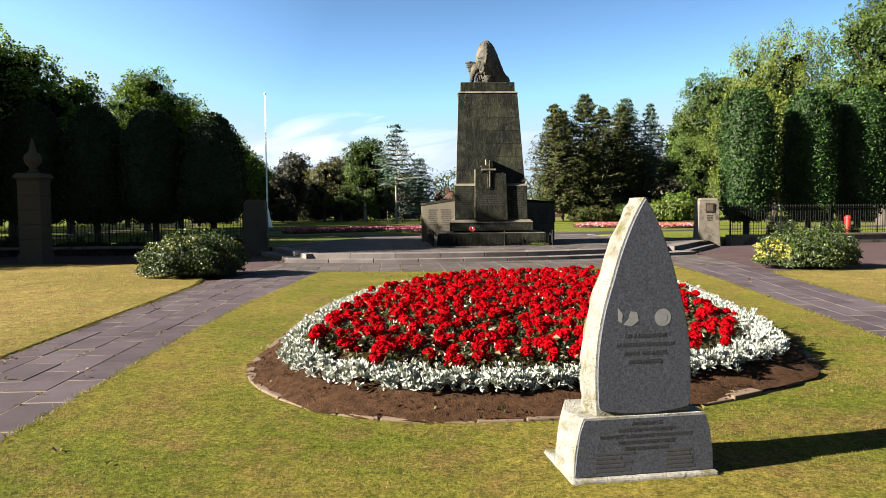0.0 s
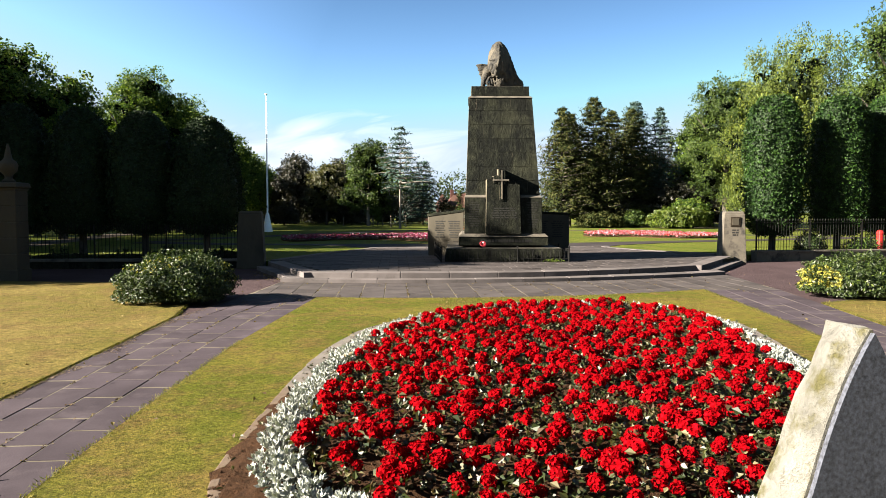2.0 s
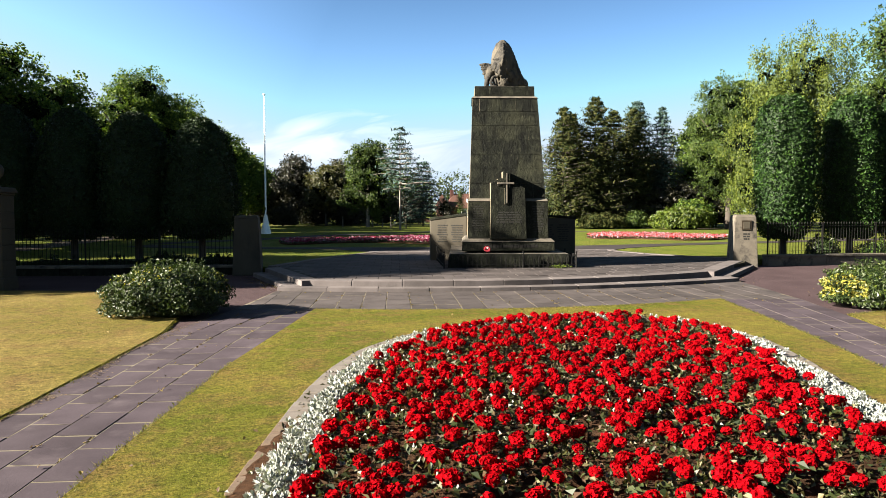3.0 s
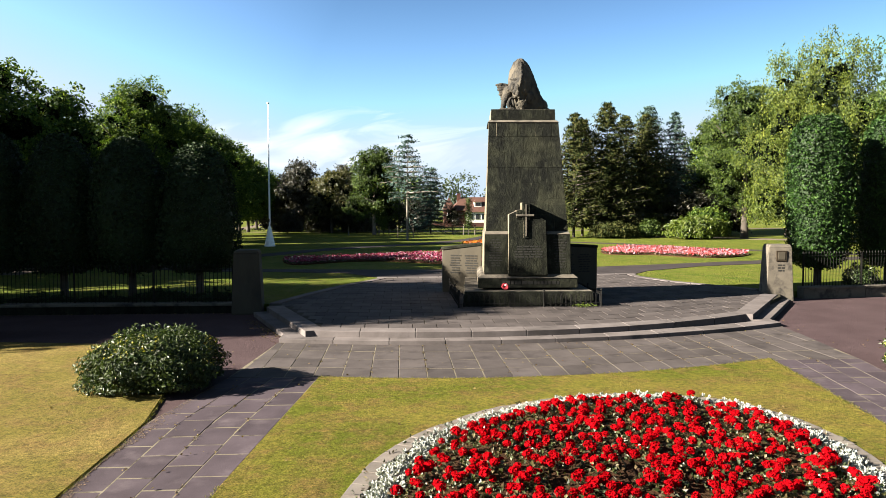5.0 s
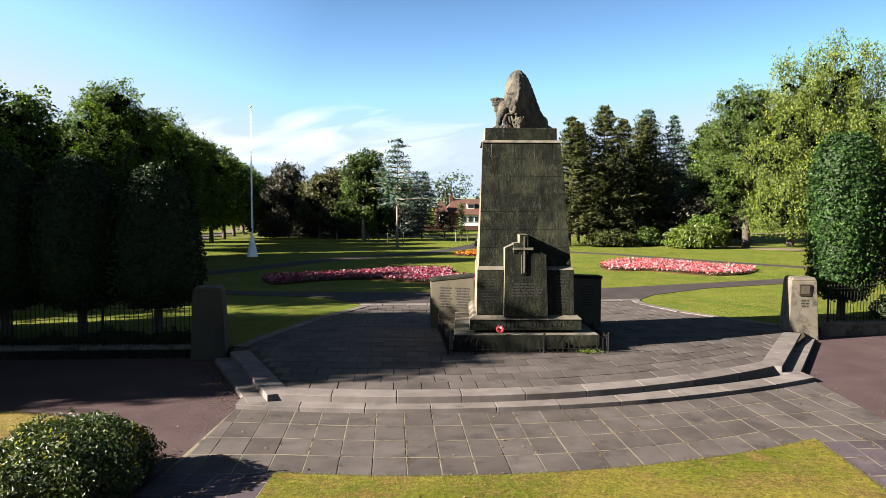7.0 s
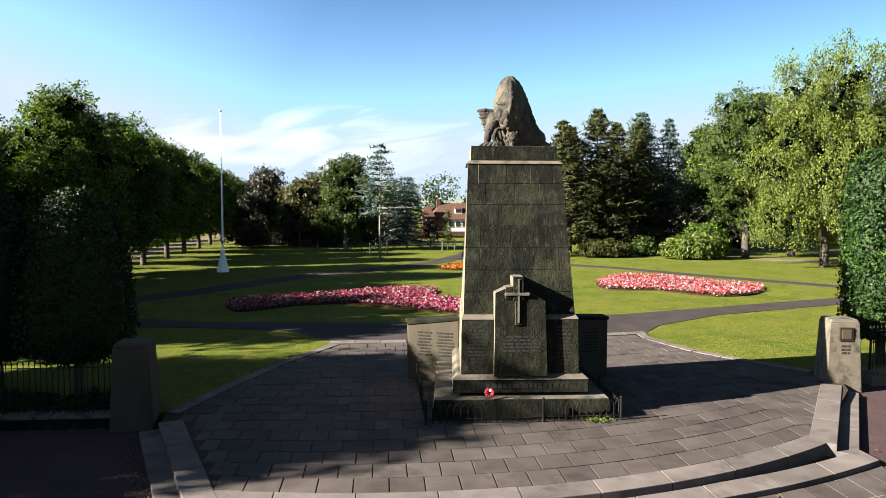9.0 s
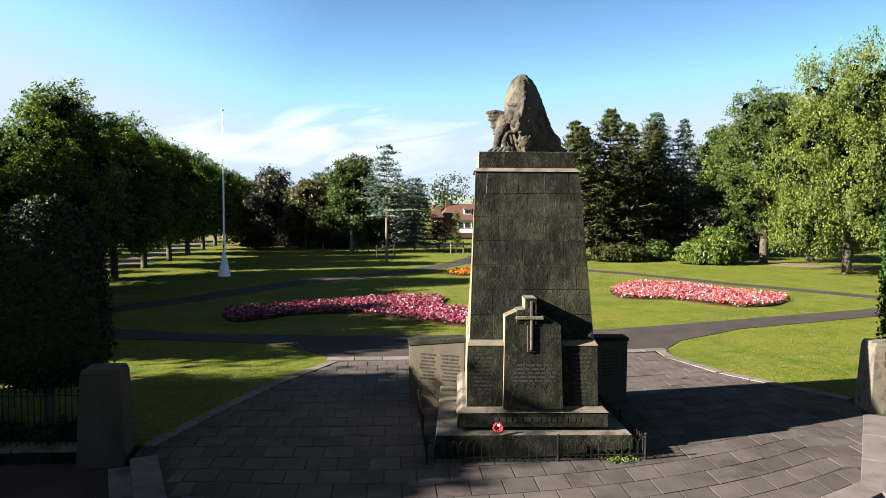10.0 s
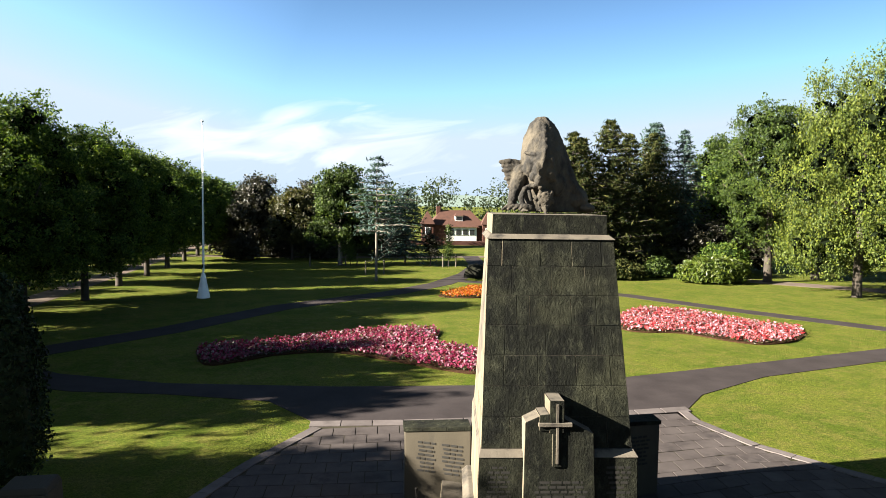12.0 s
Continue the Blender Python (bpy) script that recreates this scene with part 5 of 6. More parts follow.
def shrub(x, y, z, rx, ry, h, mats, label, n, size, name="shrub"):
    """A round shrub of glossy leaves; mats: material and share, with the side it grows on."""
    root = thing(name, x, y, z, label, "shrub")
    bm = bmesh.new()
    for k in range(7):
        a = k * 0.9
        tube([(x, y, z - 0.05), (x + math.cos(a) * rx * 0.3, y + math.sin(a) * ry * 0.3, z + h * 0.3), (x + math.cos(a) * rx * 0.7, y + math.sin(a) * ry * 0.7, z + h * 0.6)], [0.04, 0.03, 0.012], 5, bm)
    part("stems", bm, M["bark"], root)
    # dark core below the leaves, with the shrub's inner shade in its colour
    bm = bmesh.new()
    bmesh.ops.create_icosphere(bm, subdivisions=3, radius=1, matrix=pose(x, y, z + h * 0.36) @ Matrix.Diagonal((rx * 0.72, ry * 0.72, h * 0.46, 1)))
    for v in bm.verts:
        v.co += Vector(noise.noise_vector(v.co * 1.3)) * 0.16
        v.co.z = max(z + 0.02, v.co.z)
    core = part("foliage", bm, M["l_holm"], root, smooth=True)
    for mt, m, side in mats:
        d = unit(rng.normal(0, 1, (m, 3)))
        d[:, 2] = np.abs(d[:, 2]) * 1.25 - 0.45
        d = unit(d)
        if side is not None:
            d = unit(d * 0.5 + np.array(side))
        lump = 1 + 0.10 * np.sin(d[:, 0] * 7 + x) * np.cos(d[:, 1] * 6) + 0.06 * np.sin(d[:, 2] * 13 + d[:, 0] * 9)
        r = (0.84 + 0.20 * rng.random(m) ** 1.5) * lump
        p3 = np.sign(d) * np.abs(d) ** 0.88
        pts = np.array([x, y, z + h * 0.36]) + p3 * np.array([rx, ry, h * 0.60]) * r[:, None]
        pts[:, 2] = np.maximum(pts[:, 2], z + 0.03 + 0.12 * rng.random(m))
        v, f = leaf_cloud(pts, d + [0, 0, 0.3], size, 0.7, 0.5, 1.1)
        part("leaves", mesh_of("leaves", v, f, [mt]), None, core)
    # shoots that stand out of the outline
    k = max(6, n // 400)
    a = rng.random(k) * 6.28
    pts = []
    for q in a:
        b = np.array([x + math.cos(q) * rx * 0.6 * rng.random(), y + math.sin(q) * ry * 0.6 * rng.random(), z + h * 0.9])
        for s in range(10):
            pts.append(b + np.array([rng.normal(0, 0.03), rng.normal(0, 0.03), 0.022 * s + rng.normal(0, 0.01)]))
    v, f = leaf_cloud(np.array(pts), np.tile([0, 0, 1.0], (len(pts), 1)), size, 1.0, 0.45, 1.2)
    part("shoot_tips", mesh_of("shoot_tips", v, f, [mats[0][0]]), None, core)["kind"] = "stuff"
    return root


weeds()
shrub(-2.2, 14.5, 0.03, 1.24, 1.2, 1.12, [(M["l_shrub"], 13000, None), (M["l_yellow"], 420, (0.85, 0.35, 0.2)), (M["l_yellow"], 130, (-0.35, -0.5, 0.75))], "round glossy dark-green shrub with yellow shoots on the lawn's corner", 8000, 0.075)
shrub(14.4, 14.6, 0.03, 1.28, 1.2, 1.02, [(M["l_shrub"], 9000, None), (M["l_lightgreen"], 1500, None), (M["l_yellow"], 900, (-0.95, -0.2, 0.1))], "round glossy green shrub with bright yellow leaves along one side", 8000, 0.08)
shrub(33.4, 71.8, Z_TER, 3.1, 2.0, 2.4, [(M["l_lightgreen"], 3600, None)], "bright green spreading shrub at the lawn's edge", 4000, 0.3)
shrub(25.4, 74.5, Z_TER, 2.6, 1.6, 1.7, [(M["l_conifer"], 2200, None)], "low dark shrub under the conifers", 2000, 0.28)
shrub(29.8, 76.0, Z_TER, 1.3, 1.2, 2.0, [(M["l_bright"], 1200, None)], "small green shrub under the conifers", 2000, 0.26)
shrub(36.5, 76.5, Z_TER, 2.4, 2.0, 3.4, [(M["l_lime"], 2200, None)], "dark loose shrub behind the bright one", 2000, 0.3)

G = "clipped evergreens behind the railing"
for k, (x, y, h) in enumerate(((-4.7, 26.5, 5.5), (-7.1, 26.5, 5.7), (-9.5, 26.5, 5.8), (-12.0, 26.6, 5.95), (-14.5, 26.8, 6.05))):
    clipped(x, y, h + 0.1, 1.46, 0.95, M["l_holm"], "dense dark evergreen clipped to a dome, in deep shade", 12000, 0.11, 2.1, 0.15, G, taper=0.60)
for k, (x, y, h) in enumerate(((19.9, 28.6, 7.05), (23.3, 29.1, 7.15), (26.1, 29.5, 7.3), (29.2, 29.9, 7.2), (32.4, 30.4, 7.2))):
    clipped(x, y, h, 1.24, 0.75, M["l_column"], "tall glossy evergreen clipped to a column behind the railing", 13000, 0.125, 3.2, 0.16, "clipped columns behind the railing")
shrub(21.3, 27.9, Z_TER, 0.7, 0.5, 0.9, [(M["l_shrub"], 900, None)], "small dark shrub behind the railing", 900, 0.12)
shrub(24.2, 28.3, Z_TER, 1.1, 0.5, 0.7, [(M["l_lime"], 900, None)], "low green plants behind the railing", 900, 0.12)

A = "avenue of lime trees"
av = [(-16.4, 52.8, 12.8), (-16.0, 60.2, 11.7), (-16.6, 68.0, 11.5), (-16.8, 75.2, 11.0), (-17.2, 82.5, 10.8), (-17.6, 90.0, 10.4), (-18.2, 98, 10.1), (-18.9, 107, 9.8), (-19.9, 118, 9.4), (-21.2, 132, 9.0)]
for k, (x, y, h) in enumerate(av):
    broadleaf(x, y, h, 3.7, 2.1, M["l_lime"], "full-leaved lime tree with dark trunk in an avenue", "lime_tree", 760 if k < 4 else 330, 58 if k < 4 else 40, 0.23 if k < 4 else 0.36, 0.34, A, lumps=16, skirt=7, pointed=0.45)
for x, y, h in ((-19.5, 46.6, 11.7), (-22.0, 57, 10.4), (-23.5, 68, 12), (-25.5, 82, 11.5), (-20.5, 38.5, 12.0), (-26.5, 45, 14.5), (-23.3, 51, 10.0)):
    broadleaf(x, y, h, 3.3, 2.6, M["l_lime"], "full-leaved lime tree in the far row of the avenue", "lime_tree", 150, 38, 0.36, 0.45, A)
broadleaf(-19.8, 24.9, 12.0, 3.4, 3.0, M["l_lime"], "tall dark tree beside the gate pier", "tree", 200, 56, 0.25, 0.45)
broadleaf(-25, 22.5, 12.0, 3.4, 3.0, M["l_lime"], "tall dark tree beyond the gate pier", "tree", 130, 34, 0.36, 0.45)
broadleaf(-15.8, 22.2, 10.2, 3.2, 2.0, M["l_lime"], "broad dark tree at the edge of the forecourt", "tree", 200, 50, 0.26, 0.45)
broadleaf(-22.0, 21.8, 11.5, 3.4, 2.4, M["l_lime"], "tall dark tree at the edge of the forecourt", "tree", 170, 36, 0.36, 0.45)
for x, y, h in ((-17.5, 35.4, 11.4), (-22.5, 37.6, 12), (-27.5, 38.5, 12.5), (-23.5, 42.5, 12)):
    broadleaf(x, y, h, 3.3, 2.0, M["l_lime"], "full-leaved lime tree behind the clipped evergreens", "lime_tree", 190, 52, 0.26, 0.45, A)
broadleaf(-17.0, 24.6, 10.2, 3.0, 2.0, M["l_lime"], "broad dark tree behind the railing", "tree", 200, 52, 0.26, 0.45)

# the nearer of these stand out of view, placed for the shade they cast
for x, y, h in ((-24, 17.6, 15.6), (-24.3, 19.9, 14.4), (-24, 22.2, 13.4), (-27, 18.2, 16.4), (-29.5, 17.2, 17.2), (-24.5, 30.4, 14.4), (-26, 33.8, 15.0), (-33, 38.5, 14), (-40, 47, 12.5), (-40.5, 53, 12), (-41, 59, 12.5), (-40.5, 65, 12), (-41.5, 71, 12.5), (-41, 78, 12), (-42, 85, 12), (-43, 93, 12), (-44, 102, 12)):
    broadleaf(x, y, h, 2.9 if y < 25 else 3.5, 1.8, M["l_lime"], "tall dark tree in the wood beside the park", "tree", 190, 16, 0.62, 0.45)

# undergrowth behind the railing; dark bushes added for the shade below the trees
for x, rx, h in ((-3.9, 0.9, 0.6), (-5.6, 1.0, 0.7), (-7.5, 1.0, 0.4), (-9.6, 1.1, 0.45), (-12.4, 1.4, 0.6)):
    shrub(x, 25.2, Z_TER - 0.04, rx, 0.5, h * 0.6, [(M["l_holm"], 1300, None)], "low dark shrub behind the railing in deep shade", 900, 0.12)
for x, y, r, h in ((-14.5, 100, 3.2, 4.6), (-9.5, 103, 3.4, 5.4), (-4.6, 104, 3.4, 5.0), (0.2, 101, 3.2, 4.8), (4.6, 100, 3.0, 4.2), (-12.0, 92.5, 1.7, 2.4), (-8.4, 97, 2.2, 3.2), (-3.2, 94, 2.0, 2.8), (35.8, 80.5, 3.4, 5.0), (41.5, 82, 3.6, 5.2), (27.5, 80.5, 3.0, 4.0)):
    broadleaf(x, y, h, r, 0.3, M["l_dark"], "dark bushes added for the shade below taller trees", "bush", 110, 30, 0.42, 0.5, tr=0.1)

# trees on the sunny side
broadleaf(40.3, 62.5, 18.3, 6.4, 2.0, M["l_golden"], "tall weeping tree with golden-green hanging leaves", "weeping_tree", 900, 46, 0.26, 0.50, hang=1.3, lumps=16, tr=0.33, skirt=11)
broadleaf(38.8, 72.5, 17.0, 4.8, 3.0, M["l_bright"], "tall light-green tree on the lawn", "tree", 520, 40, 0.28, 0.46, hang=0.5, lumps=15)
broadleaf(45.0, 75, 16.5, 5.6, 2.4, M["l_golden"], "tall weeping tree with yellowing leaves", "weeping_tree", 520, 40, 0.32, 0.55, hang=1.2, lumps=13, skirt=9)
broadleaf(48.2, 100, 16.8, 5.0, 3.5, M["l_bright"], "tall green tree at the far lawn's edge", "tree", 200, 36, 0.5, 0.6, lumps=12)
broadleaf(40.5, 47.5, 19.5, 4.8, 4.0, M["l_bright"], "tall green tree behind the clipped columns", "tree", 420, 46, 0.27, 0.55, hang=0.5, lumps=13)
broadleaf(52, 62, 16.0, 5, 4.0, M["l_lime"], "tall green tree behind the weeping tree", "tree", 220, 38, 0.45, 0.6, lumps=13)
broadleaf(56, 78, 17.0, 5.5, 3.0, M["l_lime"], "broad green tree beyond the weeping trees", "tree", 180, 36, 0.5, 0.6, lumps=12)
conifer(25.9, 79, 15.0, 5.0, M["l_conifer"], "tall dark pine with dense boughs", 0.8, 0.46, 30, 0.02, per=40, power=0.62, gaps=0.2, flat=0.9)
conifer(21.8, 77.5, 13.6, 4.2, M["l_conifer"], "dark pine beside the lawn", 1.0, 0.44, 28, 0.02, per=38, power=0.62, gaps=0.2, flat=0.9)
conifer(29.6, 84, 14.2, 4.6, M["l_conifer"], "dark pine behind the other pines", 0.8, 0.46, 26, 0.02, per=38, power=0.62, gaps=0.2, flat=0.9)
conifer(23.7, 81, 13.4, 4.4, M["l_conifer"], "dark olive pine between two others", 0.8, 0.46, 28, 0.02, per=38, power=0.62, gaps=0.2, flat=0.9)
conifer(31.5, 82, 14.2, 4.2, M["l_conifer"], "dark pine beside the blue cedars", 0.8, 0.46, 26, 0.02, per=38, power=0.62, gaps=0.2, flat=0.9)
conifer(33.2, 86, 15.7, 5.2, M["l_cedar"], "blue-grey cedar with layered boughs", 1.5, 0.5, 26, 0.28, per=28, power=0.5)
conifer(36.3, 85.5, 15.0, 4.2, M["l_cedar"], "blue-grey cedar with a narrow top", 1.5, 0.48, 26, 0.28, per=20, power=0.75)
broadleaf(30, 92, 10.5, 5.0, 1.0, M["l_dark"], "dark tree filling the ground behind the pines", "tree", 130, 30, 0.5, 0.6)
broadleaf(38, 93, 10.5, 5.0, 1.0, M["l_dark"], "dark tree behind the cedars", "tree", 130, 30, 0.5, 0.6)
broadleaf(43, 90, 11.5, 4.0, 2.0, M["l_lime"], "green tree beside the cedars", "tree", 130, 30, 0.5, 0.6)

# trees across the lawn
broadleaf(-0.6, 86.5, 11.3, 3.5, 1.6, M["l_bright"], "spreading bright-green tree in full leaf", "tree", 240, 40, 0.36, 0.42, bark="pale_bark", lumps=11, pointed=-0.1)
broadleaf(-11.1, 97, 10.0, 3.2, 1.8, M["l_dark"], "dark copper-leaved tree across the lawn", "tree", 150, 34, 0.42, 0.45)
broadleaf(-6.4, 93, 8.6, 3.0, 1.4, M["l_olive"], "low olive-green tree across the lawn", "tree", 140, 34, 0.4, 0.42)
broadleaf(-5.4, 99, 9.6, 2.8, 1.6, M["l_dark"], "dark copper-leaved tree behind a green one", "tree", 130, 32, 0.42, 0.42)
conifer(3.3, 72, 10.7, 3.7, M["l_cedar"], "thin cedar with a bare lower trunk and flat tiers", 4.0, 0.34, 13, 0.16, "cedar", "pale_bark", 30, 0.3, 0.75, 0.35)
conifer(6.4, 90, 8.4, 3.9, M["l_cedar"], "low spreading blue cedar", 0.8, 0.42, 15, 0.4, "cedar", "bark", 24, 0.3, 0.42, 0.1)
conifer(10.85, 85.5, 4.4, 0.55, M["l_bright"], "slim upright young cypress", 0.7, 0.2, 22, -0.5, "cypress", "bark", 10, 0.8, 0.45)
conifer(0.55, 86.0, 3.3, 0.5, M["l_bright"], "small upright cypress beside a stake", 0.5, 0.2, 18, -0.5, "cypress", "bark", 10, 0.8, 0.45)
broadleaf(9.0, 86.5, 3.6, 0.9, 1.0, M["l_dark"], "small dark ornamental tree on the lawn", "tree", 40, 22, 0.28, 0.25, tr=0.08)
for x, y, h, r, mt in ((-3, 112, 8, 4, "l_lime"), (4, 116, 8.5, 4, "l_lime"), (-16, 118, 9, 4, "l_dark")):
    broadleaf(x, y, h, r, 1.2, M[mt], "small leafy tree in the shade at the end of the lawn", "tree", 90, 28, 0.55, 0.55)


def light_blocking_wood():
    """Unseen trees, added on the near side to hold off the low bright sky."""
    blobs = []
    for a in np.arange(92, 262, 3.2):
        d = 46 + 8 * rng.random()
        x, y = 5 + d * math.sin(radians(a)), 8 + d * math.cos(radians(a))
        h = 11 + 3.5 * rng.random()
        for k in range(3):
            blobs.append((x + rng.normal(0, 1.2), y + rng.normal(0, 1.2), h * (0.25 + 0.25 * k), 2.6, 2.6, h * 0.28))
    c, d = in_blobs(blobs, 5200, 0.7)
    pts = np.repeat(c, 9, 0) + rng.normal(0, 0.5, (len(c) * 9, 3))
    pts[:, 2] = np.maximum(pts[:, 2], 0.2)
    v, f = leaf_cloud(pts, np.repeat(d, 9, 0) + [0, 0, 0.4], 0.62, 0.6, 0.7)
    tagged(part("woods", mesh_of("woods", v, f, [M["l_lime"]]), None), "unseen green trees added round the forecourt to block low sky light", "woods", kind="stuff")


light_blocking_wood()


def far_woods():
    """The belt of trees that closes the park all round."""
    blobs = []
    for a in np.arange(0, 360, 2.6):
        d = 165 + 45 * rng.random()
        x, y = 10 + d * math.sin(radians(a)), 40 + d * math.cos(radians(a))
        h = 9 + 5 * rng.random()
        for k in range(3):
            blobs.append((x + rng.normal(0, 3), y + rng.normal(0, 3), h * (0.3 + 0.22 * k), 5.5, 5.5, h * 0.35))
    c, d = in_blobs(blobs, 11000, 0.7)
    pts = np.repeat(c, 8, 0) + rng.normal(0, 0.8, (88000, 3))
    pts[:, 2] = np.maximum(pts[:, 2], 0.3)
    v, f = leaf_cloud(pts, np.repeat(d, 8, 0) + [0, 0, 0.4], 0.82, 0.6, 0.7)
    tagged(part("far_woods", mesh_of("far_woods", v, f, [M["l_far"]]), None), "belt of green woodland round the park", "woods", kind="stuff")
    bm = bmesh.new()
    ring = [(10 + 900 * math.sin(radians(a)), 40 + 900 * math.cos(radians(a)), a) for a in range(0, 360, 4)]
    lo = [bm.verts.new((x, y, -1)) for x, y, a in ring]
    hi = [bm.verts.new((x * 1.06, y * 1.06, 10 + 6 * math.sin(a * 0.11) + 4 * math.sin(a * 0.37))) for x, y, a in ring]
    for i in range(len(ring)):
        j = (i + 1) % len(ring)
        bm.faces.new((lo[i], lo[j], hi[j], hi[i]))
    tagged(part("hill", bm, M["hill"]), "low wooded hills, haze put into their colour", "hill", kind="structure")


far_woods()

# ---- the flower bed before the steps ----
BED = [(1.44, 3.1), (1.46, 4.9), (1.66, 7.5), (2.02, 9.4), (2.5, 10.6), (3.2, 11.55), (4.4, 12.6), (5.9, 13.2), (7.25, 13.2), (8.4, 12.76), (9.05, 11.8), (9.28, 10.6), (9.1, 9.2), (8.6, 7.0), (8.0, 4.7), (7.3, 2.7), (6.6, 2.05), (5.9, 1.65), (5.3, 1.42), (4.2, 1.22), (2.95, 1.3), (2.05, 1.9)]


def smooth_ring(pts, n):
    """A closed curve through points, sampled evenly."""
    P = np.array(pts, float)
    out = []
    m = len(P)
    for i in range(m):
        p0, p1, p2, p3 = P[i - 1], P[i], P[(i + 1) % m], P[(i + 2) % m]
        for t in np.linspace(0, 1, 20, endpoint=False):
            out.append(0.5 * ((2 * p1) + (p2 - p0) * t + (2 * p0 - 5 * p1 + 4 * p2 - p3) * t * t + (3 * p1 - p0 - 3 * p2 + p3) * t ** 3))
    out = np.array(out)
    s = np.r_[0, np.cumsum(np.linalg.norm(np.diff(np.vstack([out, out[:1]]), axis=0), axis=1))]
    q = np.linspace(0, s[-1], n, endpoint=False)
    out = np.vstack([out, out[:1]])
    return np.stack([np.interp(q, s, out[:, 0]), np.interp(q, s, out[:, 1])], 1)


def edge_distance(p, ring):
    """How far inside a closed ring each point lies; negative outside."""
    a, b = ring, np.roll(ring, -1, 0)
    ab = b - a
    t = np.clip(((p[:, None] - a) * ab).sum(-1) / (ab ** 2).sum(-1), 0, 1)
    d = np.linalg.norm(p[:, None] - (a + t[..., None] * ab), axis=-1).min(1)
    c = (a[:, 1] > p[:, None, 1]) != (b[:, 1] > p[:, None, 1])
    x = a[:, 0] + (p[:, None, 1] - a[:, 1]) / np.where(np.abs(ab[:, 1]) < 1e-9, 1e-9, ab[:, 1]) * ab[:, 0]
    inside = (c & (p[:, None, 0] < x)).sum(1) % 2 == 1
    return np.where(inside, d, -d)


def inset(ring, d):
    t = np.roll(ring, -1, 0) - np.roll(ring, 1, 0)
    n = np.stack([-t[:, 1], t[:, 0]], 1) / np.linalg.norm(t, axis=1, keepdims=True)
    area = (ring[:, 0] * np.roll(ring[:, 1], -1) - np.roll(ring[:, 0], -1) * ring[:, 1]).sum()
    return ring + n * d * (1 if area > 0 else -1)


def scatter(ring, step, margin, jitter=0.32):
    lo, hi = ring.min(0), ring.max(0)
    xs, ys = np.arange(lo[0], hi[0], step), np.arange(lo[1], hi[1], step * 0.87)
    p = np.array([(x + (0.5 * step if j % 2 else 0), y) for j, y in enumerate(ys) for x in xs]) + rng.normal(0, step * jitter * 0.5, (len(xs) * len(ys), 2))
    d = edge_distance(p, ring)
    return p[d > margin], d[d > margin]


def begonia(seed):
    """One bedding plant: a mound of leaves and one or two full ruffled heads."""
    r = np.random.default_rng(seed)
    vs, fs, ix, n, pieces = [], [], [], 0, []
    k = 34
    a = r.random(k) * 6.28
    p = np.stack([np.cos(a) * 0.15 * r.random(k) ** 0.5, np.sin(a) * 0.15 * r.random(k) ** 0.5, 0.03 + 0.15 * r.random(k)], 1)
    v, f = leaf_cloud(p, p + [0, 0, 0.1], 0.058, 0.7, 0.7)
    pieces.append((v, f))
    vs.append(v), fs.append(f + n), ix.append(np.ones(len(f)))
    n += len(v)
    for h in range(1 if r.random() < 0.70 else 2):
        c = np.array([r.normal(0, 0.06), r.normal(0, 0.06), 0.16 + 0.05 * r.random()])
        rad = 0.052 + 0.026 * r.random()
        d = unit(r.normal(0, 1, (130, 3)) + [0, 0, 0.35])
        # petals that overlap like shingles round the head, edges turned out
        v, f = leaf_cloud(c + d * np.array([1, 1, 0.8]) * rad * (0.74 + 0.26 * r.random((130, 1))), d, rad * 0.46, 0.38, 0.95)
        pieces.append((v, f))
        vs.append(v), fs.append(f + n), ix.append(np.zeros(len(f)))
        n += len(v)
    return np.concatenate(vs), np.concatenate(fs), np.concatenate(ix), pieces


def silver(seed):
    """One tuft of silver felted leaves: small rosettes of spoon-shaped leaves."""
    r = np.random.default_rng(seed)
    out = []
    for k in range(7):
        a, q = 6.28 * k / 7 + r.random(), 0.085 * r.random() ** 0.5
        c = np.array([math.cos(a) * q, math.sin(a) * q, 0.05 + 0.09 * r.random()])
        axis = unit(np.array([math.cos(a) * 0.6, math.sin(a) * 0.6, 0.8]) + 0.3 * r.normal(0, 1, 3))
        n = 12
        u = unit(r.normal(0, 1, (n, 3)) * 0.8 + 1.1 * axis)
        L = 0.038 + 0.022 * r.random((n, 1))
        side = unit(np.cross(u, axis + 0.2 * r.normal(0, 1, (n, 3))))
        up = np.cross(side, u)
        w = L * 0.25
        tip, mid = c + u * L * 1.12, c + u * L * 0.66
        out.append(np.stack([np.tile(c, (n, 1)), mid + side * w - up * 0.003, tip + up * 0.004, mid - side * w - up * 0.003], 1).reshape(-1, 3))
    v = np.concatenate(out)
    return v, np.arange(len(v)).reshape(-1, 4)


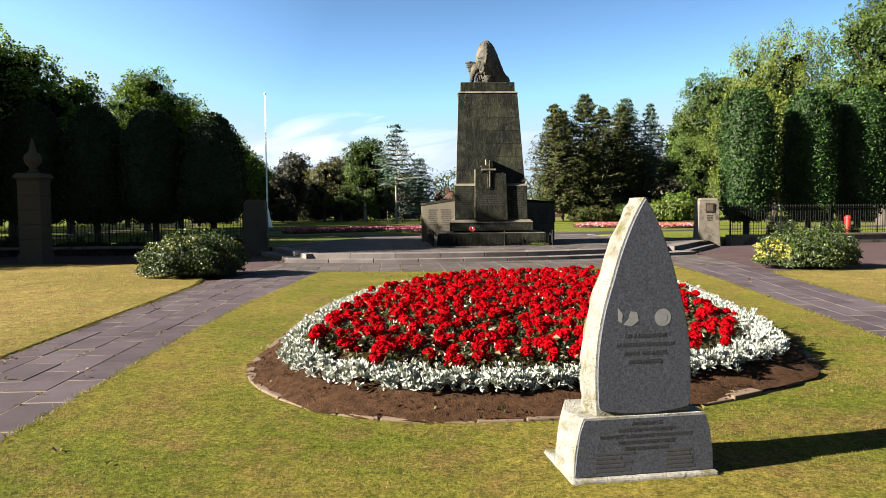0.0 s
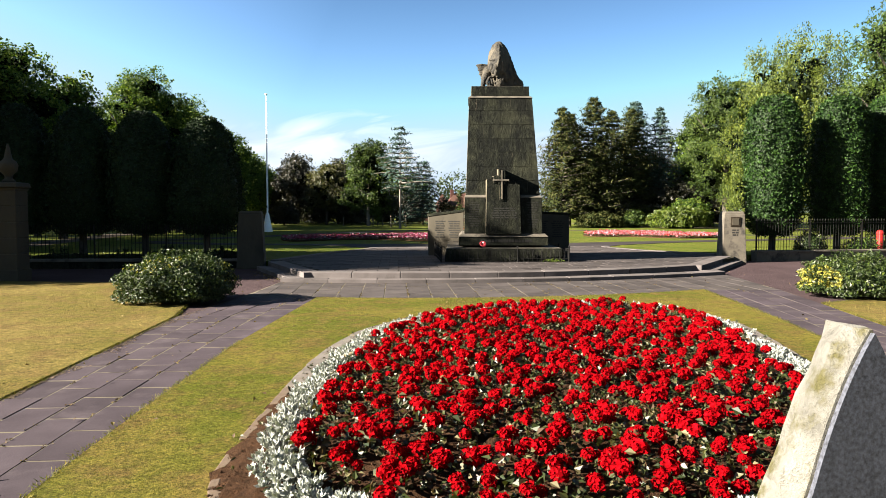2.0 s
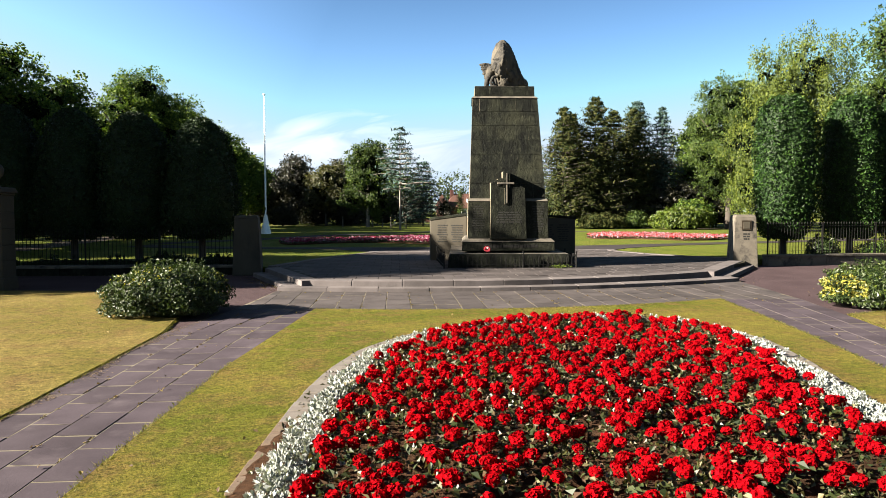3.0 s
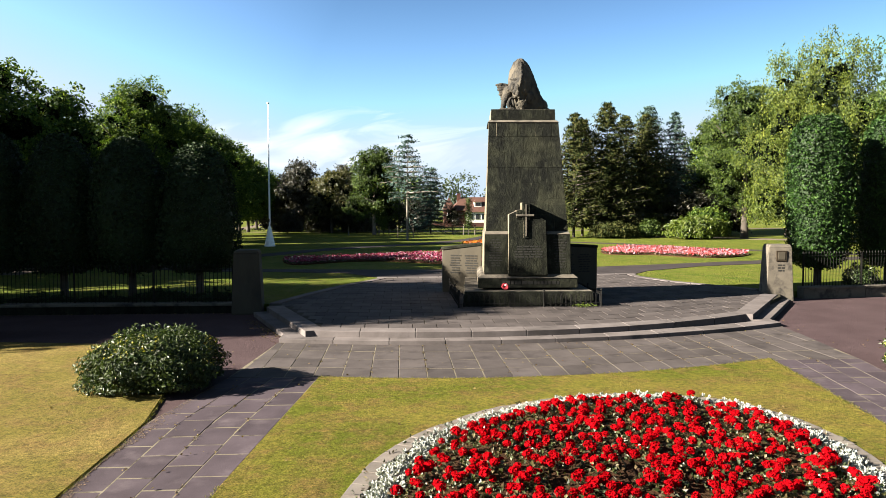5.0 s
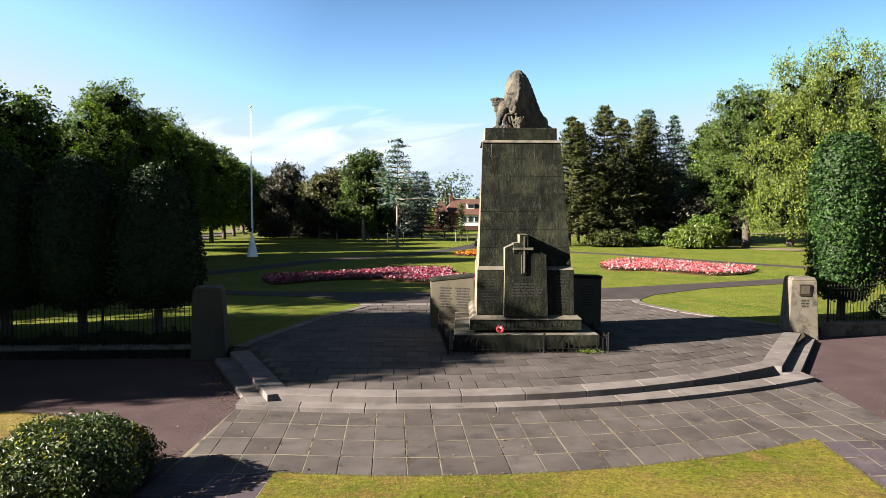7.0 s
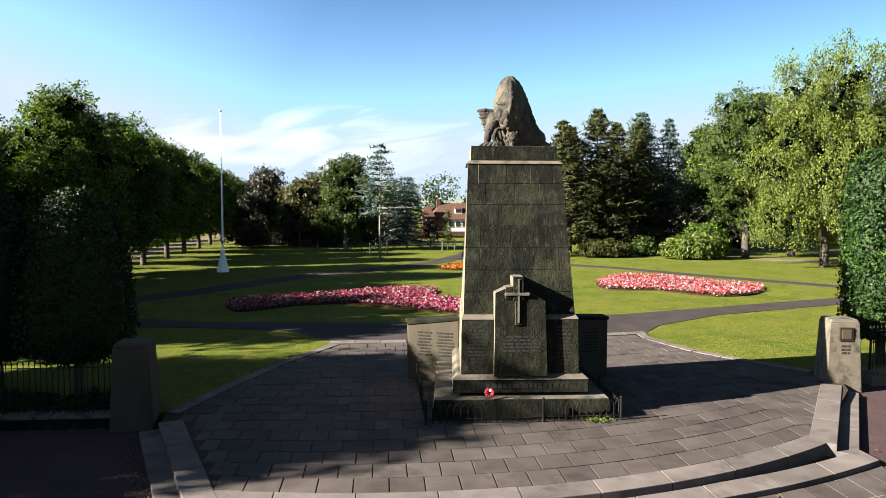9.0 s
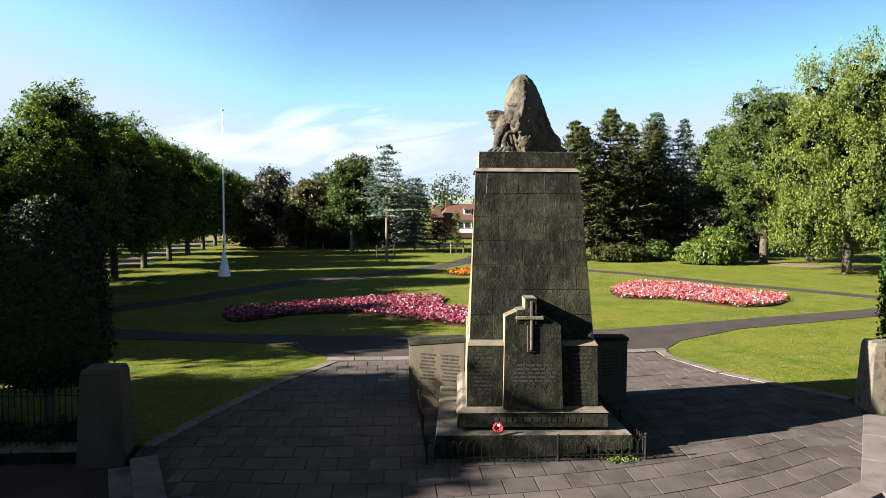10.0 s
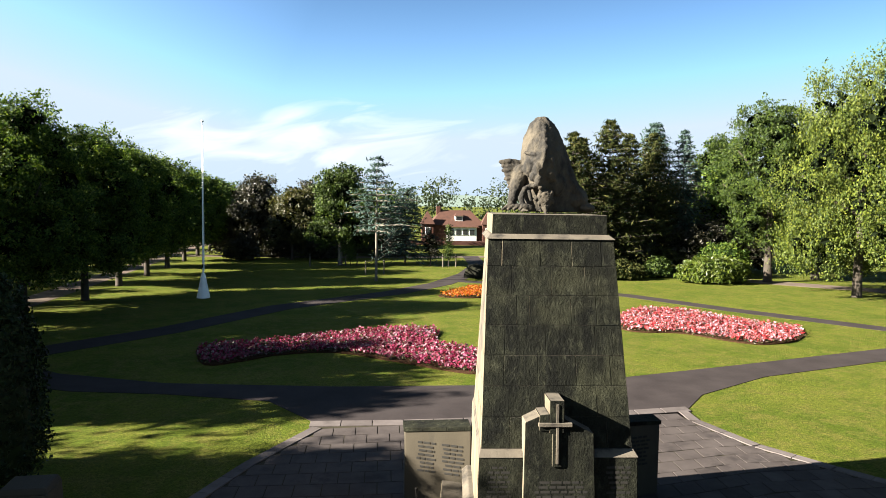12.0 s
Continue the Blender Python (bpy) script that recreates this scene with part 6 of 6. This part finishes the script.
def plant_out(name, protos, mats, places, parent, limit, rest, label=""):
    """Sets plants: the nearest as parts that share a few meshes, the others joined."""
    kinds = [mesh_of(name, *p[3][0], [mats[1]]) if len(p) > 3 else mesh_of(name, *p[:2], mats) for p in protos]
    heads = [[mesh_of("flower_head", *q, [mats[0]]) for q in p[3][1:]] if len(p) > 3 else [] for p in protos]
    vs, fs, ix, n = [], [], [], 0
    for i, (x, y, z) in enumerate(places):
        k, s, a = int(rng.integers(len(protos))), 0.8 + 0.45 * rng.random(), 6.28 * rng.random()
        if i < limit:
            ob = new(name, kinds[k])
            ob.matrix_basis = pose(x, y, z, rng.normal(0, 6), rng.normal(0, 6), math.degrees(a)) @ Matrix.Diagonal((s, s, s, 1))
            adopt(ob, parent)
            for me in heads[k]:
                new("flower_head", me).parent = ob
        else:
            p = protos[k]
            c, q = math.cos(a), math.sin(a)
            v = p[0] @ np.array([[c, q, 0], [-q, c, 0], [0, 0, 1]]) * s + [x, y, z]
            vs.append(v), fs.append(p[1] + n), ix.append(p[2] if len(p) > 2 else np.zeros(len(p[1])))
            n += len(v)
    if vs:
        ob = part(rest, mesh_of(rest, np.concatenate(vs), np.concatenate(fs), mats, np.concatenate(ix)), None, parent, label)
        ob["kind"] = "stuff"


def flower_bed():
    root = thing("flower_bed", 5.2, 7.0, 0.03, "large raised bed of red begonias edged with silver foliage", "flower bed")
    ring = smooth_ring(BED, 150)
    # soil rising to a low mound
    offs = [0.0, 0.12, 0.24, 0.36, 0.5, 0.7, 1.0, 1.5, 2.3]

    def soil_z(d, y):
        """Banked up towards the front, level behind the kerb at the back."""
        w = np.clip((np.asarray(y) - 4.0) / 4.5, 0, 1)
        bank = 0.04 + 0.17 * (1 - np.exp(-d / 0.33))
        flat = -0.03 + 0.13 * np.clip((d - 0.3) / 0.8, 0, 1)
        return bank * (1 - w) + flat * w

    rings = [np.column_stack([inset(ring, d), soil_z(d, inset(ring, d)[:, 1])]) for d in offs]
    c = ring.mean(0)
    V = np.concatenate(rings + [np.array([[*c, 0.2]])])
    V[:, :3] += rng.normal(0, 0.022, V.shape)
    F = [(k * 150 + i, k * 150 + (i + 1) % 150, (k + 1) * 150 + (i + 1) % 150, (k + 1) * 150 + i) for k in range(len(offs) - 1) for i in range(150)]
    top = (len(offs) - 1) * 150
    F += [(top + i, top + (i + 1) % 150, len(V) - 1, len(V) - 1) for i in range(150)]
    bm = bmesh.new()
    vv = [bm.verts.new(v) for v in V]
    for f in F:
        f = list(dict.fromkeys(f))
        bm.faces.new([vv[i] for i in f])
    part("soil", bm, M["soil"], root, smooth=True)
    # edging stones, flush and worn
    er = smooth_ring(BED, 84)
    for i in range(84):
        a, b = er[i], er[(i + 1) % 84]
        d = unit(b - a)
        nrm = np.array([d[1], -d[0]])
        if edge_distance((a + nrm * 0.05)[None], ring)[0] < 0:
            nrm = -nrm
        back = a[1] > 6.0
        w = (0.24 if back else 0.08) + 0.05 * rng.random()
        o = [a + d * 0.008, b - d * 0.008, b - d * 0.008 + nrm * w, a + d * 0.008 + nrm * w]
        part("edging_stone", prism([tuple(p) for p in o], -0.1, (0.055 + float(rng.normal(0, 0.006))) if back else 0.052 + float(rng.normal(0, 0.009)), 0.012), M["edging"] if back else M["soiled_edging"], root)
    pts, d = scatter(ring, 0.268, 0.70, 0.5)
    keep = rng.random(len(pts)) < 0.95
    pts, d = pts[keep], d[keep]
    order = np.argsort(np.hypot(pts[:, 0] - 3.5, pts[:, 1] + 1))
    places = [(x, y, float(soil_z(q, y)) - 0.015) for (x, y), q in zip(pts[order], d[order])]
    plant_out("begonia", [begonia(k) for k in range(7)], [M["petal_red"], M["l_bedding"]], places, root, 290, "begonias", "mass of red begonias")
    rim = []
    for off, step in ((0.45, 0.125), (0.54, 0.13), (0.63, 0.14)):
        r2 = inset(ring, off)
        L = np.linalg.norm(np.diff(r2, axis=0), axis=1).sum()
        q = smooth_ring([tuple(p) for p in r2[::5]], int(L / step))
        # the band lies closer to the edge on the flanks and at the back
        mid = ring.mean(0)
        for x, y in q:
            out = np.array([x, y]) - mid
            x, y = np.array([x, y]) + out / np.linalg.norm(out) * 0.06 * min(1, max(0, (y - 1.9) / 1.6))
            rim.append((x + rng.normal(0, 0.03), y + rng.normal(0, 0.03), float(soil_z(off - 0.1, y)) - 0.01))
    rim.sort(key=lambda p: math.hypot(p[0] - 3.5, p[1] + 1))
    plant_out("silver_ragwort", [silver(k) for k in range(6)], [M["l_silver"]], rim, root, 290, "silver_ragworts", "edging of silver-leaved plants")
    m = 60000
    q = np.column_stack([rng.uniform(1.3, 9.3, m), rng.uniform(1.1, 13.3, m)])
    q = q[rng.random(m) < np.clip(1.25 - q[:, 1] / 4, 0.04, 1)]
    dd = edge_distance(q, ring)
    ok = (dd > 0.0) & (dd < 1.2)
    q, dd = q[ok], dd[ok]
    m = len(q)
    octa = np.array([(1, 0, 0), (0, 1, 0), (-1, 0, 0), (0, -1, 0), (0, 0, 0.5), (0, 0, -0.5)])
    size = 0.005 + 0.015 * rng.random((m, 1, 1)) ** 3
    v = np.column_stack([q, soil_z(dd, q[:, 1]) + 0.004])[:, None] + octa * size * (0.75 + 0.5 * rng.random((m, 6, 1)))
    tri = np.array([(0, 1, 4), (1, 2, 4), (2, 3, 4), (3, 0, 4), (1, 0, 5), (2, 1, 5), (3, 2, 5), (0, 3, 5)])
    f = (tri[None] + 6 * np.arange(m)[:, None, None]).reshape(-1, 3)
    v = v.reshape(-1, 3)
    ob = part("soil_crumb", mesh_of("soil_crumb", v, f, [M["soil"]]), None, root)
    ob["kind"] = "stuff"
    # a few weeds and bare stems in the soil of the front edge
    m = 260
    q = smooth_ring([tuple(p) for p in inset(ring, 0.14)[::5]], m)
    pz = np.column_stack([q + rng.normal(0, 0.04, q.shape), np.full(m, 0.06) + 0.03 * rng.random(m)])
    keep = rng.random(m) < 0.5
    v, f = leaf_cloud(np.repeat(pz[keep], 3, 0) + rng.normal(0, 0.02, (keep.sum() * 3, 3)), np.tile([0, 0, 1.0], (keep.sum() * 3, 1)), 0.055, 0.8, 0.5)
    ob = part("small_weeds", mesh_of("small_weeds", v, f, [M["l_bedding"]]), None, root)
    ob["kind"] = "stuff"


flower_bed()


def far_bed(outline, petals, label, step=0.30):
    ring = smooth_ring(outline, 90)
    c = ring.mean(0)
    root = thing("flower_bed", c[0], c[1], Z_TER, label, "flower bed", "beds on the park lawn")
    part("soil", prism([tuple(p) for p in ring], 0.1, Z_TER + 0.03), M["soil"], root)
    p, d = scatter(ring, step, 0.08)
    n = len(p)
    z = Z_TER + 0.16 + 0.07 * rng.random(n)
    pts = np.repeat(np.column_stack([p, z]), 7, 0) + rng.normal(0, 1, (n * 7, 3)) * [0.09, 0.09, 0.04]
    v, f = leaf_cloud(pts, np.tile([0, -0.2, 1.0], (n * 7, 1)), 0.13, 0.7, 0.9)
    ob = part("blossom", mesh_of("blossom", v, f, [petals]), None, root)
    ob["kind"] = "stuff"
    pts = np.repeat(np.column_stack([p, z - 0.1]), 5, 0) + rng.normal(0, 1, (n * 5, 3)) * [0.1, 0.1, 0.03]
    v, f = leaf_cloud(pts, np.tile([0, 0, 1.0], (n * 5, 1)), 0.14, 0.7, 0.6)
    ob = part("bed_leaves", mesh_of("bed_leaves", v, f, [M["l_bedding"]]), None, root)
    ob["kind"] = "stuff"


far_bed([(-4.5, 44.6), (-3.6, 41.2), (-2.2, 41.8), (-0.8, 43.0), (1.7, 43.4), (4.26, 41.6), (7.4, 39.3), (8.6, 40.5), (8.3, 43.5), (6.4, 45.6), (6.8, 48.4), (5.2, 49.4), (1.4, 47.9), (-1.75, 45.9)], M["petal_pink"], "wavy bed of deep pink and white flowers on the lawn")
far_bed([(17.0, 49.5), (17.6, 48.2), (19.8, 47.8), (21.3, 45.8), (22.6, 44.8), (24.6, 45.4), (26.4, 47.2), (27.2, 49.2), (25.3, 51.4), (23.6, 55.2), (20.8, 56.0), (18.0, 53)], M["petal_coral"], "wavy bed of coral and pale pink flowers on the lawn")
far_bed([(7.9, 62.6), (9.4, 61.4), (11.4, 62), (12.6, 65), (12.2, 68), (10, 66.2)], M["petal_orange"], "small bed of orange and red flowers by the path")


def turf():
    """Short blades on the lawn that the camera passes lowest over, and leaves blown over it."""
    ring = np.array(centre)
    n = 330000
    p = np.column_stack([rng.uniform(-0.2, 11.5, n), rng.uniform(-2.2, 16.2, n)])
    p = p[np.sin(p[:, 0] * 2.3 + np.sin(p[:, 1] * 1.7) * 2) + np.sin(p[:, 1] * 2.9 + p[:, 0]) + rng.normal(0, 0.9, n) > -0.3]
    n = len(p)
    near_y = rng.random(n) < np.clip(1.15 - p[:, 1] / 16.0, 0.12, 1)
    p = p[near_y]
    p = p[edge_distance(p, ring) > 0.02]
    p = p[edge_distance(p, smooth_ring(BED, 60)) < -0.14]
    k = len(p)
    h, a = 0.010 + 0.016 * rng.random(k), rng.random(k) * 6.28
    w = 0.0025 + 0.002 * rng.random(k)
    lean = rng.normal(0, 0.014, (k, 2))
    b = np.column_stack([p, np.full(k, 0.03)])
    s = np.column_stack([np.cos(a) * w, np.sin(a) * w, np.zeros(k)])
    t = b + np.column_stack([lean, h])
    v = np.stack([b - s, b + s, t], 1).reshape(-1, 3)
    tagged(part("grass", mesh_of("grass", v, np.arange(3 * k).reshape(k, 3), [M["blade"]]), None), "short mown grass blades round the flower bed", "grass", kind="stuff")
    q = np.column_stack([rng.uniform(-5, 15, 520), rng.uniform(-1.5, 22, 520), np.full(520, 0.055)])
    foot = np.column_stack([rng.uniform(-12, -2.4, 260), 24.25 - 0.25 * rng.random(260) ** 2, np.full(260, 0.02)])
    u = rng.random(200)
    flank = np.column_stack([0.1 - 1.9 * u - 0.5 * rng.random(200) ** 2 - 0.25, 18.6 + 4.2 * u, np.full(200, 0.02)])
    q = np.concatenate([q, foot, flank])
    v, f = leaf_cloud(q, np.tile([0, 0, 1.0], (len(q), 1)), 0.05, 0.35, 0.7)
    tagged(part("fallen_leaves", mesh_of("fallen_leaves", v, f, [M["dead_leaf"]]), None), "dry yellow and brown leaves blown over grass and slabs", "leaves", kind="stuff")


turf()


def edge_growth():
    """Blades that lean over the cut edges of the lawns, earth washed on to the slabs, weeds in the joints."""
    vs = []
    for line in (centre, lw[:7], rw[:7]):
        P = np.array(line)
        s = np.r_[0, np.cumsum(np.linalg.norm(np.diff(P, axis=0), axis=1))]
        q = rng.uniform(0, s[-1], int(s[-1] * 190))
        p = np.column_stack([np.interp(q, s, P[:, 0]), np.interp(q, s, P[:, 1])])
        p = p[p[:, 1] > -3] + rng.normal(0, 0.03, (int((p[:, 1] > -3).sum()), 2))
        k = len(p)
        a, w = rng.random(k) * 6.28, 0.005 + 0.004 * rng.random(k)
        b = np.column_stack([p, np.full(k, 0.018)])
        side = np.column_stack([np.cos(a) * w, np.sin(a) * w, np.zeros(k)])
        tip = b + np.column_stack([rng.normal(0, 0.03, (k, 2)), 0.02 + 0.03 * rng.random(k)])
        vs.append(np.stack([b - side, b + side, tip], 1).reshape(-1, 3))
    v = np.concatenate(vs)
    tagged(part("edge_grass", mesh_of("edge_grass", v, np.arange(len(v)).reshape(-1, 3), [M["blade"]]), None), "uneven grass leaning over the lawn edges", "grass", kind="stuff")
    n = 2600
    y = rng.uniform(-3, 14.5, n)
    x = np.array([along(PATH_L[0], t) for t in y]) + 0.02 + np.abs(rng.normal(0, 0.13, n)) * (0.6 + 0.5 * np.sin(y * 1.7))
    v, f = leaf_cloud(np.column_stack([x, y, np.full(n, 0.0275)]), np.tile([0, 0, 1.0], (n, 1)), 0.04, 0.06, 0.8)
    tagged(part("washed_earth", mesh_of("washed_earth", v, f, [M["soiled_edging"]]), None), "brown earth washed on to the path's edge", "soil", kind="stuff")
    spots = [(u, arc(*STEP1, u) - 0.03) for u in np.linspace(-0.5, 13.8, 11)] + [(float(u), float(t)) for u, t in zip(rng.choice(np.linspace(-1.0, 13.86, 26)[3:-3], 90), rng.uniform(15.2, 18.3, 90))]
    spots += [(along(PATH_L[0], t) + (along(PATH_L[1], t) - along(PATH_L[0], t)) * c, t) for t, c in zip(rng.uniform(-2, 15, 70), rng.choice([0.25, 0.5, 0.75], 70))]
    c = np.repeat(np.array([(u, t, 0.032) for u, t in spots]), 7, 0) + rng.normal(0, 1, (len(spots) * 7, 3)) * [0.02, 0.05, 0.006]
    v, f = leaf_cloud(c, np.tile([0, 0, 1.0], (len(c), 1)), 0.032, 0.8, 0.5)
    tagged(part("joint_weeds", mesh_of("joint_weeds", v, f, [M["dead_leaf"]]), None), "small dry weeds in the joints of the slabs", "weeds", kind="stuff")


edge_growth()

# ---- flagpole, bin, bench, house ----


def flagpole():
    x, y, z = -8.6, 61.5, Z_TER - 0.03
    root = thing("flagpole", x, y, z, "white flagpole on a tapering white foot", "flagpole")
    part("pole", tube([(x, y, z), (x, y, z + 6), (x, y, z + 12.1)], [0.075, 0.05, 0.022], 10), M["white_paint"], root)
    part("foot", lathe([(0.46, z - 0.02), (0.45, z + 0.1), (0.30, z + 0.8), (0.17, z + 1.5), (0.12, z + 1.7)], x, y, 14), M["white_paint"], root)
    part("truck", lathe([(0.05, z + 12.08), (0.13, z + 12.13), (0.12, z + 12.2), (0.03, z + 12.26)], x, y, 10), M["white_paint"], root)
    part("halyard", tube([(x + 0.1, y - 0.05, z + 1.9), (x + 0.07, y - 0.04, z + 12.0)], [0.012] * 2, 4), M["white_paint"], root)
    part("cleat", box(x - 0.03, x + 0.03, y - 0.2, y - 0.08, z + 2.1, z + 2.35, 0.01), M["iron"], root)


flagpole()


def bin_():
    x, y, z = 24.6, 28.0, Z_TER - 0.03
    root = thing("litter_bin", x, y, z, "red cylindrical post bin behind the railing", "bin")
    part("body", lathe([(0.13, z), (0.14, z + 0.05), (0.14, z + 0.85), (0.15, z + 0.88)], x, y, 14), M["red_plastic"], root)
    part("lid", lathe([(0.16, z + 0.88), (0.16, z + 0.94), (0.11, z + 1.02), (0.02, z + 1.05)], x, y, 14), M["red_plastic"], root)


bin_()


def boulder():
    x, y, z = 12.6, 75, Z_TER
    bm = bmesh.new()
    bmesh.ops.create_icosphere(bm, subdivisions=3, radius=1, matrix=pose(x, y, z + 0.4) @ Matrix.Diagonal((1.25, 0.8, 0.85, 1)))
    for v in bm.verts:
        v.co += Vector(noise.noise_vector(v.co * 0.9)) * 0.35
    tagged(part("boulder", bm, M["stone"]), "dark rough boulder beside the bend of the path", "rock")


boulder()


def stakes():
    """Stakes of the young trees at the far edge of the lawn."""
    for x, y in ((10.2, 85), (11.6, 85.2), (0.0, 86), (1.2, 86.2), (-3.6, 85), (2.3, 77), (4.0, 78)):
        root = thing("tree_stake", x, y, Z_TER, "short pale timber stake on the grass", "stake", "stakes of young trees")
        part("post", tube([(x, y, Z_TER - 0.1), (x, y, Z_TER + 1.3)], [0.07, 0.06], 7), M["timber"], root)
        part("tie", lathe([(0.075, Z_TER + 1.05), (0.085, Z_TER + 1.08), (0.085, Z_TER + 1.14), (0.075, Z_TER + 1.17)], x, y, 8), M["iron"], root)


stakes()


def hip_roof(x0, x1, y0, y1, z0, z1, ridge, over=0.4):
    bm = bmesh.new()
    cx, cy = (x0 + x1) / 2, (y0 + y1) / 2
    e = [bm.verts.new(p) for p in ((x0 - over, y0 - over, z0), (x1 + over, y0 - over, z0), (x1 + over, y1 + over, z0), (x0 - over, y1 + over, z0))]
    a, b = bm.verts.new((cx - ridge, cy, z1)), bm.verts.new((cx + ridge, cy, z1))
    bm.faces.new((e[0], e[1], b, a)), bm.faces.new((e[1], e[2], b)), bm.faces.new((e[2], e[3], a, b)), bm.faces.new((e[3], e[0], a)), bm.faces.new(e[::-1])
    return bm


def house():
    y0, z = 134.0, Z_TER
    root = thing("house", 17, y0, z, "red-roofed brick lodge with a white-walled front and turrets", "house")
    part("wall", box(12.6, 21.6, y0, y0 + 7, z, 3.1, 0.02), M["brick"], root)
    part("wall", box(15.2, 20.4, y0 - 0.6, y0 + 0.2, z, 2.7, 0.02), M["plaster"], root, "white rendered wall")
    part("roof", hip_roof(12.6, 21.6, y0, y0 + 7, 3.0, 5.6, 2.6), M["roof_tile"], root)
    part("roof", hip_roof(15.0, 20.6, y0 - 0.7, y0 + 0.3, 2.7, 3.2, 2.4, 0.25), M["roof_tile"], root)
    dormer = part("dormer", box(16.7, 18.1, y0 + 0.7, y0 + 2.6, 3.7, 4.6, 0.02), M["plaster"], root, "white dormer")
    part("dormer_roof", hip_roof(16.7, 18.1, y0 + 0.7, y0 + 2.6, 4.6, 5.2, 0.3, 0.15), M["roof_tile"], dormer)
    part("pane", box(16.9, 17.9, y0 + 0.66, y0 + 0.72, 3.9, 4.45, 0.01), M["glass"], dormer)
    for x0, x1 in ((10.8, 12.8), (21.4, 23.4)):
        t = part("turret", box(x0, x1, y0 - 0.8, y0 + 1.4, z, 3.2, 0.02), M["brick"], root)
        part("turret_roof", hip_roof(x0, x1, y0 - 0.8, y0 + 1.4, 3.2, 5.5, 0.02, 0.25), M["roof_tile"], t)
        w = part("window", box(x0 + 0.55, x1 - 0.55, y0 - 0.85, y0 - 0.78, 1.4, 2.6, 0.01), M["white_paint"], t)
        part("pane", box(x0 + 0.65, x1 - 0.65, y0 - 0.88, y0 - 0.84, 1.5, 2.5, 0), M["glass"], w)
    for k in range(4):
        w = part("window", box(15.5 + 1.2 * k, 16.5 + 1.2 * k, y0 - 0.66, y0 - 0.58, 1.3, 2.4, 0.01), M["white_paint"], root)
        part("pane", box(15.58 + 1.2 * k, 16.42 + 1.2 * k, y0 - 0.69, y0 - 0.65, 1.38, 2.32, 0), M["glass"], w)
    part("chimney", box(13.6, 14.3, y0 + 3, y0 + 3.7, 4.6, 6.3, 0.02), M["brick"], root)
    tagged(part("boundary_wall", box(5, 34, y0 - 12.4, y0 - 12, 0, 0.95, 0.02), M["brick"]), "long low red brick garden wall before the house", "wall", kind="structure")


house()
